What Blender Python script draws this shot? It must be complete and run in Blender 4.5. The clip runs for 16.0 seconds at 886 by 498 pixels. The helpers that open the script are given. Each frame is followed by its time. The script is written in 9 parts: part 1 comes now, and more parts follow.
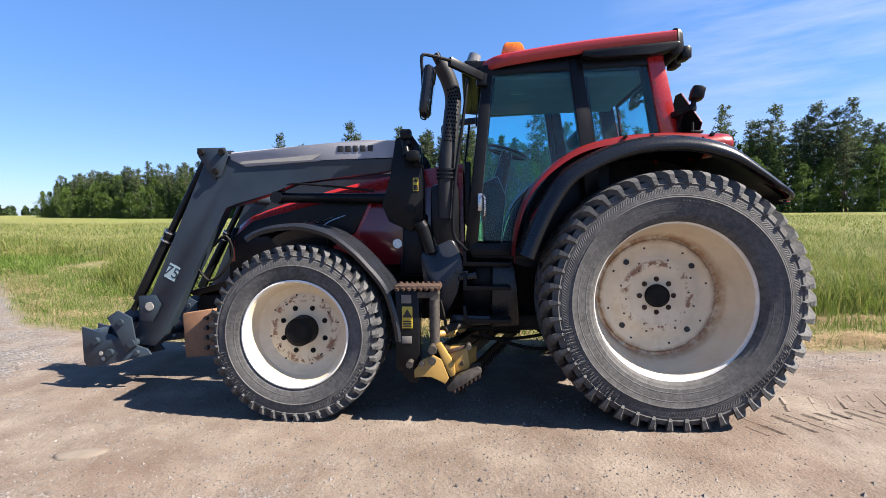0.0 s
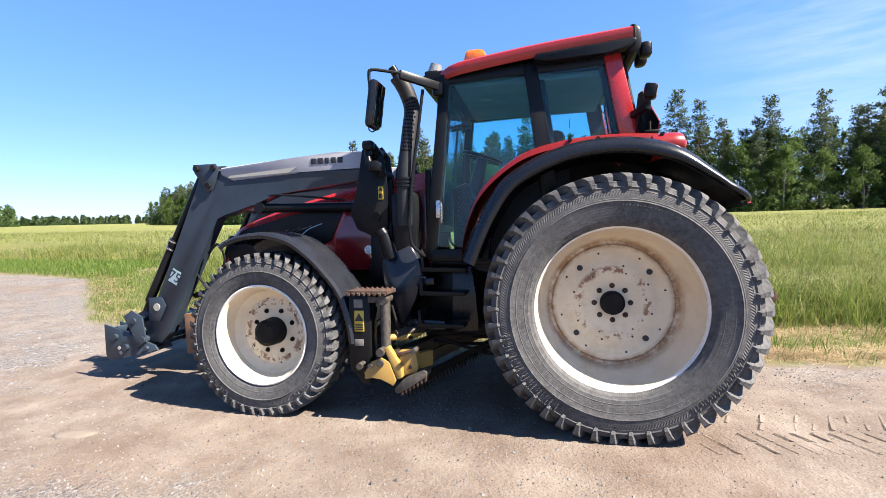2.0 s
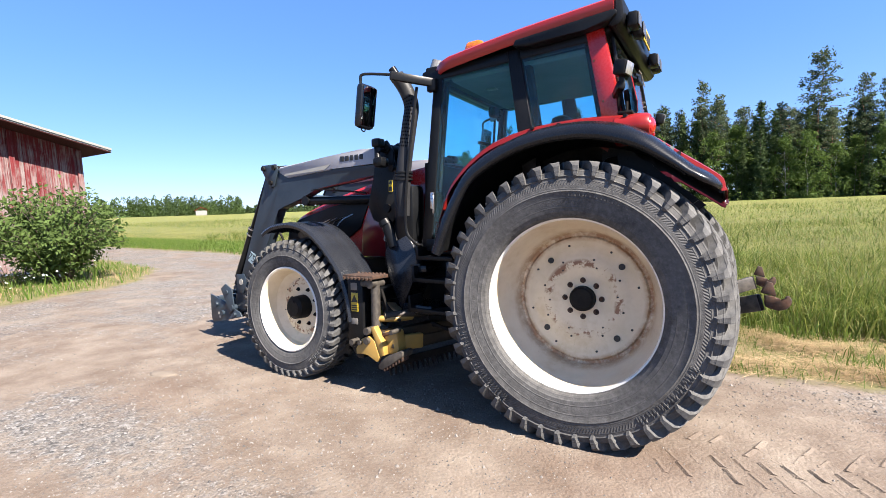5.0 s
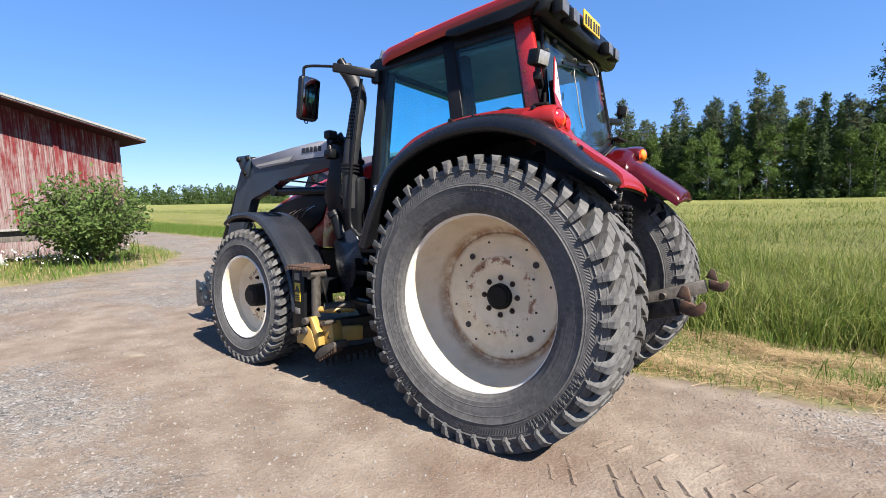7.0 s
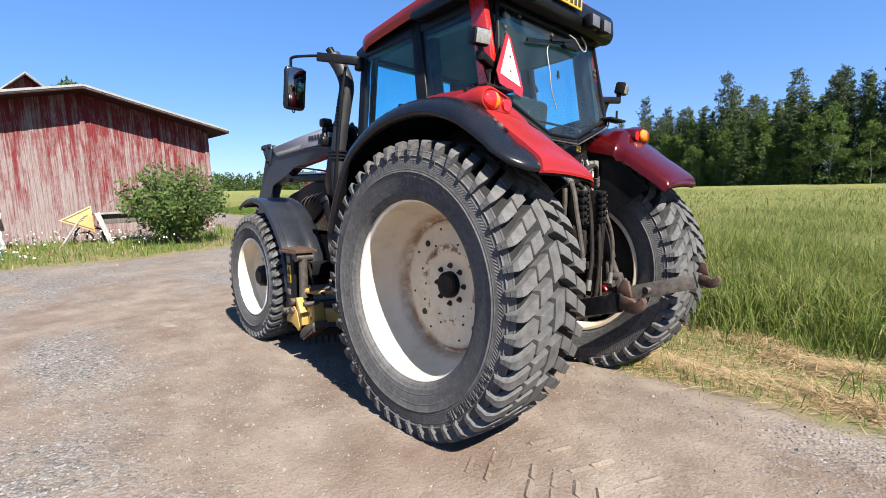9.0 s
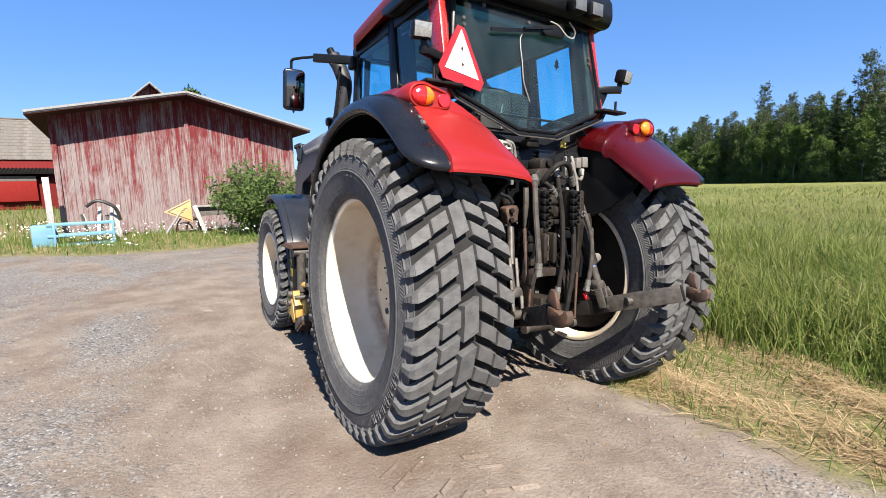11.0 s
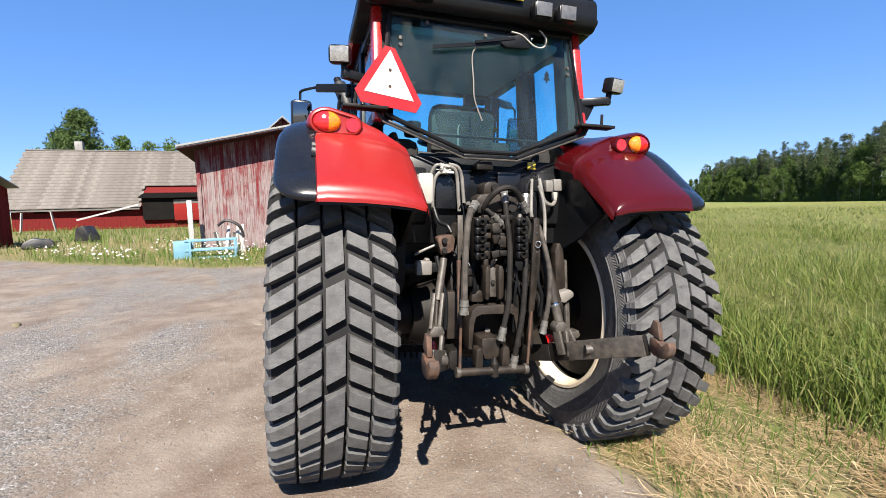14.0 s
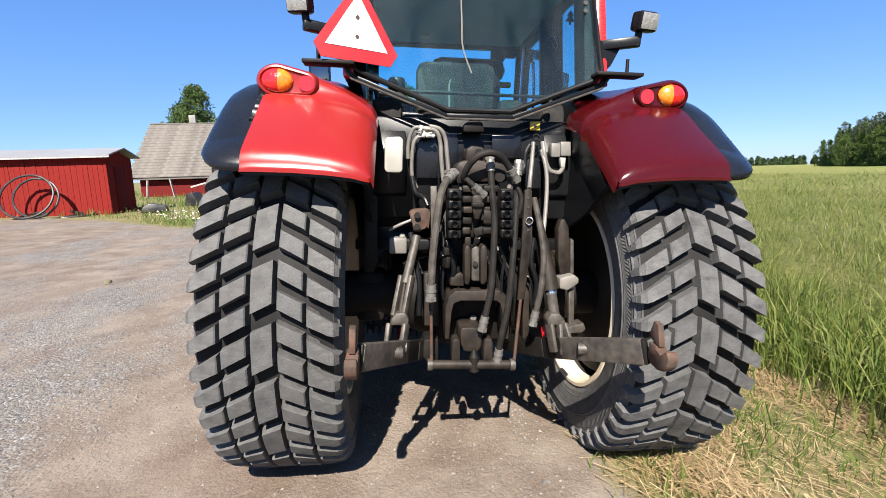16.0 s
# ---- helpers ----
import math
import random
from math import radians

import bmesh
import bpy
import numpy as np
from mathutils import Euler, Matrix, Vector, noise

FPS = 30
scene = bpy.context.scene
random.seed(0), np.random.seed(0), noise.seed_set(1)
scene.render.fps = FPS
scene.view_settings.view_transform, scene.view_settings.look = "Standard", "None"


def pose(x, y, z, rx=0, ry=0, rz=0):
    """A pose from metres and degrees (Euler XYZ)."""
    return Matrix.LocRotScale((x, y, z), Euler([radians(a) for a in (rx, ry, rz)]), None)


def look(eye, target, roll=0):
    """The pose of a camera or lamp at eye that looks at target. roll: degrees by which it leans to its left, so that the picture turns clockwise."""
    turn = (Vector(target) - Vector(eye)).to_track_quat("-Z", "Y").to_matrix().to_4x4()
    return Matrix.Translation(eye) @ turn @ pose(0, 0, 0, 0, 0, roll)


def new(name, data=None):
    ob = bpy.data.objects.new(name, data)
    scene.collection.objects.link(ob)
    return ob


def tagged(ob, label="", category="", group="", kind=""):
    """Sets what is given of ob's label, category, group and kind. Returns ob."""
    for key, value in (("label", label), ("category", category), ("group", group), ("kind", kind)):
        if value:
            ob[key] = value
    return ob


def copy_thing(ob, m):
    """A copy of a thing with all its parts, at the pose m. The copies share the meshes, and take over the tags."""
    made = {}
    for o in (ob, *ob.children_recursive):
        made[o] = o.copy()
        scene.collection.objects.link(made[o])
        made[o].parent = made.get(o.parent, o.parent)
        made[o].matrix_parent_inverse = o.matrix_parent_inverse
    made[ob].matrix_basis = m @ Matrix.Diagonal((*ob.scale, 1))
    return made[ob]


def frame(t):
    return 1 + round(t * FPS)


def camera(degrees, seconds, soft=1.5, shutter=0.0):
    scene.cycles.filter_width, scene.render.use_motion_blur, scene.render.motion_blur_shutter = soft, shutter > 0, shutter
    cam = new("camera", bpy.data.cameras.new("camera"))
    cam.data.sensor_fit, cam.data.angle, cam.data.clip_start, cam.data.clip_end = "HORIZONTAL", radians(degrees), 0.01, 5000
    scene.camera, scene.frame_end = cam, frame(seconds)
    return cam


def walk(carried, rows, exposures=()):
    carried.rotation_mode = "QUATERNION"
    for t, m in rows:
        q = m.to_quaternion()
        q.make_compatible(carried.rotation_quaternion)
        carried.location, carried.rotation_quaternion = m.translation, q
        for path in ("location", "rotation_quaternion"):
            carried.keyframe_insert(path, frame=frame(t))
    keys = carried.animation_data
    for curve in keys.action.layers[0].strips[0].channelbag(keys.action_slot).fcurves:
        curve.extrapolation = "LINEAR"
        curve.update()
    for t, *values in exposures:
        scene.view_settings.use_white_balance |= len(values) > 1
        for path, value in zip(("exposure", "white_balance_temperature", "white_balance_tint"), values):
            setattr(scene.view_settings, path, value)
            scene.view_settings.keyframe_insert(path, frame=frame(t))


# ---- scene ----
cam = camera(87.3, 16.0, soft=0.6)
METRES, EYE, TILT, LEAN, TURN = 6.579, 1.5, 0.0, 0.0, 0.0
ROWS = [
    (0.0, 0.0, 0.0, 0.0, -0.07, -4.76, 0.88),
    (0.5, 0.0287, 0.0018, -0.001, 1.02, -4.85, 1.89),
    (1.0, 0.0632, 0.0034, 0.0013, 5.18, -4.7, 2.31),
    (1.5, 0.0928, 0.0016, 0.0035, 6.53, -3.94, 3.02),
    (2.0, 0.1346, -0.0033, 0.0025, 8.6, -4.28, 1.95),
    (2.5, 0.1653, 0.0024, 0.001, 8.59, -4.83, 1.82),
    (3.0, 0.1995, 0.015, 0.0009, 13.99, -5.07, 2.39),
    (3.5, 0.2295, 0.0218, 0.0041, 15.63, -5.07, 2.38),
    (4.0, 0.2658, 0.0224, 0.0022, 20.14, -4.83, 2.73),
    (6.5, 0.4169, 0.0852, -0.0004, 32.22, -6.16, 1.85),
    (7.0, 0.4395, 0.1043, -0.0027, 33.16, -5.97, 1.63),
    (7.5, 0.4617, 0.1243, -0.0018, 36.55, -6.87, 1.01),
    (8.0, 0.4847, 0.1422, -0.0016, 38.73, -7.11, 2.49),
    (8.5, 0.5151, 0.164, -0.0043, 42.91, -6.89, 2.65),
    (9.0, 0.5395, 0.1877, -0.0056, 43.46, -7.47, 1.77),
    (9.5, 0.5596, 0.2135, -0.0069, 45.94, -7.47, 1.9),
    (12.0, 0.6387, 0.3399, -0.0029, 59.72, -5.54, 2.48),
    (12.5, 0.6482, 0.3632, 0.0013, 62.67, -2.64, 3.4),
    (13.0, 0.6642, 0.3969, 0.0007, 68.11, -2.92, 2.59),
    (13.5, 0.6695, 0.4216, -0.0013, 67.25, -4.54, 1.72),
    (14.0, 0.6647, 0.4539, -0.0038, 69.48, -4.93, 1.83),
    (14.5, 0.6601, 0.4807, -0.0026, 71.54, -6.22, 2.46),
    (15.0, 0.6556, 0.5083, -0.0041, 73.55, -5.88, 3.14),
    (15.5, 0.6495, 0.5342, -0.0032, 77.38, -7.08, 2.51),
    (16.0, 0.6395, 0.5517, -0.0045, 80.34, -8.62, 2.0),
]
walk(cam, [(t, pose(0, 0, EYE, TILT, LEAN, TURN) @ pose(METRES * x, METRES * y, METRES * z, 90 + pitch, roll, yaw)) for t, x, y, z, yaw, pitch, roll in ROWS],
     [(0.0, 1.84, 6700, 13), (1.0, 1.95, 6700, 13), (1.5, 2.06, 6700, 13), (2.2, 2.18, 6700, 13), (4.0, 2.18, 6700, 13), (5.2, 2.03, 6700, 13), (6.5, 1.82, 6620, 12), (8.0, 1.77, 6550, 11), (12.0, 1.72, 6550, 11), (16.0, 1.72, 6550, 11)])

# ---------------------------------------------------------------- light
SUN_FROM = Vector((0.69, -0.17, 0.72)).normalized()
world = bpy.data.worlds.new("sky")
scene.world = world
world.use_nodes = True
wn, wl = world.node_tree.nodes, world.node_tree.links
sky = wn.new("ShaderNodeTexSky")
sky.sky_type, sky.sun_disc = "NISHITA", False
sky.sun_elevation = math.asin(SUN_FROM.z)
sky.sun_rotation = math.atan2(SUN_FROM.x, SUN_FROM.y)
sky.air_density, sky.dust_density, sky.ozone_density = 0.8, 0.35, 2.2
tone = wn.new("ShaderNodeMix")
tone.data_type, tone.blend_type = "RGBA", "MULTIPLY"
tone.inputs[0].default_value = 1.0
lift = wn.new("ShaderNodeMix")
lift.data_type = "RGBA"
lift.inputs[6].default_value, lift.inputs[7].default_value = (0.9, 0.95, 1.2, 1), (0.74, 0.985, 1.31, 1)
dirn, up_, rise = wn.new("ShaderNodeTexCoord"), wn.new("ShaderNodeSeparateXYZ"), wn.new("ShaderNodeMapRange")
rise.inputs["From Min"].default_value, rise.inputs["From Max"].default_value = 0.0, 0.28
wl.new(dirn.outputs["Generated"], up_.inputs[0]), wl.new(up_.outputs[2], rise.inputs["Value"])
wl.new(rise.outputs[0], lift.inputs[0]), wl.new(lift.outputs[2], tone.inputs[7])
wl.new(sky.outputs[0], tone.inputs[6])
# a wisp of high cloud low over the forest
tc0 = wn.new("ShaderNodeTexCoord")
mp = wn.new("ShaderNodeMapping")
mp.inputs["Scale"].default_value = (2.2, 2.2, 16.0)
mp.inputs["Rotation"].default_value = (0, radians(9), 0)
wl.new(tc0.outputs["Generated"], mp.inputs[0])
wz = wn.new("ShaderNodeTexNoise")
wz.inputs["Scale"].default_value, wz.inputs["Detail"].default_value, wz.inputs["Roughness"].default_value = 1.6, 7, 0.62
wl.new(mp.outputs[0], wz.inputs["Vector"])
dt = wn.new("ShaderNodeVectorMath")
dt.operation = "DOT_PRODUCT"
dt.inputs[1].default_value = Vector((math.sin(radians(41)), math.cos(radians(41)), 0.27)).normalized()
wl.new(tc0.outputs["Generated"], dt.inputs[0])
near = wn.new("ShaderNodeMapRange")
near.inputs["From Min"].default_value, near.inputs["From Max"].default_value = 0.925, 0.9985
wl.new(dt.outputs["Value"], near.inputs["Value"])
wisp = wn.new("ShaderNodeMapRange")
wisp.inputs["From Min"].default_value, wisp.inputs["From Max"].default_value, wisp.inputs["To Max"].default_value = 0.36, 0.72, 0.42
wl.new(wz.outputs["Fac"], wisp.inputs["Value"])
both_ = wn.new("ShaderNodeMath")
both_.operation = "MULTIPLY"
wl.new(near.outputs[0], both_.inputs[0]), wl.new(wisp.outputs[0], both_.inputs[1])
cloud = wn.new("ShaderNodeMix")
cloud.data_type = "RGBA"
cloud.inputs[7].default_value = (5.2, 5.6, 6.2, 1)
even = wn.new("ShaderNodeMix")
even.data_type = "RGBA"
even.inputs[0].default_value, even.inputs[7].default_value = 0.36, (0.85, 2.5, 6.0, 1)
wl.new(tone.outputs[2], even.inputs[6])
wl.new(both_.outputs[0], cloud.inputs[0]), wl.new(even.outputs[2], cloud.inputs[6])
wl.new(cloud.outputs[2], wn["Background"].inputs[0])
wn["Background"].inputs[1].default_value = 0.05
sun = new("sun", bpy.data.lights.new("sun", "SUN"))
sun.data.energy, sun.data.angle, sun.data.color = 5.0, radians(0.55), (1.0, 0.94, 0.85)
sun.matrix_world = look(SUN_FROM * 50, (0, 0, 0))


# ---------------------------------------------------------------- materials
class Mat:
    """A node material with a Principled shader and short ways to add nodes."""

    def __init__(self, name):
        self.m = bpy.data.materials.new(name)
        self.m.use_nodes = True
        self.n, self.l = self.m.node_tree.nodes, self.m.node_tree.links
        self.b = self.n["Principled BSDF"]
        self.out = self.n["Material Output"]

    def node(self, kind, _out=0, **ins):
        nd = self.n.new("ShaderNode" + kind)
        for k, v in ins.items():
            self.put(nd.inputs[k.replace("_", " ")], v)
        return nd

    def put(self, sock, v):
        if isinstance(v, bpy.types.NodeSocket):
            self.l.new(v, sock)
        elif isinstance(v, (tuple, list)) and len(v) == 3 and sock.type == "RGBA":
            sock.default_value = (*v, 1)
        else:
            sock.default_value = v

    def coord(self, where="Object"):
        if where == "World":
            return self.n.new("ShaderNodeNewGeometry").outputs["Position"]
        return self.n.new("ShaderNodeTexCoord").outputs[where]

    def stretch(self, vec, s):
        nd = self.n.new("ShaderNodeMapping")
        self.l.new(vec, nd.inputs[0])
        nd.inputs["Scale"].default_value = s
        return nd.outputs[0]

    def noise(self, vec, scale, detail=4, rough=0.55, dist=0.0):
        nd = self.node("TexNoise", Vector=vec, Scale=scale, Detail=detail, Roughness=rough, Distortion=dist)
        return nd.outputs["Fac"]

    def ramp(self, fac, stops):
        nd = self.n.new("ShaderNodeValToRGB")
        el = nd.color_ramp.elements
        while len(el) < len(stops):
            el.new(0.5)
        for e, (p, c) in zip(el, stops):
            e.position, e.color = p, (*c, 1) if len(c) == 3 else c
        self.l.new(fac, nd.inputs[0])
        return nd.outputs[0]

    def grade(self, fac, a, b, lo=0.0, hi=1.0):
        nd = self.n.new("ShaderNodeMapRange")
        nd.clamp = True
        for k, v in zip(("Value", "From Min", "From Max", "To Min", "To Max"), (fac, a, b, lo, hi)):
            self.put(nd.inputs[k], v)
        return nd.outputs[0]

    def math(self, op, a, b=0.0):
        nd = self.n.new("ShaderNodeMath")
        nd.operation = op
        self.put(nd.inputs[0], a), self.put(nd.inputs[1], b)
        return nd.outputs[0]

    def math3(self, op, a, b):
        nd = self.n.new("ShaderNodeVectorMath")
        nd.operation = op
        self.put(nd.inputs[0], a), self.put(nd.inputs[1], b)
        return nd.outputs[0]

    def mix(self, fac, a, b, mode="MIX"):
        nd = self.n.new("ShaderNodeMix")
        nd.data_type, nd.blend_type = "RGBA", mode
        self.put(nd.inputs[0], fac), self.put(nd.inputs[6], a), self.put(nd.inputs[7], b)
        return nd.outputs[2]

    def bump(self, h, strength=0.3, dist=0.01, normal=None):
        nd = self.node("Bump", Strength=strength, Distance=dist, Height=h)
        if normal:
            self.l.new(normal, nd.inputs["Normal"])
        self.l.new(nd.outputs[0], self.b.inputs["Normal"])
        return nd.outputs[0]

    def set(self, **kw):
        for k, v in kw.items():
            self.put(self.b.inputs[k.replace("_", " ")], v)
        return self


def coated(name, col, col2, scale=6.0, rough=0.35, grit=0.25, metal=0.0, coat=0.0, dirt=(0.2, 0.17, 0.14), dirty=0.25, bump=0.05, spec=0.5):
    """Painted or moulded surface: two tones at a wide scale, fine grit, and a film of road dust in patches."""
    m = Mat(name)
    p = m.coord()
    wide, fine = m.noise(p, scale, 5), m.noise(p, scale * 22, 3)
    c = m.ramp(wide, [(0.3, col), (0.7, col2)])
    d = m.math("MULTIPLY", m.grade(m.noise(p, scale * 0.6, 8, 0.7), 0.45, 0.75), m.grade(fine, 0.3, 0.7, 0.5, 1.0))
    c = m.mix(m.math("MULTIPLY", d, dirty), c, dirt)
    m.set(Base_Color=c, Roughness=m.grade(fine, 0.2, 0.8, max(0.05, rough - grit * 0.5), min(1, rough + grit * 0.5)), Metallic=metal, Specular_IOR_Level=spec, Coat_Weight=coat, Coat_Roughness=0.1)
    m.bump(fine, bump, 0.002)
    return m.m


RED = coated("red_paint", (0.36, 0.015, 0.0115), (0.31, 0.0105, 0.009), 3, 0.28, 0.15, coat=0.4, dirty=0.08)
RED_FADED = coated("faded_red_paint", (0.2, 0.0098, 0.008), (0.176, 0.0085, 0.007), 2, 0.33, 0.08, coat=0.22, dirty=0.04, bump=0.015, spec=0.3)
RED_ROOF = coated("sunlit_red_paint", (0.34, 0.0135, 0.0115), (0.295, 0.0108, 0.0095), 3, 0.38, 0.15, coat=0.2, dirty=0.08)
# same fender paint for the right side, its shaded look put into the colour
RED_SHADED = coated("shaded_red_paint", (0.041, 0.0016, 0.0025), (0.033, 0.0012, 0.0019), 2, 0.22, 0.08, coat=0.14, dirty=0.02, bump=0.015, spec=0.25)
RED_DARK = coated("dark_red_paint", (0.1596, 0.00608, 0.00912), (0.1216, 0.00456, 0.0076), 4, 0.22, 0.15, coat=0.6, dirty=0.1)
BLACK = coated("black_plastic", (0.0044, 0.0048, 0.0055), (0.0074, 0.008, 0.009), 5, 0.33, 0.2, dirty=0.03, spec=0.16)
FLARE = coated("satin_black_plastic", (0.0044, 0.005, 0.0066), (0.0068, 0.0075, 0.0096), 5, 0.26, 0.1, dirty=0.03, spec=0.36)
WORNBLACK = coated("weathered_black_plastic", (0.0092, 0.0105, 0.0138), (0.0148, 0.0165, 0.0206), 6, 0.28, 0.12, dirty=0.03, spec=0.4)
IRON = coated("greasy_black_iron", (0.00312, 0.0028, 0.00249), (0.00872, 0.00717, 0.00592), 9, 0.6, 0.3, 0.0, dirty=0.3, dirt=(0.0312, 0.0249, 0.0193), bump=0.25, spec=0.18)
STEEL = coated("dusty_bare_steel", (0.0199, 0.0174, 0.015), (0.0748, 0.0648, 0.0538), 28, 0.55, 0.3, 0.2, dirty=0.5, dirt=(0.0798, 0.0673, 0.0523), bump=0.2)
RUST = coated("rusty_steel", (0.076, 0.03268, 0.01672), (0.0228, 0.01596, 0.01216), 26, 0.8, 0.2, 0.2, dirty=0.3, bump=0.3)
BOOM = coated("blue_grey_paint", (0.0172, 0.0265, 0.0375), (0.0245, 0.0355, 0.048), 4, 0.4, 0.2, coat=0.05, dirty=0.04, spec=0.3)
BOOMGREY = coated("silver_grey_paint", (0.235, 0.235, 0.255), (0.285, 0.285, 0.305), 4, 0.4, 0.2, dirty=0.1)
YELLOW = coated("yellow_paint", (0.3268, 0.2014, 0.04712), (0.266, 0.1596, 0.038), 7, 0.45, 0.2, dirty=0.55, dirt=(0.08512, 0.0532, 0.03192), bump=0.15)
# dirty copy of the yellow, also darkened for the shade under the belly
YELLOW_SHADED = coated("grimy_shaded_yellow", (0.0312, 0.0187, 0.00748), (0.0125, 0.00935, 0.00623), 7, 0.6, 0.2, dirty=0.7, dirt=(0.0187, 0.0137, 0.00997), bump=0.2)
# grime plus the shade of hidden places, both in one dark colour
GRIME_SHADED = coated("grimy_shaded_steel", (0.0125, 0.0112, 0.00997), (0.028, 0.0249, 0.0212), 5, 0.7, 0.2, dirty=0.4, dirt=(0.0623, 0.053, 0.0424), bump=0.2, spec=0.2)
BROWNSTEEL = coated("oily_brown_steel", (0.006, 0.0048, 0.004), (0.026, 0.02, 0.0156), 13, 0.55, 0.3, 0.1, dirty=0.5, dirt=(0.05, 0.038, 0.029), bump=0.35, spec=0.22)
PALEYELLOW = coated("faded_yellow_sheet", (0.42, 0.24, 0.088), (0.35, 0.195, 0.068), 5, 0.5, 0.2, dirty=0.35)
CABLE = coated("grimy_pale_cable", (0.144, 0.135, 0.12), (0.096, 0.09, 0.081), 15, 0.5, 0.2, dirty=0.5)
WOOD = coated("brown_wooden_board", (0.228, 0.114, 0.057), (0.152, 0.076, 0.038), 6, 0.7, 0.2, dirty=0.4, bump=0.3)
HOSE = coated("dusty_rubber_hose", (0.0048, 0.0046, 0.0042), (0.0138, 0.0121, 0.0108), 20, 0.7, 0.2, dirty=0.3, dirt=(0.04, 0.034, 0.028), spec=0.16)
HOSEPALE = coated("pale_dusty_hose", (0.02, 0.0175, 0.015), (0.06, 0.0525, 0.045), 26, 0.7, 0.2, dirty=0.5, dirt=(0.016, 0.0132, 0.011), spec=0.2)
WHITE = coated("white_plastic", (0.3, 0.29, 0.255), (0.25, 0.24, 0.21), 8, 0.4, 0.2, dirty=0.3)
CHROME = coated("bright_steel", (0.4, 0.4, 0.4), (0.48, 0.48, 0.48), 10, 0.25, 0.2, 0.9, dirty=0.2)
FITTING = coated("dull_zinc_fitting", (0.125, 0.12, 0.108), (0.182, 0.174, 0.16), 30, 0.45, 0.2, 0.5, dirty=0.5, dirt=(0.0399, 0.0342, 0.0285))
INSIDE = coated("grey_cab_lining", (0.0078, 0.0082, 0.0086), (0.0135, 0.0142, 0.0146), 6, 0.8, 0.1, spec=0.15)
DUSTYGREY = coated("dusty_grey_plastic", (0.02, 0.022, 0.0213), (0.034, 0.0362, 0.0355), 8, 0.8, 0.1, spec=0.2)
LENS_DIM = coated("dull_lamp_glass", (0.05, 0.052, 0.055), (0.09, 0.092, 0.095), 20, 0.2, 0.1, spec=0.5)
HEADLINING = coated("pale_head_lining", (0.225, 0.23, 0.245), (0.275, 0.28, 0.298), 6, 0.9, 0.1, spec=0.15)
STACK = coated("sooty_exhaust_steel", (0.011, 0.0115, 0.0128), (0.018, 0.0186, 0.02), 7, 0.5, 0.2, dirty=0.05, spec=0.28)
HOLE = coated("dark_hole", (0.0008, 0.0008, 0.0008), (0.001, 0.001, 0.001), 7, 0.9, 0.05, dirty=0.0, spec=0.02)
SIGNWHITE = coated("white_reflective_sheet", (0.697, 0.697, 0.68), (0.629, 0.629, 0.612), 8, 0.35, 0.1, dirty=0.2)
SIGNRED = coated("red_reflective_sheet", (0.3, 0.012, 0.013), (0.26, 0.011, 0.012), 8, 0.3, 0.1, dirty=0.1)
SIGNYELLOW = coated("yellow_label_print", (0.4256, 0.3086, 0.02128), (0.383, 0.266, 0.02128), 8, 0.4, 0.1)
INK = coated("black_print", (0.00654, 0.00654, 0.00654), (0.00872, 0.00872, 0.00872), 8, 0.5, 0.1)
PLASTICBLUE = coated("faded_blue_paint", (0.06384, 0.1756, 0.2394), (0.09576, 0.2128, 0.266), 4, 0.6, 0.2, dirty=0.4)
LABELBLUE = coated("pale_blue_label", (0.26, 0.36, 0.38), (0.22, 0.31, 0.34), 8, 0.4, 0.1)
TARP = coated("dark_scrap_plastic", (0.00654, 0.00654, 0.00742), (0.0131, 0.0131, 0.0131), 3, 0.45, 0.2, dirty=0.3)


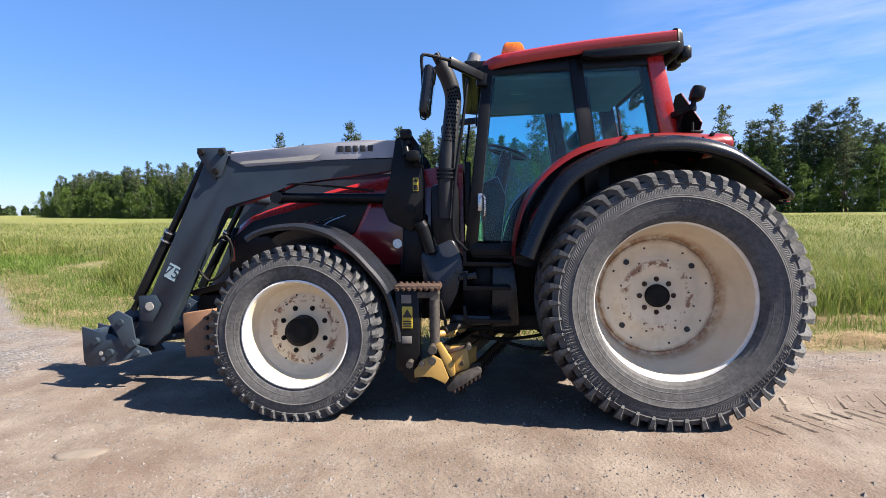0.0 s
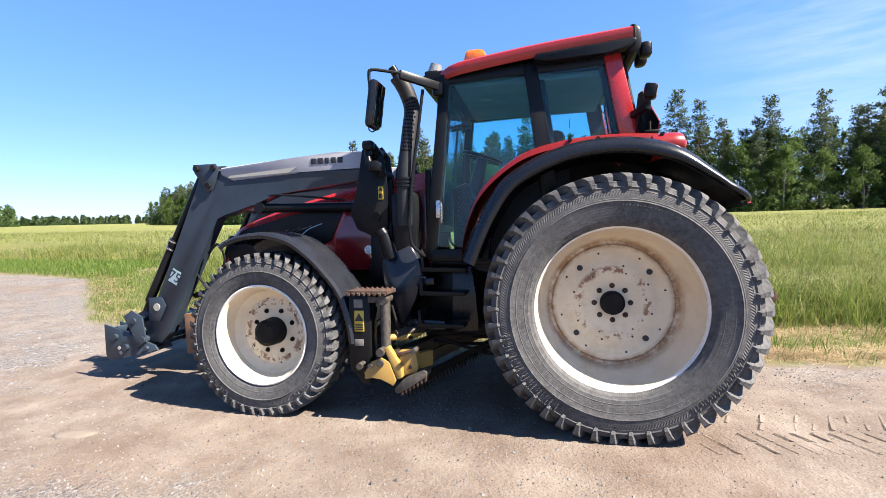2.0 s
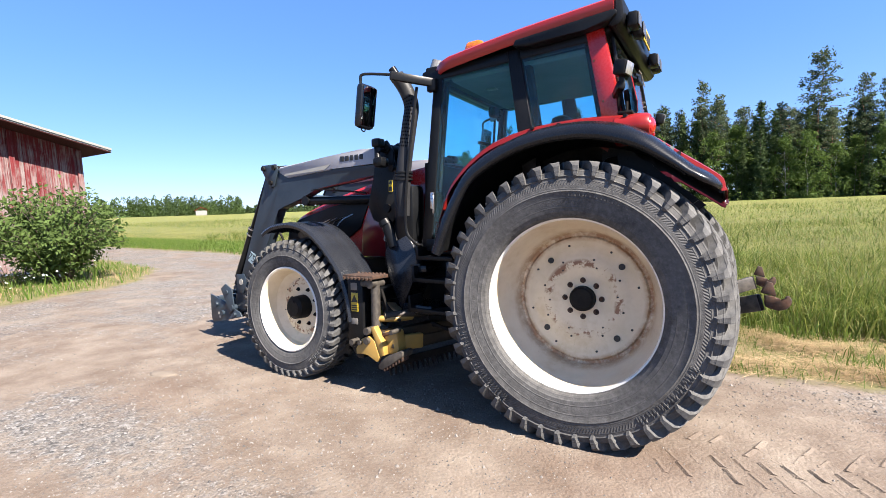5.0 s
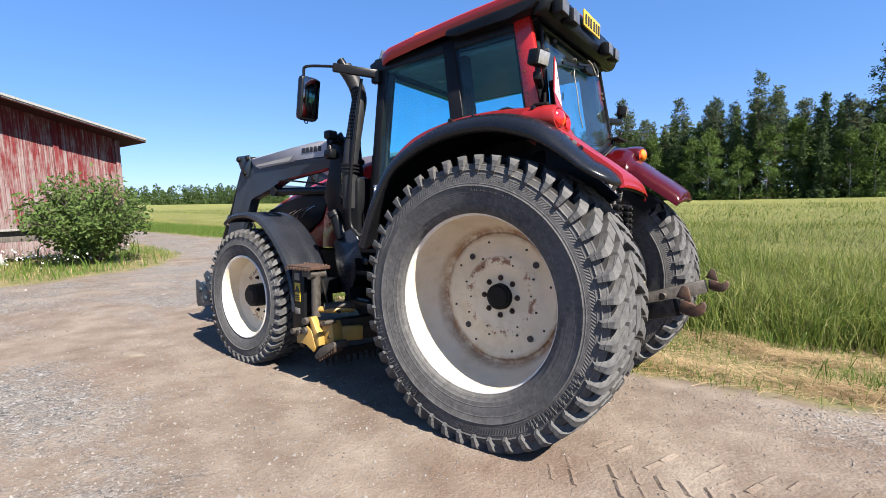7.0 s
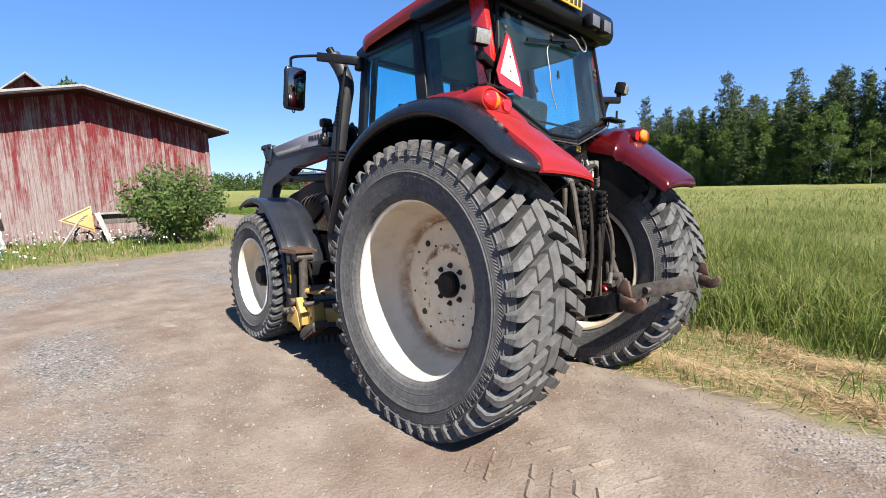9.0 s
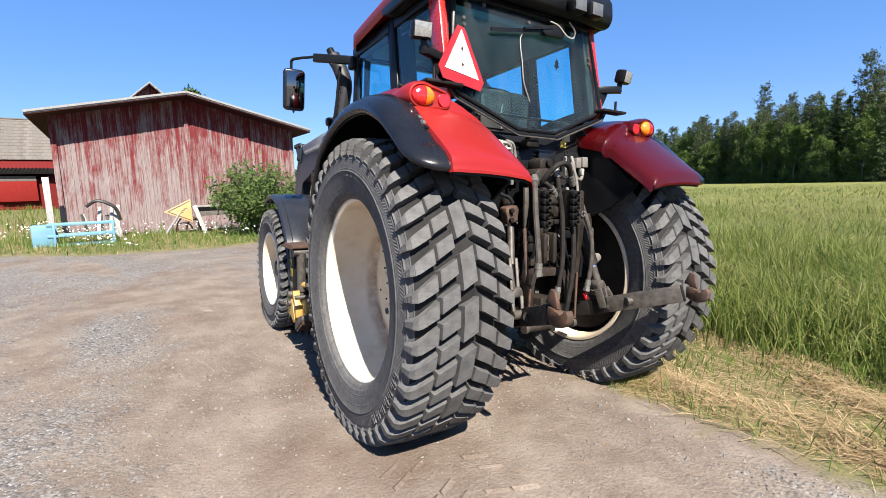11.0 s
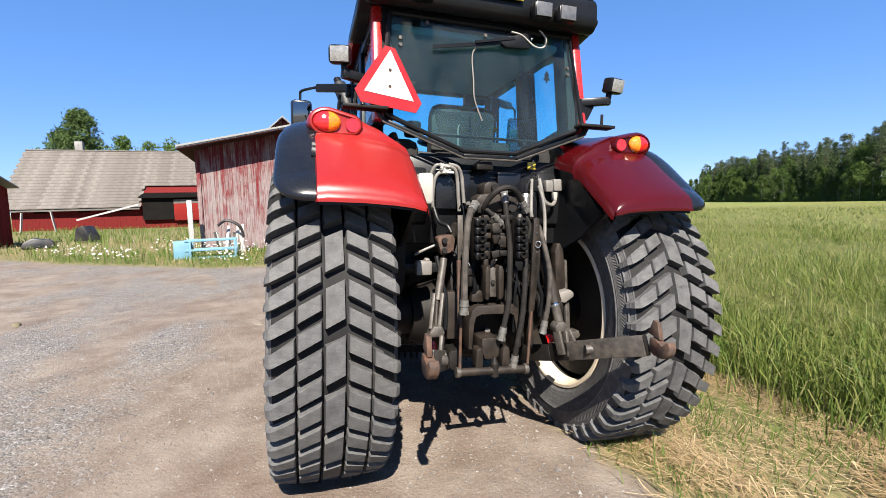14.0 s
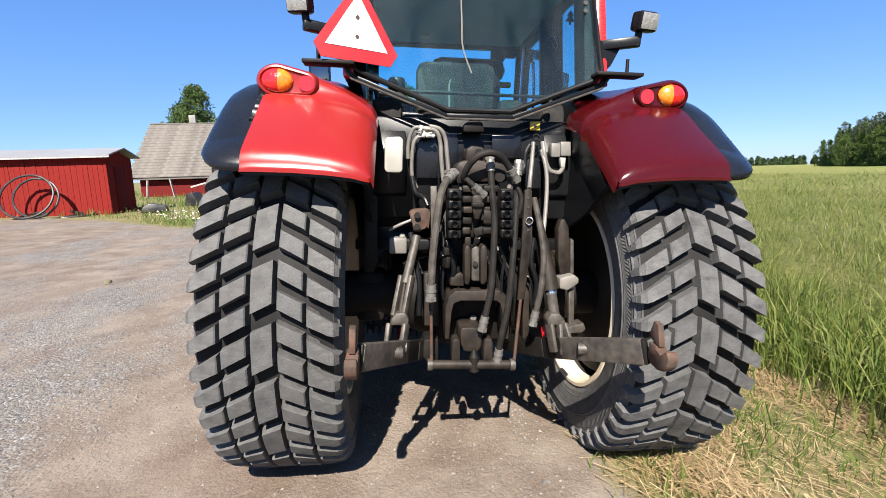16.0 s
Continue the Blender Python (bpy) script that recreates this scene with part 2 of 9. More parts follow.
def rubber():
    m = Mat("dusty_tyre_rubber")
    p = m.coord()
    wide, mid, fine = m.noise(p, 3, 6, 0.65), m.noise(p, 19, 5, 0.7), m.noise(p, 130, 3)
    c = m.ramp(mid, [(0.25, (0.0115, 0.0116, 0.0122)), (0.5, (0.036, 0.0364, 0.037)), (0.8, (0.085, 0.084, 0.081))])
    c = m.mix(m.grade(wide, 0.3, 0.65, 0.1, 0.7), c, (0.104, 0.104, 0.103))
    v = m.node("TexVoronoi", Vector=m.stretch(p, (9, 9, 9)), Scale=5.0)
    v.feature = "DISTANCE_TO_EDGE"
    scratch = m.grade(v.outputs["Distance"], 0.0, 0.03, 0.5, 0.0)
    c = m.mix(m.math("MULTIPLY", scratch, m.grade(mid, 0.42, 0.6)), c, (0.106, 0.104, 0.0978))
    oi = m.n.new("ShaderNodeObjectInfo")
    c = m.mix(m.grade(oi.outputs["Random"], 0.0, 1.0, 0.0, 0.15), c, (0.0795, 0.0662, 0.053))
    # moulded ribs and rings on the wall
    sep = m.node("SeparateXYZ", Vector=p)
    r = m.math("SQRT", m.math("ADD", m.math("POWER", sep.outputs[0], 2.0), m.math("POWER", sep.outputs[2], 2.0)))
    wall = m.grade(m.math("ABSOLUTE", sep.outputs[1]), 0.17, 0.19)
    spin = m.math("ARCTAN2", sep.outputs[2], sep.outputs[0])
    rib = m.math("SINE", m.math("ADD", m.math("MULTIPLY", spin, 260.0), m.math("MULTIPLY", r, 240.0)))
    belt = m.math("MAXIMUM", m.grade(m.math("ABSOLUTE", m.math("SUBTRACT", r, 0.742)), 0.011, 0.013, 1.0, 0.0), m.grade(m.math("ABSOLUTE", m.math("SUBTRACT", r, 0.533)), 0.008, 0.01, 1.0, 0.0))
    rings = m.grade(m.math("SINE", m.math("MULTIPLY", r, 118.0)), 0.9, 0.99)
    marks = m.math("MULTIPLY", m.math("ADD", m.math("MULTIPLY", rib, belt), m.math("MULTIPLY", rings, 1.2)), wall)
    c = m.mix(m.math("MULTIPLY", m.grade(marks, 0.2, 1.0), 0.3), c, (0.0847, 0.0831, 0.0795))
    scuff = m.noise(m.stretch(m.node("CombineXYZ", X=m.math("MULTIPLY", spin, 14.0), Y=r, Z=sep.outputs[1]).outputs[0], (0.85, 18.7, 4.25)), 1.6, 6, 0.75)
    c = m.mix(m.math("MULTIPLY", m.grade(scuff, 0.5, 0.72, 0.0, 0.7), wall), c, (0.135, 0.132, 0.126))
    c = m.mix(m.grade(scuff, 0.28, 0.45, 0.5, 0.0), c, (0.00741, 0.00741, 0.00768))
    m.set(Base_Color=c, Roughness=m.grade(fine, 0.2, 0.8, 0.62, 0.9), Specular_IOR_Level=0.2)
    m.bump(m.math("ADD", m.math("ADD", fine, mid), m.math("MULTIPLY", marks, 0.8)), 0.45, 0.004)
    return m.m


RUBBER = rubber()
# rubber of the groove floors, darkened in colour for the shade between blocks
RUBBER_SHADED = coated("shaded_groove_rubber", (0.0075, 0.0075, 0.0078), (0.017, 0.0165, 0.016), 9, 0.75, 0.15, dirty=0.12, dirt=(0.04, 0.035, 0.029), spec=0.15)


def rimpaint():
    m = Mat("worn_cream_rim_paint")
    p = m.coord()
    big, mid, fine = m.noise(p, 4, 6, 0.65), m.noise(p, 14, 6, 0.7), m.noise(p, 90, 3)
    c = m.ramp(big, [(0.3, (0.55, 0.452, 0.3)), (0.55, (0.65, 0.55, 0.39)), (0.8, (0.47, 0.355, 0.21))])
    # rust gathers on the ledge where the disc meets the barrel, and in patches round the bolts
    sep = m.node("SeparateXYZ", Vector=p)
    r = m.math("SQRT", m.math("ADD", m.math("POWER", sep.outputs[0], 2.0), m.math("POWER", sep.outputs[2], 2.0)))
    ledge = m.math("MULTIPLY", m.grade(m.math("ABSOLUTE", m.math("SUBTRACT", r, 0.425)), 0.01, 0.045, 1.0, 0.0), m.grade(mid, 0.32, 0.56))
    ring = m.math("MULTIPLY", m.grade(m.math("ABSOLUTE", m.math("SUBTRACT", r, 0.235)), 0.012, 0.035, 1.0, 0.0), m.grade(m.noise(p, 17, 5, 0.65), 0.5, 0.56))
    c = m.mix(m.grade(m.math("MULTIPLY", m.grade(r, 0.42, 0.5), m.grade(mid, 0.4, 0.65)), 0.0, 1.0, 0.0, 0.3), c, (0.36, 0.28, 0.17))
    c = m.mix(m.grade(r, 0.43, 0.47, 0.0, 0.7), c, m.mix(m.grade(big, 0.4, 0.7), (0.63, 0.545, 0.42), (0.47, 0.37, 0.25)))
    c = m.mix(m.math("MULTIPLY", ledge, 0.9), c, (0.26, 0.118, 0.042))
    c = m.mix(m.math("MULTIPLY", ring, 0.9), c, (0.2, 0.075, 0.03))
    c = m.mix(m.grade(m.noise(p, 30, 6, 0.75), 0.62, 0.75, 0.0, 0.5), c, (0.175, 0.14, 0.105))
    m.set(Base_Color=c, Roughness=m.grade(fine, 0.2, 0.8, 0.35, 0.6))
    m.bump(m.math("ADD", mid, fine), 0.1, 0.002)
    return m.m


RIM = rimpaint()
RIMEDGE = coated("worn_rim_edge", (0.78, 0.76, 0.72), (0.66, 0.63, 0.58), 20, 0.35, 0.2, 0.2, dirty=0.2, dirt=(0.4, 0.31, 0.2))


def glazing(name, tint, gloss=1.0):
    """Tinted pane: clear, with a mirror gloss that grows at a slant and a thin film of dust in streaks."""
    m = Mat(name)
    p = m.coord()
    tr = m.node("BsdfTransparent", Color=tint)
    gl = m.node("BsdfGlossy", Roughness=0.02)
    df = m.node("BsdfDiffuse", Color=(0.5, 0.5, 0.48))
    streak = m.noise(m.stretch(p, (5, 5, 1.2)), 2.0, 6, 0.7)
    md = m.node("MixShader", Fac=m.grade(streak, 0.35, 0.75, 0.003, 0.022))
    m.l.new(tr.outputs[0], md.inputs[1]), m.l.new(df.outputs[0], md.inputs[2])
    lw = m.node("LayerWeight", Blend=0.5)
    fac = m.math("ADD", m.math("MULTIPLY", m.math("POWER", lw.outputs["Facing"], 5.0), 0.9), 0.022)
    mx = m.node("MixShader", Fac=m.math("MULTIPLY", fac, gloss))
    m.l.new(md.outputs[0], mx.inputs[1]), m.l.new(gl.outputs[0], mx.inputs[2])
    m.l.new(mx.outputs[0], m.out.inputs[0])
    return m.m


GLASS = glazing("tinted_cab_glass", (0.64, 0.92, 0.96))


def lens(name, col, rough=0.15):
    m = Mat(name)
    p = m.coord()
    m.set(Base_Color=m.mix(m.grade(m.noise(p, 60, 2), 0.4, 0.6), col, tuple(c * 0.75 for c in col)), Roughness=rough, Coat_Weight=0.8)
    w = m.node("TexVoronoi", Vector=p, Scale=90.0)
    m.bump(w.outputs["Distance"], 0.4, 0.003)
    return m.m


LENS_RED, LENS_ORANGE, LENS_CLEAR = lens("red_lamp_lens", (0.5, 0.012, 0.012)), lens("orange_lamp_lens", (0.75, 0.17, 0.01)), lens("clear_lamp_lens", (0.2, 0.2, 0.19))
MIRROR = Mat("mirror_glass").set(Base_Color=(0.16, 0.17, 0.18), Metallic=1.0, Roughness=0.02).m


# ---------------------------------------------------------------- mesh helpers
def part(name, bm, material, parent=None, label="", angle=32, smooth=True):
    me = bpy.data.meshes.new(name)
    if isinstance(bm, bmesh.types.BMesh):
        bmesh.ops.recalc_face_normals(bm, faces=bm.faces[:])
        bm.to_mesh(me)
        bm.free()
        me.shade_smooth() if smooth else None
        me.set_sharp_from_angle(angle=radians(angle)) if smooth else None
    else:
        verts, faces = bm
        me.from_pydata(verts, [], faces)
    for mt in material if isinstance(material, (list, tuple)) else [material]:
        me.materials.append(mt)
    ob = new(name, me)
    ob.parent = parent
    if label:
        ob["label"] = label
    return ob


def BM():
    return bmesh.new()


def add(bm, verts, faces, mi=0):
    vs = [bm.verts.new(v) for v in verts]
    out = []
    for f in faces:
        fc = bm.faces.new([vs[i] for i in f])
        fc.material_index = mi
        out.append(fc)
    return vs, out


def box(bm, c, s, bevel=0.0, rot=None, mi=0):
    x, y, z = (k / 2 for k in s)
    vv = [Vector((a * x, b * y, d * z)) for a in (-1, 1) for b in (-1, 1) for d in (-1, 1)]
    if rot:
        e = Euler([radians(k) for k in rot]).to_matrix()
        vv = [e @ v for v in vv]
    vs, fs = add(bm, [v + Vector(c) for v in vv], [(0, 1, 3, 2), (4, 6, 7, 5), (0, 4, 5, 1), (2, 3, 7, 6), (0, 2, 6, 4), (1, 5, 7, 3)], mi)
    if bevel:
        es = list({e for f in fs for e in f.edges})
        bmesh.ops.bevel(bm, geom=es, offset=bevel, segments=2, affect="EDGES", profile=0.5)
    return bm


def cyl(bm, a, b, r, r2=None, n=20, mi=0, cap=True):
    a, b = Vector(a), Vector(b)
    r2 = r if r2 is None else r2
    q = (b - a).to_track_quat("Z", "Y").to_matrix()
    va = [a + q @ Vector((r * math.cos(k), r * math.sin(k), 0)) for k in (2 * math.pi * i / n for i in range(n))]
    vb = [b + q @ Vector((r2 * math.cos(k), r2 * math.sin(k), 0)) for k in (2 * math.pi * i / n for i in range(n))]
    fs = [(i, (i + 1) % n, n + (i + 1) % n, n + i) for i in range(n)]
    if cap:
        fs += [tuple(range(n - 1, -1, -1)), tuple(range(n, 2 * n))]
    add(bm, va + vb, fs, mi)
    return bm


def spline(pts, n=8, closed=False):
    """Points of a smooth curve through pts."""
    P = [Vector(p) for p in pts]
    out, k = [], len(P)
    for i in range(k if closed else k - 1):
        if closed:
            p0, p1, p2, p3 = P[i - 1], P[i], P[(i + 1) % k], P[(i + 2) % k]
        else:
            p0, p1, p2, p3 = P[max(i - 1, 0)], P[i], P[i + 1], P[min(i + 2, k - 1)]
        for j in range(n):
            t = j / n
            out.append(0.5 * ((2 * p1) + (p2 - p0) * t + (2 * p0 - 5 * p1 + 4 * p2 - p3) * t * t + (3 * p1 - p0 - 3 * p2 + p3) * t ** 3))
    if not closed:
        out.append(P[-1].copy())
    return out


def tube(bm, pts, r, n=8, smooth=6, mi=0):
    path = spline(pts, smooth) if smooth else [Vector(p) for p in pts]
    up, rings = None, []
    for i, p in enumerate(path):
        d = (path[min(i + 1, len(path) - 1)] - path[max(i - 1, 0)]).normalized()
        if up is None:
            up = d.orthogonal().normalized()
        up = (up - d * up.dot(d)).normalized()
        side = d.cross(up)
        rings.append([p + r * (up * math.cos(a) + side * math.sin(a)) for a in (2 * math.pi * k / n for k in range(n))])
    vs = [v for ring in rings for v in ring]
    fs = [(i * n + k, i * n + (k + 1) % n, (i + 1) * n + (k + 1) % n, (i + 1) * n + k) for i in range(len(rings) - 1) for k in range(n)]
    fs += [tuple(range(n - 1, -1, -1)), tuple(range(len(vs) - n, len(vs)))]
    add(bm, vs, fs, mi)
    return bm


def prism(bm, pts, lo, hi, axis="v", bevel=0.0, mi=0):
    """A polygon pushed out along an axis: for v the points are (u, w), for w (u, v), for u (v, w)."""
    def at(p, h):
        return {"v": (p[0], h, p[1]), "w": (p[0], p[1], h), "u": (h, p[0], p[1])}[axis]
    n = len(pts)
    vs, fs = add(bm, [at(p, lo) for p in pts] + [at(p, hi) for p in pts],
                 [tuple(range(n)), tuple(range(2 * n - 1, n - 1, -1))] + [(i, n + i, n + (i + 1) % n, (i + 1) % n) for i in range(n)], mi)
    if bevel:
        bmesh.ops.bevel(bm, geom=list({e for f in fs for e in f.edges}), offset=bevel, segments=2, affect="EDGES", profile=0.5)
    return bm


def lathe(bm, prof, sgn=-1, n=64, closed=False, mi=0):
    """Turn (radius, outward) points round the v axis; sgn is the outward side."""
    k = len(prof)
    vs = [(r * math.cos(a), sgn * o, r * math.sin(a)) for a in (2 * math.pi * i / n for i in range(n)) for r, o in prof]
    fs = []
    for i in range(n):
        j = (i + 1) % n
        for q in range(k if closed else k - 1):
            fs.append((i * k + q, j * k + q, j * k + (q + 1) % k, i * k + (q + 1) % k))
    add(bm, vs, fs, mi)
    return bm


def sheet(bm, rows, thick=0.0, mi=0):
    """A skin over rows of points, given thickness."""
    k = len(rows[0])
    vs, fs = add(bm, [p for r in rows for p in r], [(i * k + j, i * k + j + 1, (i + 1) * k + j + 1, (i + 1) * k + j) for i in range(len(rows) - 1) for j in range(k - 1)], mi)
    if thick:
        bmesh.ops.recalc_face_normals(bm, faces=fs)
        bmesh.ops.solidify(bm, geom=fs, thickness=thick)
    return bm


def bar(bm, a, b, w, h, bevel=0.0, mi=0):
    """A flat bar from a to b, w across (level) and h high."""
    a, b = Vector(a), Vector(b)
    d = (b - a).normalized()
    side = d.cross(Vector((0, 0, 1)))
    side = side.normalized() if side.length > 1e-3 else Vector((0, 1, 0))
    up = side.cross(d)
    c = [p + side * sx * w / 2 + up * sz * h / 2 for p in (a, b) for sx in (-1, 1) for sz in (-1, 1)]
    vs, fs = add(bm, c, [(0, 1, 3, 2), (4, 6, 7, 5), (0, 4, 5, 1), (2, 3, 7, 6), (0, 2, 6, 4), (1, 5, 7, 3)], mi)
    if bevel:
        bmesh.ops.bevel(bm, geom=list({e for f in fs for e in f.edges}), offset=bevel, segments=2, affect="EDGES", profile=0.5)
    return bm


# ---------------------------------------------------------------- the lie of the land
FIELD_EDGE = [(-1600, 60), (-60, 17), (-30, 13.2), (-20, 12.6), (-14, 12.2), (-10.7, 11.1), (-9, 9.4), (-6, 6.5), (-4.3, 5.75), (-2, 5.2), (0, 4.95), (2.5, 4.76), (4.3, 4.8), (9, 4.75), (60, 3), (1600, -40)]
SHED_EDGE = [(-1600, 55), (-60, 13.5), (-30, 10.2), (-16, 9.2), (-11.5, 8.1), (-9.4, 6.4), (-8.8, 4.2), (-9.1, 1.7), (-12.2, -2.6), (-16, -6.6), (-17.6, -9.5), (-17.8, -16), (-24, -40), (-60, -1600)]


def along(x, pts):
    return np.interp(x, [p[0] for p in pts], [p[1] for p in pts])


def smooth(a, b, x):
    t = np.clip((x - a) / (b - a), 0, 1)
    return t * t * (3 - 2 * t)


def past_field(x, y):
    """Metres beyond the edge of the gravel on the field's side."""
    return (y - along(x, FIELD_EDGE)) * np.where(x < -5, 0.72, 1.0)


def past_shed(x, y):
    """Metres beyond the edge of the gravel on the farm's side."""
    best = np.full(np.shape(x), 1e9)
    side = np.zeros(np.shape(x))
    for (ax, ay), (bx, by) in zip(SHED_EDGE, SHED_EDGE[1:]):
        dx, dy = bx - ax, by - ay
        t = np.clip(((x - ax) * dx + (y - ay) * dy) / (dx * dx + dy * dy), 0, 1)
        ex, ey = x - ax - t * dx, y - ay - t * dy
        d = np.hypot(ex, ey)
        near = d < best
        best = np.where(near, d, best)
        side = np.where(near, np.sign(dx * ey - dy * ex), side)
    return -side * best


def height(x, y):
    x, y = np.asarray(x, float), np.asarray(y, float)
    s = -0.85 * x - 0.53 * y
    h = 0.024 * np.logaddexp(0, (s - 4) / 3) * 3 * smooth(600, 60, s)
    h = h - 0.125 * smooth(-0.5, 0.8, past_field(x, y)) * smooth(-9, -3, x)
    h = h + 0.012 * np.sin(x * 1.3 + 0.7 * y) * np.sin(y * 1.7 - 0.4 * x) * smooth(-30, -8, x) * smooth(3.0, 2.0, np.abs(y - 4.0) - 0.6)
    return h


def graded(lo, hi, step, far, grow=1.28):
    mid = list(np.arange(lo, hi + 1e-6, step))
    d, a, b = step, lo, hi
    left, right = [], []
    while a > -far:
        d *= grow
        a -= d
        left.append(a)
    d = step
    while b < far:
        d *= grow
        b += d
        right.append(b)
    return np.array(left[::-1] + mid + right)


def grid_mesh(xs, ys, zf):
    X, Y = np.meshgrid(xs, ys)
    Z = zf(X, Y)
    nx = len(xs)
    i, j = np.meshgrid(np.arange(nx - 1), np.arange(len(ys) - 1))
    a = (j * nx + i).ravel()
    return np.stack([X.ravel(), Y.ravel(), Z.ravel()], 1), np.stack([a, a + 1, a + nx + 1, a + nx], 1)


def array_mesh(name, verts, faces, material, smooth_=False):
    me = bpy.data.meshes.new(name)
    faces = np.asarray(faces)
    k = faces.shape[1]
    me.vertices.add(len(verts)), me.loops.add(faces.size), me.polygons.add(len(faces))
    me.vertices.foreach_set("co", np.asarray(verts, np.float32).ravel())
    me.loops.foreach_set("vertex_index", faces.astype(np.int32).ravel())
    me.polygons.foreach_set("loop_start", (np.arange(len(faces)) * k).astype(np.int32))
    me.update(calc_edges=True)
    me.shade_smooth() if smooth_ else me.shade_flat()
    me.materials.append(material)
    return me


def ground_material():
    m = Mat("gravel_and_soil")
    p = m.coord("World")
    yard = m.node("Attribute")
    yard.attribute_name = "yard"
    wide, mid, small, fine = m.noise(p, 0.45, 5, 0.6), m.noise(p, 2.1, 5, 0.6), m.noise(p, 12, 5, 0.65), m.noise(p, 85, 3, 0.6)
    dirt = m.ramp(mid, [(0.3, (0.108, 0.077, 0.056)), (0.5, (0.154, 0.12, 0.094)), (0.7, (0.22, 0.183, 0.147))])
    peb = m.node("TexVoronoi", Vector=p, Scale=46.0)
    peb2 = m.node("TexVoronoi", Vector=p, Scale=110.0)
    stone = m.ramp(m.node("SeparateColor", Color=peb.outputs["Color"]).outputs[0], [(0.0, (0.0436, 0.0424, 0.0411)), (0.5, (0.137, 0.132, 0.127)), (1.0, (0.299, 0.287, 0.271))])
    grit = m.ramp(m.node("SeparateColor", Color=peb2.outputs["Color"]).outputs[0], [(0.0, (0.0748, 0.0673, 0.0611)), (0.6, (0.168, 0.151, 0.135)), (1.0, (0.224, 0.206, 0.185))])
    stony = m.mix(m.grade(small, 0.42, 0.6), grit, stone)
    # loose stone lies in bands along the tracks, trodden reddish soil between
    band = m.noise(m.stretch(p, (0.5, 1.0, 1.0)), 0.75, 6, 0.6, 0.5)
    # trodden reddish soil lies where the machines turn, loose grey stone on the open side and in one drift
    at_ = m.node("SeparateXYZ", Vector=p)
    off = m.math("SUBTRACT", at_.outputs[1], m.math("ADD", m.math("MULTIPLY", at_.outputs[0], 0.3), 1.55))
    trodden = m.math("MULTIPLY", m.grade(off, -0.5, 0.6, -0.055, 0.1), m.grade(at_.outputs[0], -6, -3, -0.4, 1.0))
    drift = m.node("VectorMath", Vector=m.stretch(m.math3("SUBTRACT", p, (-2.0, 1.9, 0.0)), (0.6, 1.7, 0.0)))
    drift.operation = "LENGTH"
    trodden = m.math("SUBTRACT", trodden, m.grade(drift.outputs["Value"], 0.4, 1.15, 0.2, 0.0))
    much = m.grade(m.math("SUBTRACT", m.math("ADD", m.math("MULTIPLY", band, 0.72), m.math("MULTIPLY", small, 0.28)), trodden), 0.46, 0.58)
    gravel = m.mix(much, m.mix(m.grade(peb2.outputs["Distance"], 0.25, 0.5, 0.45, 0.0), dirt, grit), stony)
    gravel = m.mix(m.grade(m.noise(p, 1.3, 5, 0.62, 0.6), 0.48, 0.68, 0.0, 0.6), gravel, m.mix(0.6, gravel, (0.255, 0.216, 0.175)))
    gravel = m.mix(m.grade(m.noise(p, 0.6, 4, 0.6), 0.32, 0.47, 0.6, 0.0), gravel, m.mix(0.6, gravel, (0.128, 0.082, 0.058)))
    gravel = m.mix(m.grade(fine, 0.25, 0.75, 0.0, 0.5), gravel, m.mix(1.0, gravel, (0.374, 0.349, 0.33), "MULTIPLY"))
    turf = m.ramp(m.noise(p, 5, 6, 0.7), [(0.3, (0.066, 0.08, 0.022)), (0.5, (0.128, 0.112, 0.048)), (0.7, (0.2, 0.156, 0.085))])
    far_turf = m.ramp(m.noise(m.stretch(p, (0.04, 0.16, 1)), 1.0, 6, 0.7), [(0.3, (0.07, 0.105, 0.021)), (0.55, (0.119, 0.154, 0.035)), (0.75, (0.182, 0.196, 0.063))])
    sep = m.node("SeparateXYZ", Vector=p)
    turf = m.mix(m.grade(sep.outputs[1], 14, 30), turf, far_turf)
    edge = m.math("ADD", yard.outputs["Fac"], m.math("MULTIPLY", m.math("SUBTRACT", m.noise(p, 2.6, 6, 0.7), 0.5), 0.9))
    c = m.mix(m.grade(edge, -0.12, 0.12), turf, gravel)
    m.set(Base_Color=c, Roughness=0.93, Specular_IOR_Level=0.25)
    hgt = m.math("ADD", m.math("MULTIPLY", m.math("SUBTRACT", 1.0, peb.outputs["Distance"]), m.math("ADD", m.math("MULTIPLY", much, 2.0), 0.5)), m.math("ADD", m.math("MULTIPLY", m.noise(p, 11, 8, 0.68, 0.3), 2.2), m.math("MULTIPLY", fine, 0.7)))
    m.bump(hgt, 0.5, 0.016)
    return m.m


SOIL = ground_material()
verts, faces = grid_mesh(graded(-16, 8, 0.25, 1900), graded(-3, 13, 0.25, 1900), height)
gm = array_mesh("ground", verts, faces, SOIL, True)
yard = np.clip(np.minimum(-past_field(verts[:, 0], verts[:, 1]), -past_shed(verts[:, 0], verts[:, 1])), -1.5, 1.5)
at = gm.attributes.new("yard", "FLOAT", "POINT")
at.data.foreach_set("value", yard.astype(np.float32))
tagged(new("ground", gm), "pale brown gravel yard and grassy soil under open sky", "ground", kind="structure")


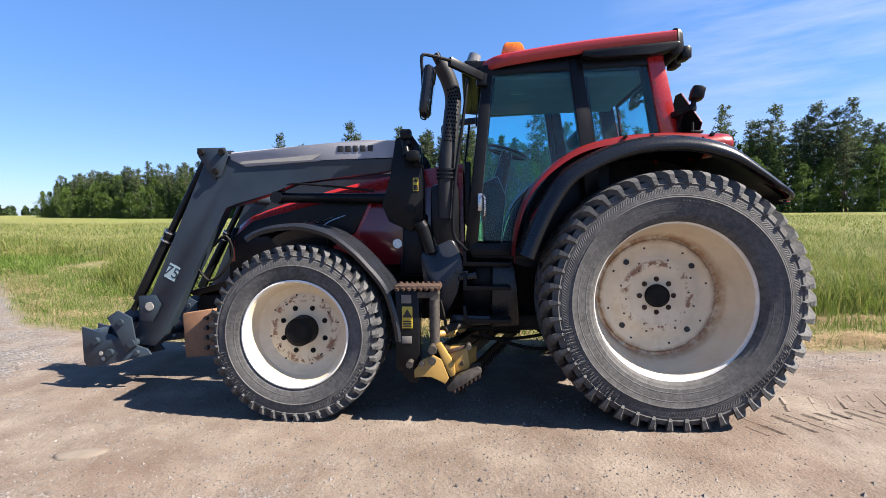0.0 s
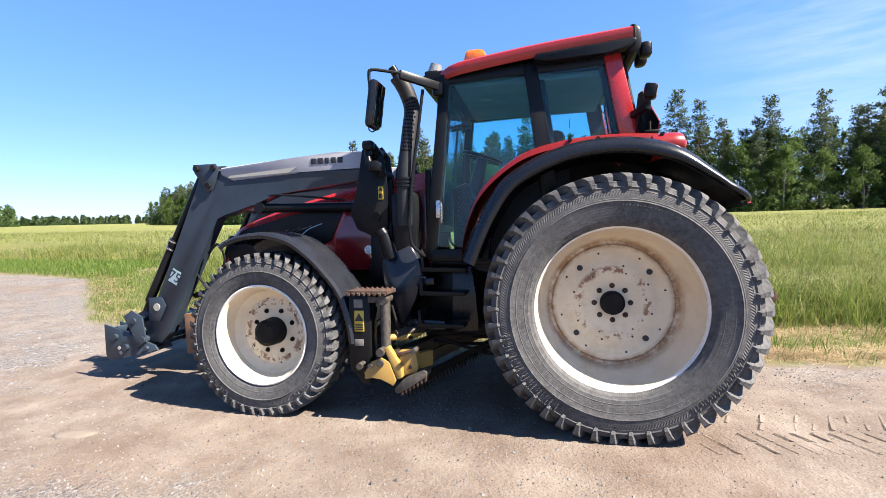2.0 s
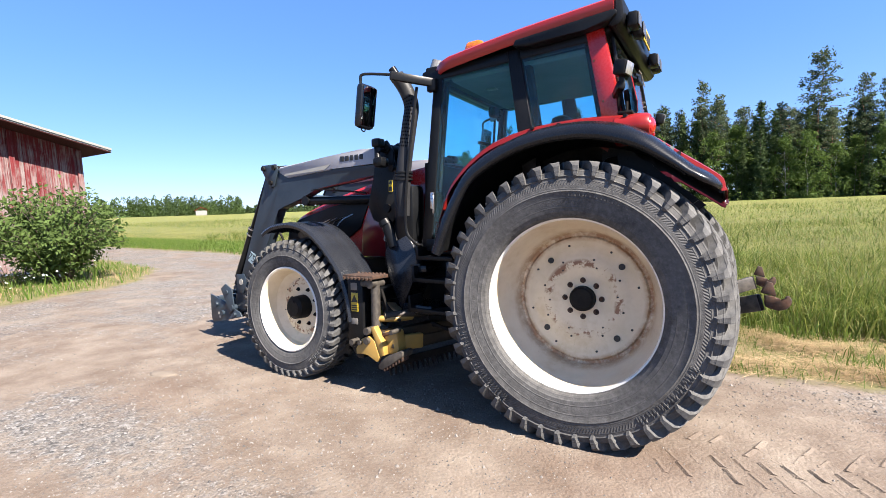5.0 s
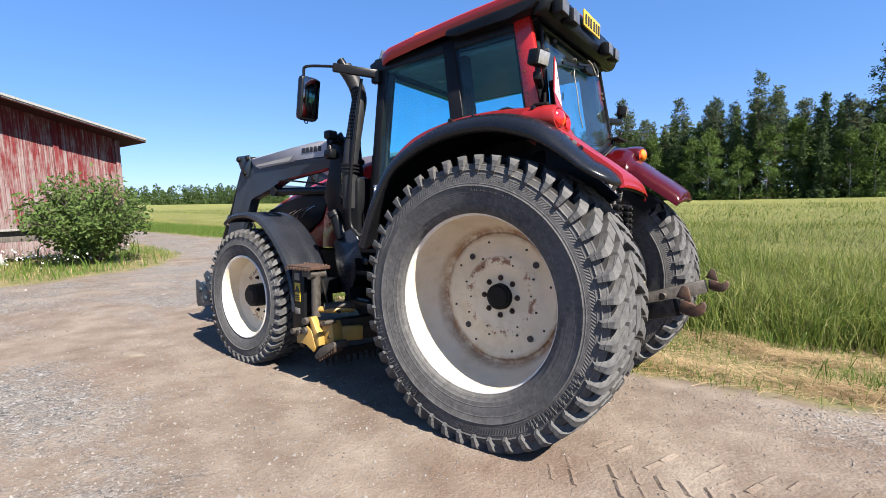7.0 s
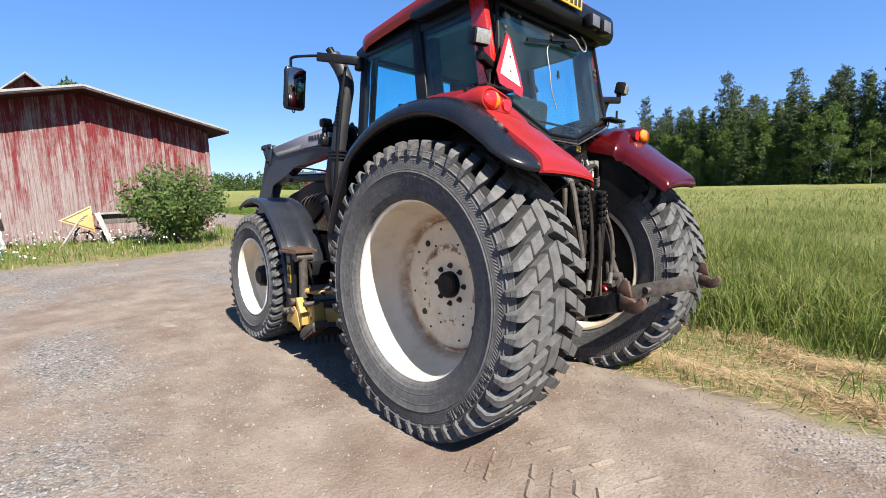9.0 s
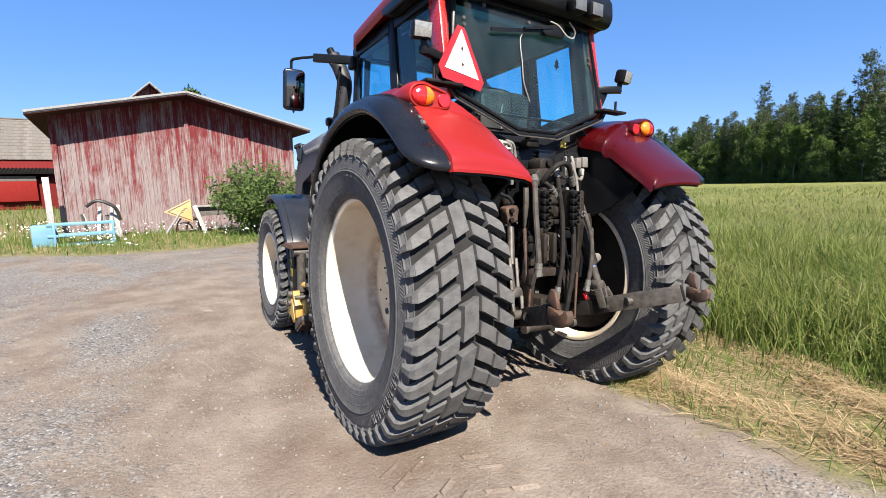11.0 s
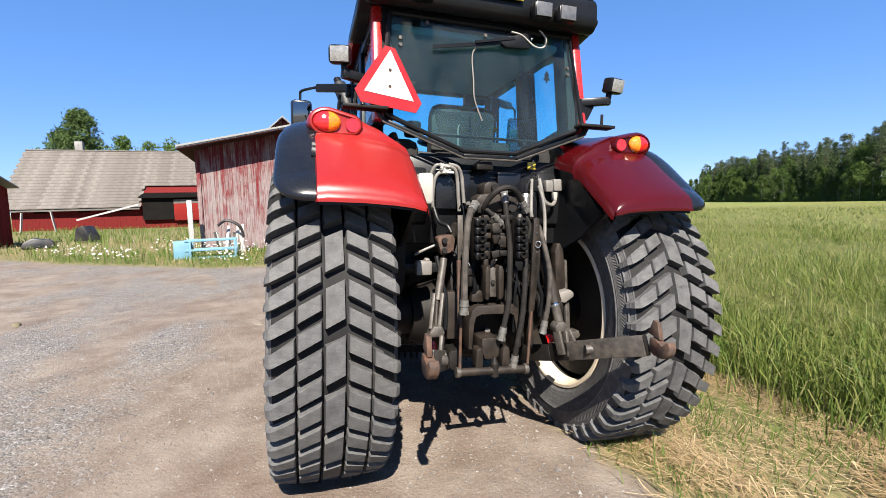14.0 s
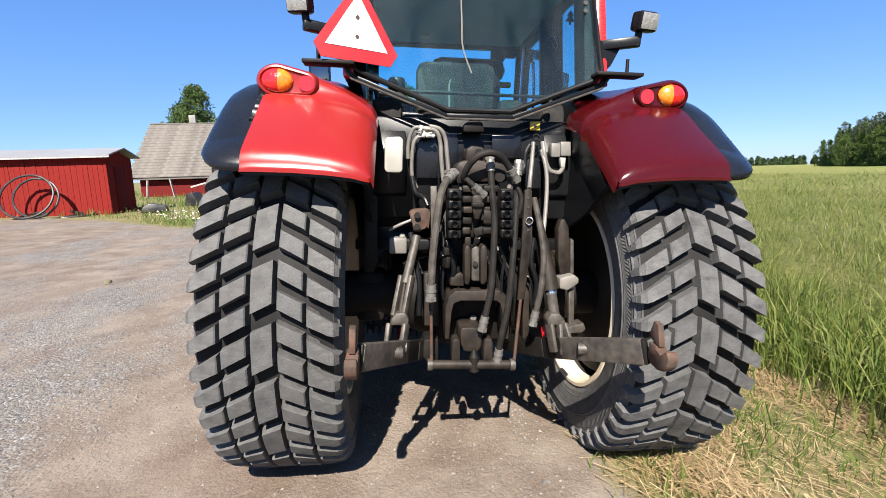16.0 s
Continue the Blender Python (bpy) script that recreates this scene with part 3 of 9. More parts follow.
# ---------------------------------------------------------------- grasses
def blade_material(name, stops, trans=0.35):
    m = Mat(name)
    g = m.n.new("ShaderNodeNewGeometry")
    wide = m.noise(g.outputs["Position"], 0.7, 4, 0.6)
    r = m.math("ADD", m.math("MULTIPLY", g.outputs["Random Per Island"], 0.65), m.math("MULTIPLY", wide, 0.35))
    c = m.ramp(r, stops)
    m.set(Base_Color=c, Roughness=0.6, Specular_IOR_Level=0.3)
    tl = m.node("BsdfTranslucent", Color=c)
    mx = m.node("MixShader", Fac=trans)
    m.l.new(m.b.outputs[0], mx.inputs[1]), m.l.new(tl.outputs[0], mx.inputs[2])
    m.l.new(mx.outputs[0], m.out.inputs[0])
    return m.m


GRASS = blade_material("field_grass", [(0.1, (0.05, 0.09, 0.0145)), (0.4, (0.105, 0.15, 0.0265)), (0.7, (0.186, 0.203, 0.05)), (0.92, (0.31, 0.285, 0.125))], 0.45)
LAWN = blade_material("verge_grass", [(0.1, (0.041, 0.0902, 0.0115)), (0.5, (0.0902, 0.152, 0.0213)), (0.8, (0.142, 0.192, 0.041)), (1.0, (0.225, 0.215, 0.083))], 0.45)
STRAW = blade_material("dry_cut_straw", [(0.1, (0.15, 0.092, 0.042)), (0.4, (0.272, 0.188, 0.094)), (0.7, (0.372, 0.276, 0.152)), (0.95, (0.48, 0.39, 0.24))], 0.2)
rng = np.random.default_rng(7)


def blades(x, y, h, w, lean, droop=0.35, gather=0.0):
    """Bent tapering blades that stand on the ground: five points each; gather lets clumps lean one way."""
    n = len(x)
    a, b = rng.uniform(0, 2 * np.pi, n), rng.uniform(0, 2 * np.pi, n)
    if gather:
        b = 5 * patchy(x, y, 1.7) + 4 * patchy(y + 3, x, 4.3) + rng.normal(0, 1.0 / gather, n)
    z = height(x, y) - 0.01
    side = np.stack([np.cos(a), np.sin(a), np.zeros(n)], 1) * (w / 2)[:, None]
    ben = np.stack([np.cos(b), np.sin(b), np.zeros(n)], 1)
    base = np.stack([x, y, z], 1)
    mid = base + ben * (lean * h * 0.35)[:, None] + np.array([0, 0, 1]) * (h * 0.6)[:, None]
    tip = base + ben * (lean * h)[:, None] + np.array([0, 0, 1]) * (h * (1 - droop * lean))[:, None]
    v = np.stack([base - side, base + side, mid + side * 0.75, mid - side * 0.75, tip], 1).reshape(-1, 3)
    k = np.arange(n)[:, None] * 5
    return v, np.concatenate([k + [0, 1, 2], k + [0, 2, 3], k + [3, 2, 4]])


def sow(n, x0, x1, y0, y1, keep):
    x, y = rng.uniform(x0, x1, n), rng.uniform(y0, y1, n)
    k = keep(x, y) > rng.uniform(0, 1, n)
    return x[k], y[k]


def patchy(x, y, s):
    return 0.5 + 0.25 * (np.sin(x * s + 1.3 * np.sin(y * s * 0.7)) + np.sin(y * s * 1.37 + 2.1 * np.sin(x * s * 0.53)))


def stuff(name, sets, material, label, category):
    vs, fs, o = [], [], 0
    for v, f in sets:
        vs.append(v), fs.append(f + o)
        o += len(v)
    return tagged(new(name, array_mesh(name, np.concatenate(vs), np.concatenate(fs), material)), label, category, kind="stuff")


# tall hay: thick near the road, thinner and coarser farther off
sets = []
for n, x0, x1, y0, y1, h0, w0, start in ((100000, -13, 9, 6, 11.5, 0.74, 0.0105, 1.5), (110000, -22, 16, 9, 22, 0.68, 0.016, 2.8), (75000, -60, 45, 18, 55, 0.66, 0.045, 8)):
    x, y = sow(n, x0, x1, y0, y1, lambda x, y: smooth(start, start + 0.5, past_field(x, y) + 0.35 * (patchy(x, y, 2.3) - 0.5)))
    h = h0 * rng.uniform(0.55, 1.15, len(x)) * (0.6 + 0.36 * patchy(x, y, 0.9) + 0.34 * patchy(y * 1.1, x, 5.2)) * (0.5 + 0.5 * smooth(1.3, 2.6, past_field(x, y)))
    sets.append(blades(x, y, h, w0 * rng.uniform(0.6, 1.5, len(x)), rng.uniform(0.1, 1.05, len(x)) ** 1.1, gather=0.6))
stuff("field_grass", sets, GRASS, "tall green hay field with pale seed heads", "grass")


# pale ears above the blades
EARS = blade_material("pale_grass_ears", [(0.1, (0.15, 0.162, 0.053)), (0.5, (0.206, 0.206, 0.081)), (0.9, (0.274, 0.256, 0.125))], 0.4)
sets = []
for n, x0, x1, y0, y1, w0, start in ((12000, -13, 9, 6, 11.5, 0.004, 1.7), (26000, -22, 16, 9, 22, 0.008, 2.8), (26000, -60, 45, 18, 60, 0.022, 8)):
    x, y = sow(n, x0, x1, y0, y1, lambda x, y: smooth(start, start + 0.5, past_field(x, y)) * np.clip(0.25 + patchy(x, y, 0.6), 0, 1))
    v, f = blades(x, y, rng.uniform(0.07, 0.15, len(x)), w0 * rng.uniform(0.8, 1.5, len(x)), rng.uniform(0.3, 1.1, len(x)))
    v[:, 2] += np.repeat(rng.uniform(0.38, 0.6, len(x)) * (0.6 + 0.4 * smooth(1.3, 2.6, past_field(x, y))), 5)
    sets.append((v, f))
stuff("grass_ears", sets, EARS, "pale seed ears nodding above the hay", "grass")


def crop_material():
    m = Mat("hay_canopy")
    p = m.coord("World")
    a, b, c3 = m.noise(m.stretch(p, (0.05, 0.13, 1)), 1.0, 6, 0.65), m.noise(m.stretch(p, (0.45, 0.8, 1)), 1.0, 6, 0.7), m.noise(m.stretch(p, (7, 10, 9)), 1.0, 6, 0.8)
    c = m.ramp(a, [(0.3, (0.094, 0.112, 0.02)), (0.5, (0.138, 0.142, 0.031)), (0.7, (0.178, 0.166, 0.048))])
    c = m.mix(m.grade(b, 0.42, 0.66, 0.0, 0.7), c, (0.0492, 0.0779, 0.0148))
    c = m.mix(m.grade(c3, 0.42, 0.62, 0.0, 0.75), c, (0.205, 0.205, 0.0697))
    c = m.mix(m.grade(c3, 0.44, 0.34, 0.0, 0.8), c, (0.0246, 0.0451, 0.00984))
    m.set(Base_Color=c, Roughness=0.85, Specular_IOR_Level=0.2)
    m.bump(m.math("ADD", c3, b), 1.0, 0.16)
    return m.m


# the closed top of the hay, a little below the tips
def crop_top(x, y):
    f = past_field(x, y)
    return height(x, y) - 0.3 + 0.68 * smooth(2.2, 3.6, f) + 0.02 * np.sin(x * 2.1 + np.sin(y * 1.7)) * np.sin(y * 2.7 + x) - 0.35 * smooth(60, 140, np.hypot(x, y))


xs, ys = graded(-24, 14, 0.4, 700, 1.22), graded(5, 22, 0.4, 700, 1.22)
ys = ys[ys > 4.9]
v, f = grid_mesh(xs, ys, crop_top)
cx, cy = v[f].mean(1)[:, 0], v[f].mean(1)[:, 1]
f = f[(past_field(cx, cy) > 2.2)]
tagged(new("hay_crop", array_mesh("hay_crop", v, f, crop_material(), True)), "closed yellow-green top of the standing hay crop", "crop", kind="stuff")

# mown verge: short green tufts and lying straw
def verge(x, y, dry=0.0):
    f = past_field(x, y)
    return (1 - dry * smooth(-2, -6, x)) * smooth(-0.15, 0.25, f) * smooth(2.3, 1.5, f)


sets = []
x, y = sow(150000, -12, 9, 4.4, 13, lambda x, y: verge(x, y) * np.clip(np.exp(-((past_field(x, y) - 0.95) / 0.3) ** 2) * 1.1 + patchy(x + 3.1, y * 1.4, 2.6) * 2.0 - 0.95 + smooth(-2, -6, x), 0.26, 1))
sets.append(blades(x, y, rng.uniform(0.03, 0.17, len(x)), rng.uniform(0.003, 0.0075, len(x)), rng.uniform(0.2, 1.1, len(x))))
x, y = sow(42000, -60, -8, -26, 12, lambda x, y: smooth(-0.1, 0.9, past_shed(x, y)) * smooth(40, 4, past_shed(x, y)) * np.clip(0.25 + patchy(x, y, 1.1), 0.1, 1))
sets.append(blades(x, y, rng.uniform(0.12, 0.5, len(x)) * (0.6 + 0.7 * patchy(x, y, 0.8)), rng.uniform(0.012, 0.035, len(x)), rng.uniform(0.1, 0.7, len(x))))
x, y = sow(30000, -15, -8, -8, 9, lambda x, y: smooth(-0.1, 0.5, past_shed(x, y)) * np.clip(0.3 + patchy(x, y, 1.4), 0.15, 1))
sets.append(blades(x, y, rng.uniform(0.05, 0.2, len(x)), rng.uniform(0.006, 0.013, len(x)), rng.uniform(0.1, 0.9, len(x))))
x, y = sow(90000, -12, 9, 4.4, 13, lambda x, y: smooth(0.1, 0.6, past_field(x, y)) * smooth(2.9, 1.6, past_field(x, y)) * np.clip(patchy(x + 7, y, 3.1) * 2.6 - 1.35, 0, 1))
sets.append(blades(x, y, rng.uniform(0.08, 0.34, len(x)), rng.uniform(0.004, 0.009, len(x)), rng.uniform(0.2, 1.0, len(x))))
x, y = sow(60000, -34, -11, 6, 18, lambda x, y: smooth(-0.1, 0.4, past_field(x, y)) * smooth(4.2, 3.0, past_field(x, y)))
sets.append(blades(x, y, rng.uniform(0.1, 0.3, len(x)), rng.uniform(0.01, 0.02, len(x)), rng.uniform(0.2, 1.0, len(x))))
stuff("verge_grass", sets, LAWN, "short green grass along the gravel", "grass")

sets = []
x, y = sow(14000, -24, -8, -12, 9, lambda x, y: smooth(-0.1, 0.6, past_shed(x, y)) * np.clip(1.1 - patchy(x, y, 1.3) * 1.5 + 0.3 * patchy(x, y, 4.1), 0, 1))
sets.append(blades(x, y, rng.uniform(0.06, 0.26, len(x)), rng.uniform(0.005, 0.012, len(x)), rng.uniform(0.2, 0.9, len(x))))
def swath(x, y):
    """Where the mower left its straw: two wavering rows along the road, thin between."""
    f = past_field(x, y) + 0.55 * (patchy(x, y, 1.7) - 0.5) + 0.3 * (patchy(y, x + 4, 4.4) - 0.5)
    rows = np.maximum(np.exp(-((f - 0.42) / 0.36) ** 2), 0.75 * np.exp(-((f - 1.5) / 0.3) ** 2))
    return np.clip(rows * (0.3 + 1.0 * patchy(x * 1.3, y + 2, 3.4)), 0.2, 1)


x, y = sow(620000, -12, 9, 4.4, 13, lambda x, y: verge(x, y, 0.75) * swath(x, y))
n = len(x)
L, a, z = rng.uniform(0.06, 0.28, n), rng.normal(0.1, 0.9, n), height(x, y)
d = np.stack([np.cos(a) * L, np.sin(a) * L, rng.uniform(-0.05, 0.06, n)], 1)
sd = np.stack([-np.sin(a), np.cos(a), np.zeros(n)], 1) * rng.uniform(0.0016, 0.0042, n)[:, None]
c = np.stack([x, y, z + rng.uniform(0.004, 0.03, n) + rng.uniform(0, 0.08, n) * swath(x, y)], 1)
v = np.stack([c - d / 2 - sd, c - d / 2 + sd, c + d / 2], 1).reshape(-1, 3)
sets.append((v, np.arange(n * 3).reshape(-1, 3)))
stuff("cut_straw", sets, STRAW, "dry yellow straw lying on the mown verge", "straw")

# loose stones on the yard
def stones(n, x0, x1, y0, y1, big):
    """Sharp little pyramids lying at all angles, thicker in drifts."""
    x, y = sow(n, x0, x1, y0, y1, lambda x, y: smooth(0.0, 0.4, -past_field(x, y)) * np.clip(patchy(x, y, 0.8) * 1.6 - 0.35, 0.1, 1))
    n = len(x)
    r = big * rng.uniform(0.3, 1.0, n) ** 1.4 * np.where(rng.uniform(0, 1, n) > 0.988, 2.2, 1)
    base = np.array([(1, 0, -0.15), (0, 1, -0.15), (-1, 0, -0.15), (0, -1, -0.15), (0, 0, 0.8)])
    v = base[None] * r[:, None, None] * rng.uniform(0.5, 1.35, (n, 5, 3))
    a = rng.uniform(0, 6.28, n)
    ca, sa = np.cos(a)[:, None], np.sin(a)[:, None]
    v = np.stack([v[..., 0] * ca - v[..., 1] * sa, v[..., 0] * sa + v[..., 1] * ca, v[..., 2]], 2)
    v = v + np.stack([x, y, height(x, y)], 1)[:, None]
    t = np.array([(0, 1, 4), (1, 2, 4), (2, 3, 4), (3, 0, 4)])
    return v.reshape(-1, 3), (np.arange(n)[:, None, None] * 5 + t).reshape(-1, 3)


def stone_material():
    m = Mat("grey_stone")
    g = m.n.new("ShaderNodeNewGeometry")
    m.set(Base_Color=m.ramp(g.outputs["Random Per Island"], [(0.0, (0.0499, 0.0461, 0.0424)), (0.5, (0.106, 0.0966, 0.0872)), (1.0, (0.181, 0.167, 0.151))]), Roughness=0.85)
    m.bump(m.noise(g.outputs["Position"], 300, 3), 0.3, 0.002)
    return m.m


STONE = stone_material()
PALE_STONE = coated("pale_sandstone", (0.168, 0.14, 0.112), (0.137, 0.115, 0.0935), 14, 0.85, 0.1, dirty=0.4, dirt=(0.137, 0.106, 0.081), bump=0.3, spec=0.2)
stuff("loose_gravel", [stones(62000, -3, 6, -0.6, 5, 0.0095), stones(26000, -11, 8, -3, 9, 0.014)], STONE, "loose grey and tan stones scattered on the yard", "gravel")


def lying_stone(name, x, y, a, b, h, turn, material, label):
    """A worn flat stone half sunk in the soil."""
    bm, r2 = BM(), random.Random(int(a * 1000))
    rows = []
    for f, z in ((1.0, -0.02), (0.97, h * 0.35), (0.8, h * 0.85), (0.35, h), (0.02, h)):
        rows.append([(a * f * math.cos(q) * (1 + 0.16 * math.sin(3 * q + a)), b * f * math.sin(q) * (1 + 0.12 * math.cos(2 * q)), z) for q in (2 * math.pi * k / 14 for k in range(15))])
    sheet(bm, rows)
    ob = part(name, bm, material, angle=60)
    ob.matrix_world = pose(x, y, float(height(x, y)), 0, 0, turn)
    return tagged(ob, label, "stone")


lying_stone("flat_stone", -2.27, 2.76, 0.15, 0.07, 0.018, 12, PALE_STONE, "pale flat stone sunk in the gravel")
lying_stone("soil_clod", -3.71, -0.41, 0.12, 0.06, 0.03, 20, SOIL, "brown clod of soil on the gravel")


# prints of the tyre's blocks pressed into the soft soil behind the wheel
def prints():
    vs, fs = [], []
    r2 = random.Random(3)
    for k in range(34):
        x0 = 1.95 + 0.115 * k
        yc = 3.16 + 0.012 * k
        for sd in (-1, 1):
            for a, b in ((0.03, 0.13), (0.15, 0.27)):
                if r2.random() < 0.4:
                    continue
                hgt = r2.uniform(0.002, 0.011)
                xa, xb = x0 + 0.5 * a + 0.05 * (sd > 0), x0 + 0.5 * b + 0.05 * (sd > 0)
                o = len(vs)
                for x, y in ((xa, yc + sd * a), (xb, yc + sd * b)):
                    z = float(height(x, y))
                    vs += [(x - 0.028, y, z - 0.004), (x - 0.006 + r2.uniform(-0.006, 0.006), y, z + hgt), (x + 0.03, y, z - 0.004)]
                fs += [(o, o + 1, o + 4, o + 3), (o + 1, o + 2, o + 5, o + 4), (o, o + 2, o + 1), (o + 3, o + 4, o + 5)]
    return vs, fs


pr = part("tyre_print", prints(), SOIL)
at = pr.data.attributes.new("yard", "FLOAT", "POINT")
at.data.foreach_set("value", np.ones(len(pr.data.vertices), np.float32))
tagged(pr, "chevron tyre prints pressed into dry soil", "tyre print", kind="stuff")


# ---------------------------------------------------------------- trees
def leaf_material(name, stops, trans=0.25):
    m = Mat(name)
    g, oi = m.n.new("ShaderNodeNewGeometry"), m.n.new("ShaderNodeObjectInfo")
    r = m.math("ADD", m.math("MULTIPLY", g.outputs["Random Per Island"], 0.42), m.math("MULTIPLY", oi.outputs["Random"], 0.58))
    c = m.ramp(r, stops)
    m.set(Base_Color=c, Roughness=0.75, Specular_IOR_Level=0.25)
    tl = m.node("BsdfTranslucent", Color=c)
    mx = m.node("MixShader", Fac=trans)
    m.l.new(m.b.outputs[0], mx.inputs[1]), m.l.new(tl.outputs[0], mx.inputs[2])
    m.l.new(mx.outputs[0], m.out.inputs[0])
    return m.m


NEEDLE = leaf_material("spruce_needles", [(0.0, (0.0249, 0.0467, 0.0168)), (0.5, (0.053, 0.0841, 0.028)), (1.0, (0.0872, 0.118, 0.0405))], 0.35)
PINE = leaf_material("pine_needles", [(0.0, (0.0374, 0.0561, 0.028)), (0.5, (0.0686, 0.0935, 0.0467)), (1.0, (0.0997, 0.125, 0.0654))], 0.4)
LEAF = leaf_material("birch_leaves", [(0.0, (0.0405, 0.0717, 0.015)), (0.5, (0.0717, 0.118, 0.0249)), (1.0, (0.106, 0.156, 0.0374))], 0.4)


LEAF_DARK = leaf_material("dark_garden_leaves", [(0.0, (0.0249, 0.0467, 0.0125)), (0.5, (0.0436, 0.0748, 0.0187)), (1.0, (0.0686, 0.103, 0.028))], 0.3)


def bark_material(name, a, b):
    m = Mat(name)
    p = m.coord()
    q = m.noise(m.stretch(p, (3, 3, 0.6)), 3.0, 5, 0.7)
    m.set(Base_Color=m.ramp(q, [(0.35, a), (0.65, b)]), Roughness=0.9)
    m.bump(q, 0.6, 0.05)
    return m.m


BARK, PINEBARK, BIRCHBARK = bark_material("spruce_bark", (0.042, 0.0315, 0.0245), (0.091, 0.07, 0.056)), bark_material("pine_bark", (0.084, 0.0525, 0.035), (0.21, 0.119, 0.063)), bark_material("birch_bark", (0.084, 0.077, 0.07), (0.35, 0.336, 0.308))


def tufts(c, size, r2, flat=0.0):
    """Fine sprays of leaves: a slim triangle at each centre and one near it."""
    c = np.concatenate([c, c + r2.normal(0, size * 0.7, c.shape)])
    n = len(c)
    a = r2.normal(size=(n, 3))
    a[:, 2] *= 1 - flat
    a /= np.linalg.norm(a, axis=1)[:, None]
    d = np.cross(a, r2.normal(size=(n, 3)))
    d /= np.linalg.norm(d, axis=1)[:, None] + 1e-9
    s = (size * r2.uniform(0.6, 1.4, n))[:, None]
    v = np.stack([c - a * s, c + d * s * 0.6, c + a * s], 1).reshape(-1, 3)
    return v, np.arange(n * 3).reshape(-1, 3)


def cards(c, size, r2, flat=0.0):
    """Small leaf clumps: a bent pair of triangles at each centre."""
    n = len(c)
    a = r2.normal(size=(n, 3))
    a[:, 2] *= 1 - flat
    a /= np.linalg.norm(a, axis=1)[:, None]
    b = np.cross(a, r2.normal(size=(n, 3)))
    b /= np.linalg.norm(b, axis=1)[:, None] + 1e-9
    s = (size * r2.uniform(0.5, 1.3, n))[:, None]
    v = np.stack([c - a * s, c + b * s * 0.45, c + a * s, c - b * s * 0.45 + np.cross(a, b) * s * 0.2], 1).reshape(-1, 3)
    k = np.arange(n)[:, None] * 4
    return v, np.concatenate([k + [0, 1, 2], k + [0, 2, 3]])


def trunk_bm(h, r, limbs, r2):
    bm = BM()
    pts = [Vector((0.02 * h * math.sin(k * 1.7 + h), 0.02 * h * math.cos(k * 2.3), h * k / 5)) for k in range(6)]
    pts[0] = Vector((0, 0, -0.3))
    for k in range(5):
        cyl(bm, pts[k], pts[k + 1], r * (1 - k / 5.4), r * (1 - (k + 1) / 5.4), 7, cap=False)
    for z, L, up in limbs:
        a = r2.uniform(0, 6.28)
        cyl(bm, (0, 0, z), (L * math.cos(a), L * math.sin(a), z + up * L), r * 0.25, r * 0.06, 5, cap=False)
    return bm


def spruce(seed, h):
    """Whorls of drooping boughs that shorten to a ragged spire."""
    r2 = np.random.default_rng(seed)
    cs = []
    z = h * 0.05
    while z < h * 0.985:
        t = z / h
        R = 0.17 * h * (1 - t) ** 0.85 * r2.uniform(0.8, 1.12) + 0.1
        for a in r2.uniform(0, 6.28, int(6 + 5 * (1 - t))):
            L = R * r2.uniform(0.55, 1.15)
            k = max(2, int(L / 0.3))
            d = np.repeat(np.linspace(0.25, 1, k) * L, 2 if t > 0.3 else 1)
            k = len(d)
            cs.append(np.stack([d * math.cos(a) + r2.normal(0, 0.13, k), d * math.sin(a) + r2.normal(0, 0.13, k), z - 0.22 * d ** 1.2 + r2.normal(0, 0.1, k)], 1))
        z += h * 0.03
    return tufts(np.concatenate(cs), 0.33, r2, 0.4), trunk_bm(h * 0.95, h * 0.013, [(h * q, h * 0.1, -0.2) for q in (0.1, 0.16, 0.22, 0.3)], r2)


def pine(seed, h):
    """A bare straight trunk, stubs of dead limbs, and level pads of needles on the upper boughs."""
    r2 = np.random.default_rng(seed)
    cs, limbs = [], [(h * r2.uniform(0.22, 0.4), h * r2.uniform(0.02, 0.05), 0.05) for _ in range(5)]
    for k in range(50):
        t = 0.4 + 0.585 * k / 49 + r2.uniform(-0.012, 0.012)
        L = 0.45 + h * 0.115 * min(1.0, (1.0 - t) / 0.42) ** 0.6 * min(1.0, 0.45 + (t - 0.38) * 4) * r2.uniform(0.5, 1.15)
        a = k * 2.4 + r2.uniform(-0.6, 0.6)
        up = 0.45 if t > 0.88 else r2.uniform(-0.12, 0.3)
        if k % 2:
            limbs.append((h * t, L, up))
        n = int(11 + 11 * L)
        d = L * r2.uniform(0.15, 1.08, n)
        side = r2.normal(0, 0.13 * L + 0.12, n)
        cs.append(np.stack([d * math.cos(a) - side * math.sin(a), d * math.sin(a) + side * math.cos(a), h * t + up * d + r2.normal(0.08, 0.24, n)], 1))
    return tufts(np.concatenate(cs), 0.27, r2, 0.3), trunk_bm(h * 0.97, h * 0.0095, limbs, r2)


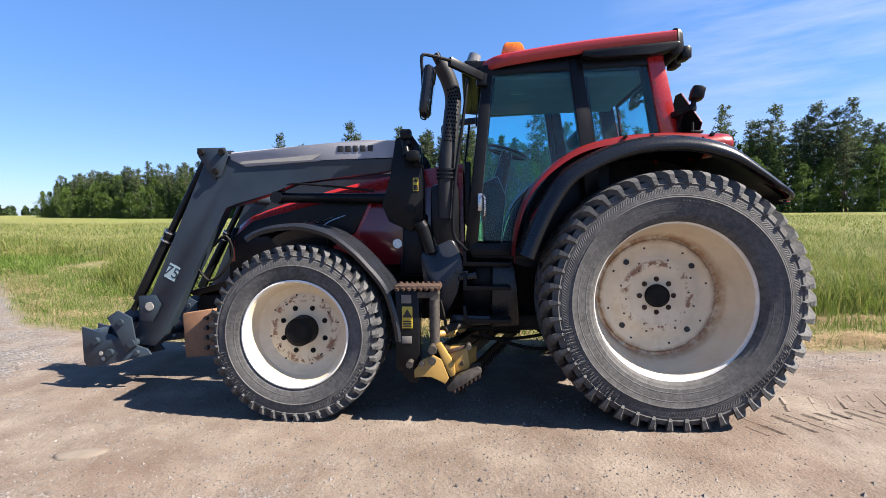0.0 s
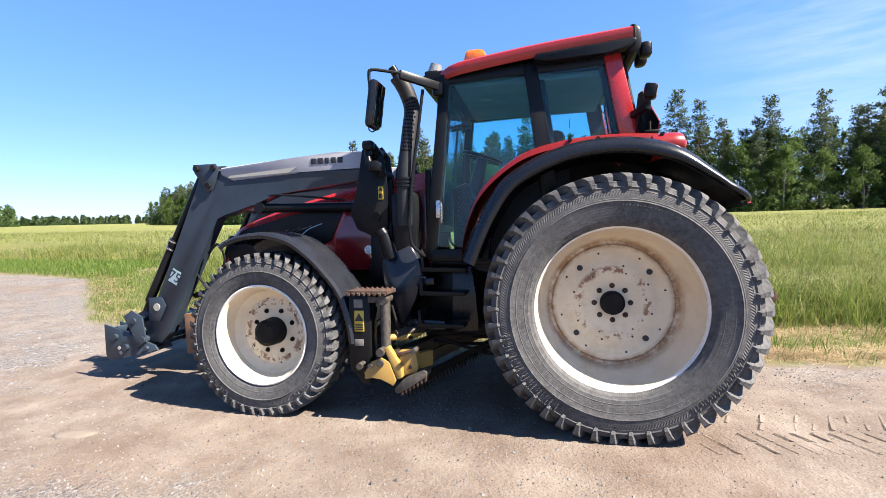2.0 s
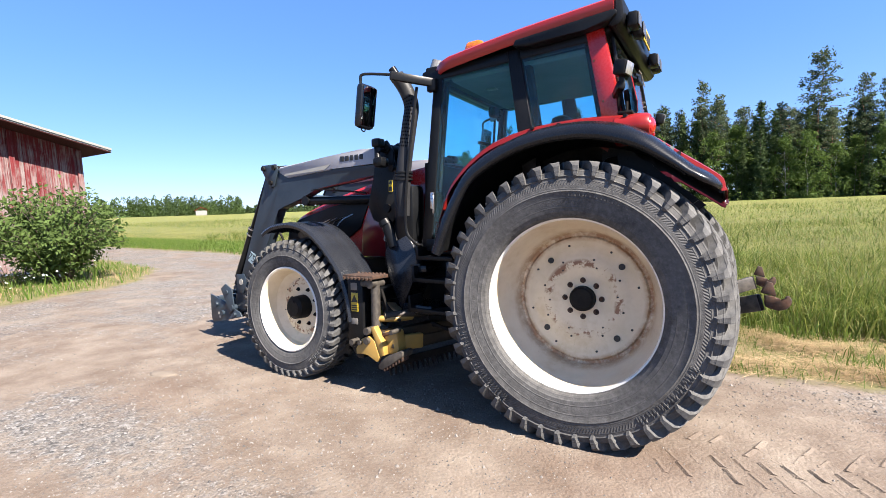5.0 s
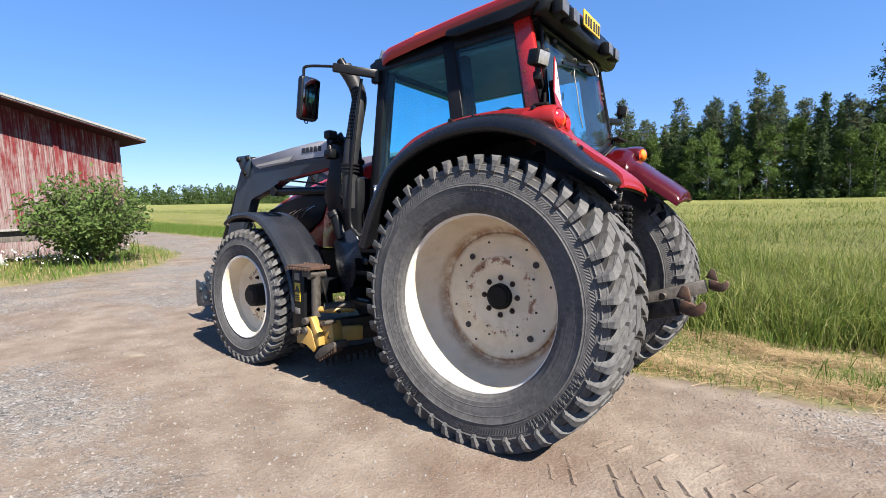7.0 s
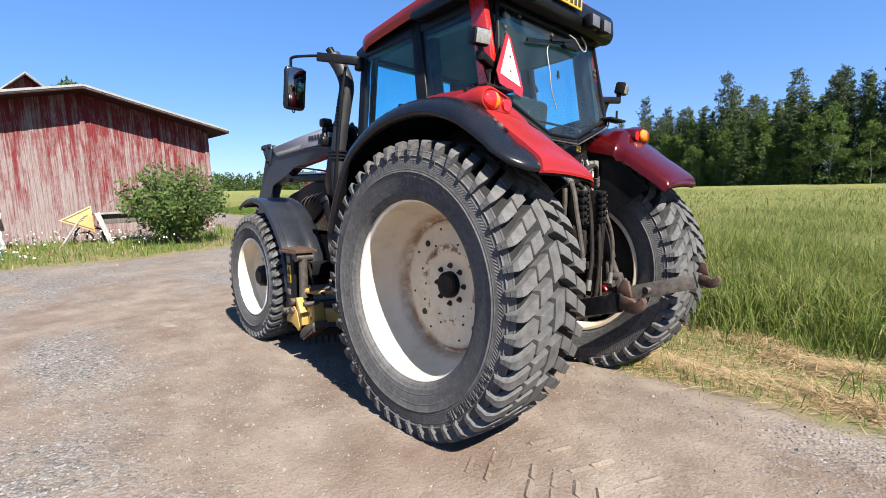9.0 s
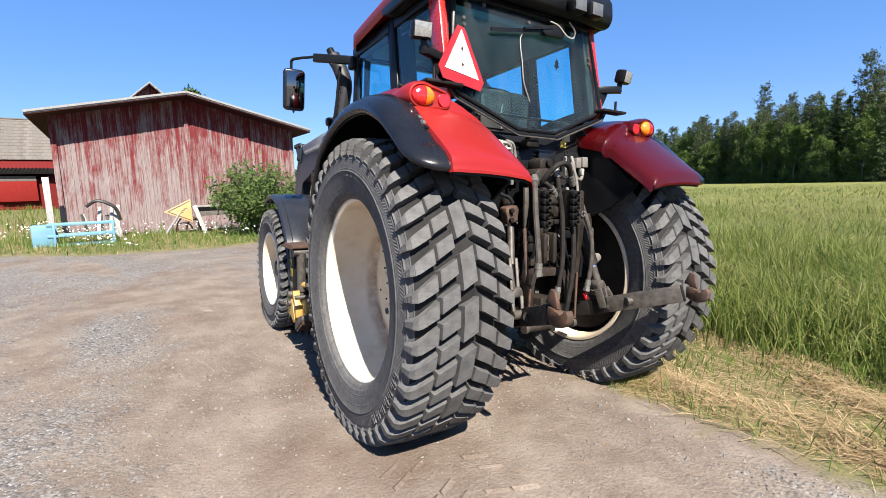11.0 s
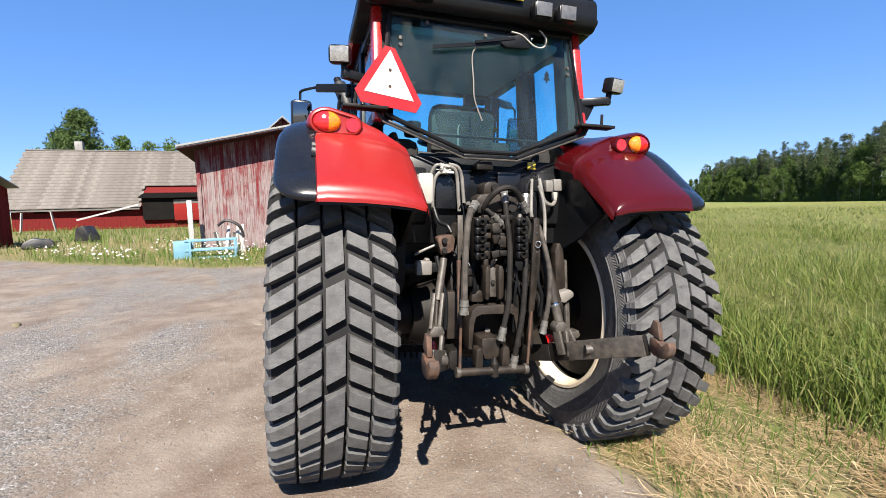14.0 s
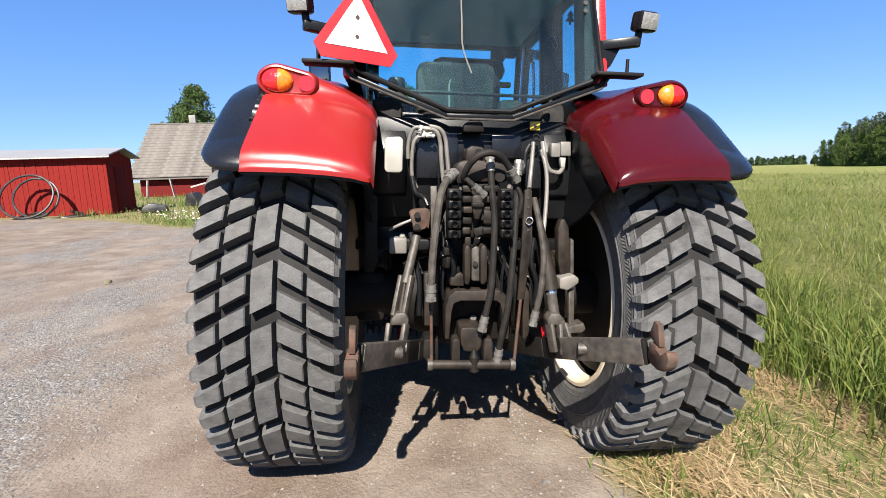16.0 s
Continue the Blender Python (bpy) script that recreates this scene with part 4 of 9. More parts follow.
def broadleaf(seed, h, spread=0.27, clumps=56):
    r2 = np.random.default_rng(seed)
    cs, limbs = [], []
    for k in range(clumps):
        t = r2.uniform(0.02, 1.0)
        R = h * spread * math.sin(math.pi * min(1, (t * 0.9 + 0.1)) ** 0.8) ** 0.7
        a, L = r2.uniform(0, 6.28), R * r2.uniform(0.2, 1.0)
        q = r2.normal(size=(36, 3))
        q /= np.linalg.norm(q, axis=1)[:, None]
        q *= r2.uniform(0.5, 1, (36, 1)) ** 0.5 * h * 0.075 * r2.uniform(0.7, 1.3)
        q[:, 2] *= 0.8
        cs.append(q + [L * math.cos(a), L * math.sin(a), h * t * 0.94])
        if k % 4 == 0:
            limbs.append((h * t * 0.7, L, 0.7))
    return tufts(np.concatenate(cs), 0.25, r2), trunk_bm(h * 0.9, h * 0.01, limbs, r2)


def make_tree(name, made, leaf, bark, label, m):
    (v, f), tb = made
    root = new(name)
    root.matrix_world = m
    part("trunk", tb, bark, root)
    ob = new("crown", array_mesh("crown", v, f, leaf))
    ob.parent = root
    return tagged(root, label, "tree", "forest edge trees")


FAR = pose(0, 600, -60)
kinds = [make_tree("spruce_tree", spruce(k, 18), NEEDLE, BARK, "dark green spruce tree at the forest edge", FAR) for k in (1, 2, 3)]
kinds += [make_tree("pine_tree", pine(k, 23), PINE, PINEBARK, "tall pine with a bare reddish trunk and sparse crown", FAR) for k in (4, 5, 6)]
kinds += [make_tree("birch_tree", broadleaf(k, 13), LEAF, BIRCHBARK, "light green birch tree at the forest edge", FAR) for k in (7, 8, 9)]
EDGE = [(d * math.sin(radians(a)), d * math.cos(radians(a))) for a, d in ((-40.6, 300), (-37, 240), (-30, 190), (-21, 146), (-12, 116), (0, 103), (10, 101), (20, 105), (32, 110), (47, 116))]
used = [False] * len(kinds)
first = list(kinds)


def plant(k, x, y, s):
    m = pose(x, y, float(height(x, y)) - 0.15, 0, 0, random.uniform(0, 360)) @ Matrix.Diagonal((s * random.uniform(0.85, 1.1), s * random.uniform(0.85, 1.1), s, 1))
    if not used[k]:
        used[k] = True
        first[k].matrix_world = m
        return first[k]
    t = copy_thing(kinds[k], m)
    t.matrix_basis = m
    return t


random.seed(11)
for row, (back, step) in enumerate(((0, 3.6), (3.4, 3.3), (7.5, 3.4), (12.5, 3.8))):
    for (ax, ay), (bx, by) in zip(EDGE, EDGE[1:]):
        L = math.hypot(bx - ax, by - ay)
        nx, ny = -(by - ay) / L, (bx - ax) / L
        s = random.uniform(0, step)
        while s < L:
            o = back + random.uniform(-1.6, 1.6)
            x, y = ax + (bx - ax) * s / L + nx * o, ay + (by - ay) * s / L + ny * o
            q = random.random()
            birch, spr, pin = 6 + random.randrange(3), random.randrange(3), 3 + random.randrange(3)
            if row == 0:
                k, sc = (birch, random.uniform(0.55, 0.95)) if q < 0.62 else (spr, random.uniform(0.35, 0.7))
            elif row == 1:
                k, sc = (birch, random.uniform(0.8, 1.15)) if q < 0.42 else (spr, random.uniform(0.6, 0.9)) if q < 0.82 else (pin, random.uniform(0.62, 0.78))
            else:
                k, sc = (pin, random.uniform(0.66, 0.83)) if q < 0.48 else (spr, random.uniform(0.78, 0.98)) if q < 0.8 else (birch, random.uniform(1.05, 1.3))
            plant(k, x, y, sc * (1.12 if x < 15 else 1.03))
            s += step * random.uniform(0.6, 1.4)

# tall old pines that stand above the rest: place and height
for k, (x, y, h) in enumerate(((4, 108, 23.0), (-23, 119, 23.4), (-10, 114, 21.2), (0, 110, 18.4), (11, 107, 17.3), (7, 108, 19.2), (-4, 111, 18.4), (22, 105, 24.9), (35, 105, 25.1), (39, 104, 22.4), (51, 101, 21.9), (28, 105, 20.2), (49, 102, 18.1), (31, 105, 19.0), (59, 99, 22.0),
                               (67, 95, 21.0), (73, 92, 20.8), (78, 90, 21.2), (76, 91, 19.4), (65, 97, 18.5), (82, 88, 16.2), (-48, 141, 24.3), (-60, 148, 18.5), (-74, 158, 19.4), (-35, 130, 18.3), (-39, 133, 18.1), (-148, 202, 19.6), (-140, 196, 19.1), (-126, 188, 20.5), (-113, 181, 21.4))):
    plant(3 + k % 3, x, y, h / 23 * 1.03)


# the depth of the forest behind its edge, and the shrubs at its foot
def forest_mass(name, back, heights, step, per, size, leaf, label, category):
    r2 = np.random.default_rng(int(back * 10) + per)
    cs = []
    for (ax, ay), (bx, by) in zip(EDGE, EDGE[1:]):
        L = math.hypot(bx - ax, by - ay)
        nx, ny = -(by - ay) / L, (bx - ax) / L
        for s in np.arange(0, L, step):
            o = back + r2.uniform(-2, 2) * (back > 5)
            x, y = ax + (bx - ax) * s / L + nx * o, ay + (by - ay) * s / L + ny * o
            h = r2.uniform(*heights)
            t = r2.uniform(0.0, 1, per)
            R = (h * 0.2 * np.sin(np.pi * (0.12 + 0.85 * t)) + 0.2) * r2.uniform(0.4, 1, per)
            b = r2.uniform(0, 6.28, per)
            cs.append(np.stack([x + R * np.cos(b) * 1.2, y + R * np.sin(b) * 1.2, t * h + float(height(x, y))], 1))
    v, f = cards(np.concatenate(cs), size, r2)
    tagged(new(name, array_mesh(name, v, f, leaf)), label, category, kind="stuff")


forest_mass("forest_depth", 18, (14, 18.0), 2.4, 190, 0.7, NEEDLE, "dark depth of the forest behind its edge", "woods")
forest_mass("forest_shrubs", -2.2, (0.8, 3.0), 1.7, 46, 0.2, LEAF, "low green shrubs at the foot of the forest", "shrubs")

# woods far across the fields, and the low blue ridge behind them
def far_woods(name, heads, dist, hts, n, leaf, size, label):
    r2 = np.random.default_rng(len(heads) + n)
    cs = []
    for k in range(n):
        a = radians(r2.uniform(*heads))
        d = dist * r2.uniform(0.97, 1.12)
        h = r2.uniform(*hts)
        m = 90
        t = r2.uniform(0, 1, m)
        R = h * 0.24 * (1 - t) ** 0.6 + 0.3
        b = r2.uniform(0, 6.28, m)
        x, y = d * math.sin(a), d * math.cos(a)
        cs.append(np.stack([x + R * np.cos(b), y + R * np.sin(b), t * h + float(height(x, y))], 1))
    v, f = cards(np.concatenate(cs), size, r2)
    tagged(new(name, array_mesh(name, v, f, leaf)), label, "woods", kind="stuff")


far_woods("far_woods", (-75, -51.2), 345, (6.5, 13.5), 300, LEAF_DARK, 0.8, "mixed green woods across the field")
far_woods("spruce_group", (-58.6, -56.8), 322, (8, 14), 9, NEEDLE, 0.7, "dark spruces beside the farmhouse")
far_woods("distant_woods", (-80, -36), 950, (9, 16), 420, NEEDLE, 2.6, "low distant forest on the horizon")

# bush and trees of the farmyard
BUSHLEAF = leaf_material("sunlit_bush_leaves", [(0.0, (0.055, 0.09, 0.022)), (0.5, (0.1, 0.155, 0.04)), (1.0, (0.165, 0.225, 0.075))], 0.4)


def bush(name, x, y, h, spread, n, seed, label, size=0.09):
    r2 = np.random.default_rng(seed)
    root = new(name)
    root.location = (x, y, float(height(x, y)))
    bm, cs = BM(), []
    for k in range(n):
        a, L, t = r2.uniform(0, 6.28), spread * r2.uniform(0.1, 1) ** 0.6, r2.uniform(0.55, 1.0)
        tip = Vector((L * math.cos(a), L * math.sin(a), h * t * (1 - 0.35 * (L / spread) ** 2)))
        tube(bm, [(tip.x * 0.1, tip.y * 0.1, -0.05), tip * 0.55 + Vector((0, 0, 0.1 * h)), tip], 0.008, 4, 3)
        m = 84
        s = r2.uniform(0.2, 1.02, m)[:, None]
        cs.append(np.array(tip)[None] * s + [0, 0, 0.04 * h] + r2.normal(0, 0.075 * spread, (m, 3)))
    part("stem", bm, BARK, root)
    c = np.concatenate(cs)
    c = c[c[:, 2] > 0.03]
    v, f = cards(c, size, r2)
    ob = new("leaves", array_mesh("leaves", v, f, BUSHLEAF))
    ob.parent = root
    return tagged(root, label, "bush")


bush("bush", -11.35, 5.7, 2.35, 1.45, 140, 21, "leafy green bush beside the weathered shed", 0.066)
for k, (x, y, s) in enumerate(((-60, -16.5, 1.0), (-62, -18.6, 0.85), (-41, 8.3, 0.75), (-40, 6.2, 0.6))):
    m = pose(x, y, float(height(x, y)) - 0.15, 0, 0, 70 * k) @ Matrix.Scale(s, 4)
    garden = make_tree("garden_tree", broadleaf(31, 13, 0.33, 130), LEAF_DARK, BARK, "round leafy green tree behind the farm buildings", m) if k == 0 else copy_thing(garden, m)
    garden.matrix_basis = m
for k, (x, y, s) in enumerate(((-59.8, -12.5, 0.78), (-60.4, -9.9, 0.74), (-60.8, -7.6, 0.76))):
    plant(6 + k, x, y, s)


# ---------------------------------------------------------------- farm buildings
def board_material(name, red, grey, wear):
    m = Mat(name)
    p = m.coord("World")
    oi = m.n.new("ShaderNodeObjectInfo")
    rnd = oi.outputs["Random"]
    q = m.node("VectorMath", Vector=p)
    shift = m.node("CombineXYZ", X=m.math("MULTIPLY", rnd, 37.0), Y=m.math("MULTIPLY", rnd, 91.0), Z=m.math("MULTIPLY", rnd, 53.0))
    m.l.new(shift.outputs[0], q.inputs[1])
    streak = m.noise(m.stretch(q.outputs[0], (26, 26, 1.1)), 1.0, 8, 0.75)
    fine = m.noise(m.stretch(q.outputs[0], (60, 60, 3)), 1.0, 5, 0.7)
    blot = m.noise(q.outputs[0], 1.3, 5, 0.65)
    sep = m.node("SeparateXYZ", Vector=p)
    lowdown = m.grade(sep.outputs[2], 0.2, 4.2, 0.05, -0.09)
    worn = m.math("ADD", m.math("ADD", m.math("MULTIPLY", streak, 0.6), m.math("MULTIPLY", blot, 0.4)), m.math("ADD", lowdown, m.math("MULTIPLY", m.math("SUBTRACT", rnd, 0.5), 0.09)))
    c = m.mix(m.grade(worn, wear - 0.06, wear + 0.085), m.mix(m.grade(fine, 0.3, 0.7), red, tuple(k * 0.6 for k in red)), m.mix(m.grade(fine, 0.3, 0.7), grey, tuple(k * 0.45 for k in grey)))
    m.set(Base_Color=c, Roughness=0.9, Specular_IOR_Level=0.2)
    m.bump(m.math("ADD", fine, streak), 0.5, 0.01)
    return m.m


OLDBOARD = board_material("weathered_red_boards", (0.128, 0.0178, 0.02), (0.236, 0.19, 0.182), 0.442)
# roof underside boards, the overhang's shade put into their dark colours
SOFFIT = board_material("shaded_soffit_boards", (0.045, 0.013, 0.013), (0.03, 0.024, 0.021), 0.55)
REDBOARD = board_material("red_boards", (0.113, 0.00872, 0.00785), (0.0872, 0.0262, 0.0218), 0.66)
FRESHRED = board_material("bright_red_boards", (0.174, 0.0109, 0.00785), (0.157, 0.0218, 0.0174), 0.7)
WHITEWOOD = board_material("white_wood", (0.411, 0.405, 0.386), (0.262, 0.249, 0.224), 0.55)
PALEWOOD = board_material("pale_grey_wood", (0.262, 0.256, 0.243), (0.162, 0.153, 0.137), 0.5)
GREYWOOD = board_material("grey_wood", (0.131, 0.118, 0.105), (0.0872, 0.0785, 0.0698), 0.5)
ROOFMETAL = coated("pale_roof_metal", (0.218, 0.222, 0.227), (0.183, 0.183, 0.183), 0.8, 0.5, 0.2, 0.2, dirty=0.2)
DARK = coated("dark_barn_inside", (0.00523, 0.0048, 0.00436), (0.00872, 0.00785, 0.00698), 2, 0.9, 0.1, spec=0.05, dirty=0.0)


def tile_material():
    m = Mat("old_roof_tiles")
    p = m.coord("World")
    g, oi = m.n.new("ShaderNodeNewGeometry"), m.n.new("ShaderNodeObjectInfo")
    big, fine = m.noise(p, 0.5, 6, 0.65), m.noise(p, 9, 5, 0.7)
    c = m.ramp(m.math("ADD", m.math("MULTIPLY", g.outputs["Random Per Island"], 0.5), m.math("MULTIPLY", big, 0.5)), [(0.2, (0.0779, 0.0673, 0.0573)), (0.5, (0.103, 0.091, 0.0785)), (0.8, (0.131, 0.116, 0.101))])
    c = m.mix(m.grade(fine, 0.45, 0.75, 0.0, 0.5), c, (0.0654, 0.0567, 0.0436))
    m.set(Base_Color=c, Roughness=0.9)
    m.bump(fine, 0.4, 0.02)
    return m.m


TILES = tile_material()


def boarded(parent, a, b, low, top, out, material, width=0.115, thick=0.022, seed=1, gap=0.006):
    """Upright boards on a wall from a to b (plan); low and top give the height along it (0 to 1)."""
    r2 = random.Random(seed)
    a, b = Vector((*a, 0)), Vector((*b, 0))
    L = (b - a).length
    d = (b - a) / L
    o = Vector((out[0], out[1], 0))
    s = 0.0
    while s < L - 0.03:
        w = min(width * r2.uniform(0.75, 1.3), L - s)
        t0, t1 = s / L, (s + w - gap) / L
        k = o * (thick * r2.uniform(0.8, 1.35))
        z0 = low + r2.uniform(-0.04, 0.03)
        p, q = a + d * s, a + d * (s + w - gap)
        vs = [(*(p).xy, z0), (*(q).xy, z0 + r2.uniform(-0.01, 0.01)), (*(q).xy, top(t1)), (*(p).xy, top(t0))]
        vs = [Vector(v) for v in vs]
        vs = vs + [v + k for v in vs]
        part("board", (vs, [(3, 2, 1, 0), (4, 5, 6, 7), (0, 1, 5, 4), (1, 2, 6, 5), (2, 3, 7, 6), (3, 0, 4, 7)]), material, parent)
        s += w


def gable_house(name, label, x0, x1, y0, y1, zlow, zl, za, zr, ya, wall_mat, over=0.45, side=0.5, roof_mat=None, edge_mat=None):
    """A shed with its gable towards +x: body, boards, roof slopes with pale edges."""
    root = new(name)
    tagged(root, label, "shed")
    bm = BM()
    prism(bm, [(y0, zlow), (y1, zlow), (y1, zr), (ya, za), (y0, zl)], x1, x0 - 0.03, "u")
    part("wall", bm, wall_mat, root, smooth=False)
    prof = lambda t: np.interp(y0 + t * (y1 - y0), [y0, ya, y1], [zl, za, zr]) - 0.02
    boarded(root, (x0 - 0.03, y0), (x0 - 0.03, y1), zlow + 0.05, lambda t: float(prof(t)), (1, 0), wall_mat, seed=3)
    boarded(root, (x1, y1), (x0 - 0.03, y1), zlow + 0.05, lambda t: zr - 0.05, (0, 1), wall_mat, seed=5, width=0.2)
    sl, sr = (za - zl) / (ya - y0), (zr - za) / (y1 - ya)
    for yy, sy, lab in ((y0 - side, sl, "l"), (y1 + side, sr, "r")):
        ze = za - abs(ya - yy) * abs(sy)
        bm = BM()
        prism(bm, [(yy, ze), (ya, za), (ya, za + 0.09), (yy, ze + 0.09)], x1 - 0.2, x0 + over, "u")
        slope = part("roof_slope", bm, roof_mat or ROOFMETAL, root, "grey roof slope", smooth=False)
        bm = BM()
        prism(bm, [(yy, ze + 0.035), (ya, za + 0.035), (ya, za + 0.1), (yy, ze + 0.1)], x0 + over, x0 + over + 0.03, "u")
        part("barge_board", bm, edge_mat or PALEWOOD, slope, "pale edge board")
        bm = BM()
        prism(bm, [(yy, ze - 0.03), (ya, za - 0.03), (ya, za - 0.002), (yy, ze - 0.002)], x1 - 0.1, x0 + over - 0.01, "u")
        part("soffit", bm, SOFFIT, slope, "dark boarded underside of the roof")
    return root


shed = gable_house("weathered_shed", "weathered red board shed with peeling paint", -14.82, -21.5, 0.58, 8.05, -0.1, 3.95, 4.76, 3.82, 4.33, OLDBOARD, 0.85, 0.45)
# seams of nailed battens and the rail across the boards
for y, z1 in ((0.66, 3.9), (4.33, 4.7), (6.3, 4.2), (7.95, 3.75)):
    bm = BM()
    box(bm, (-14.79, y, z1 / 2), (0.05, 0.13, z1), 0.003)
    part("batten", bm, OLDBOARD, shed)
bm = BM()
box(bm, (-14.75, 4.3, 0.02), (0.5, 7.4, 0.3), 0.05)
part("plinth", bm, STONE, shed, "stone footing")
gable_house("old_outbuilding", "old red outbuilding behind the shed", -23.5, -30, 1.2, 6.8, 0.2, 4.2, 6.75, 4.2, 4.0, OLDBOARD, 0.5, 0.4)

# long tiled barn
barn = new("long_barn")
tagged(barn, "long red barn with a weathered tiled roof", "barn")
bx, y0, y1, ze, zr = -37.0, -14.3, 14.0, 2.62, 7.1
bm = BM()
prism(bm, [(bx, 0.3), (bx, ze), (bx - 5, zr - 0.1), (bx - 10, ze), (bx - 10, 0.3)], y0 + 0.3, y1, "v")
part("wall", bm, REDBOARD, barn, smooth=False)
boarded(barn, (bx, y0 + 0.3), (bx, -6.0), 0.6, lambda t: ze - 0.05, (1, 0), REDBOARD, 0.22, seed=8)
for k in range(3):
    bm = BM()
    box(bm, (bx + 0.03, -12.3 + 2.6 * k, 2.2), (0.05, 0.75, 0.28), 0.01)
    part("window", bm, DARK, barn, "small dark window")
# roof courses, each a strip of tiles
NC = 20
for k in range(NC):
    t0, t1 = k / NC, (k + 1) / NC
    vs, fs = [], []
    n = 96
    r2 = random.Random(k)
    for i in range(n):
        i += 0.5 * (k % 2) - 0.25
        a, b = y0 - 0.4 + (y1 - y0 + 0.8) * i / n, y0 - 0.4 + (y1 - y0 + 0.8) * (i + 0.985) / n
        if -6.1 < 0.5 * (a + b) < 4 and t1 < 0.36:
            continue
        lift = r2.uniform(0.0, 0.025)
        pts = []
        for t, up in ((t0, 0.085 + lift), (t1 + 0.01, 0.04)):
            for y in (a, b):
                pts.append((bx + 0.55 - 5.55 * t, y, ze - 0.32 + (zr - ze + 0.32) * t + up + 0.02))
        o = len(vs)
        vs += pts + [(p[0], p[1], p[2] - 0.06) for p in pts[:2]]
        fs += [(o, o + 1, o + 3, o + 2), (o + 4, o + 5, o + 1, o)]
    tagged(part("tile_course", (vs, fs), TILES, barn), kind="stuff")
bm = BM()
prism(bm, [(bx + 0.5, ze - 0.34), (bx - 5, zr), (bx - 10.5, ze - 0.3), (bx - 10.5, ze - 0.4), (bx - 5, zr - 0.1), (bx + 0.5, ze - 0.44)], y0 - 0.4, -6.1, "v")
prism(bm, [(bx - 1.6, ze + 1.05), (bx - 5, zr), (bx - 10.5, ze - 0.3), (bx - 10.5, ze - 0.4), (bx - 5, zr - 0.1), (bx - 1.6, ze + 0.95)], -6.1, y1 + 0.4, "v")
part("roof_deck", bm, GREYWOOD, barn)
bm = BM()
box(bm, (bx - 5, (y0 + y1) / 2, zr + 0.06), (0.3, y1 - y0 + 0.8, 0.1), 0.02)
part("ridge", bm, TILES, barn)
bm = BM()
box(bm, (bx - 5.2, -11.2, zr + 0.45), (0.5, 0.55, 0.7), 0.03)
part("chimney", bm, PALEWOOD, barn, "pale chimney")
# cart entrance with a dark lean-to roof
bm = BM()
prism(bm, [(bx + 0.6, 3.0), (bx - 1.6, 3.5), (bx - 1.6, 3.58), (bx + 0.6, 3.1)], -6.1, -1.0, "v")
lean = part("lean_to_roof", bm, DARK, barn, "dark corrugated lean-to roof")
for k in range(24):
    bm = BM()
    cyl(bm, (bx + 0.6, -6.0 + 0.2 * k, 3.1), (bx - 1.6, -6.0 + 0.2 * k, 3.58), 0.05, None, 6)
    part("roof_rib", bm, DARK, lean)
# a solid near-black box stands for the shade inside the entrance
bm = BM()
box(bm, (bx - 0.6, -4.9, 2.2), (1.8, 2.1, 1.7), 0.0)
part("cart_opening", bm, DARK, barn, "near-black box, the shade inside the cart entrance as colour")
bm = BM()
box(bm, (bx + 0.3, -2.9, 1.9), (0.06, 1.9, 1.3), 0.01)
part("cart_door", bm, FRESHRED, barn, "bright red door")
bm = BM()
box(bm, (bx + 0.28, -2.9, 2.72), (0.06, 1.9, 0.34), 0.01)
part("door_head", bm, GREYWOOD, barn)

for y, z0, z1, lean in ((-12.6, 0.9, 2.1, 0.06), (-10.6, 0.9, 2.15, -0.08)):
    bm = BM()
    bar(bm, (-34.5, y, z0 - 0.4), (-34.5, y + lean * 3, z1), 0.22, 0.06)
    tagged(part("fence_post", bm, WHITEWOOD), "leaning white fence post in tall grass", "post")
bm = BM()
bar(bm, (-35, -9.6, 1.5), (-35, -5.8, 2.5), 0.08, 0.12)
tagged(part("leaning_plank", bm, WHITEWOOD), "pale plank leaning against the barn", "plank")

# small red store with a metal roof
store = new("red_store")
tagged(store, "small red board store with grey metal roof", "shed")
bm = BM()
box(bm, (-20.15, -11.9, 1.65), (2.24, 8.54, 2.6))
part("wall", bm, FRESHRED, store, smooth=False)
boarded(store, (-19.03, -16.2), (-19.03, -7.6), 0.35, lambda t: 2.95, (1, 0), FRESHRED, 0.2, 0.03, 12, 0.012)
boarded(store, (-21.3, -7.63), (-19.0, -7.63), 0.35, lambda t: 2.95 + 0.3 * (1 - abs(2 * t - 1)), (0, 1), FRESHRED, 0.2, 0.03, 13, 0.012)
bm = BM()
prism(bm, [(-18.7, 2.98), (-20.15, 3.36), (-21.6, 2.98), (-21.6, 3.04), (-20.15, 3.42), (-18.7, 3.04)], -16.6, -7.3, "v")
part("roof", bm, ROOFMETAL, store, "grey sheet-metal roof", smooth=False)
bm = BM()
box(bm, (-18.72, -11.95, 2.97), (0.03, 9.3, 0.12), 0.004)
part("eave_board", bm, WHITEWOOD, store)
bm = BM()
box(bm, (-20.0, -7.585, 1.5), (0.85, 0.05, 2.1), 0.01)
part("door", bm, REDBOARD, store, "dull red door")

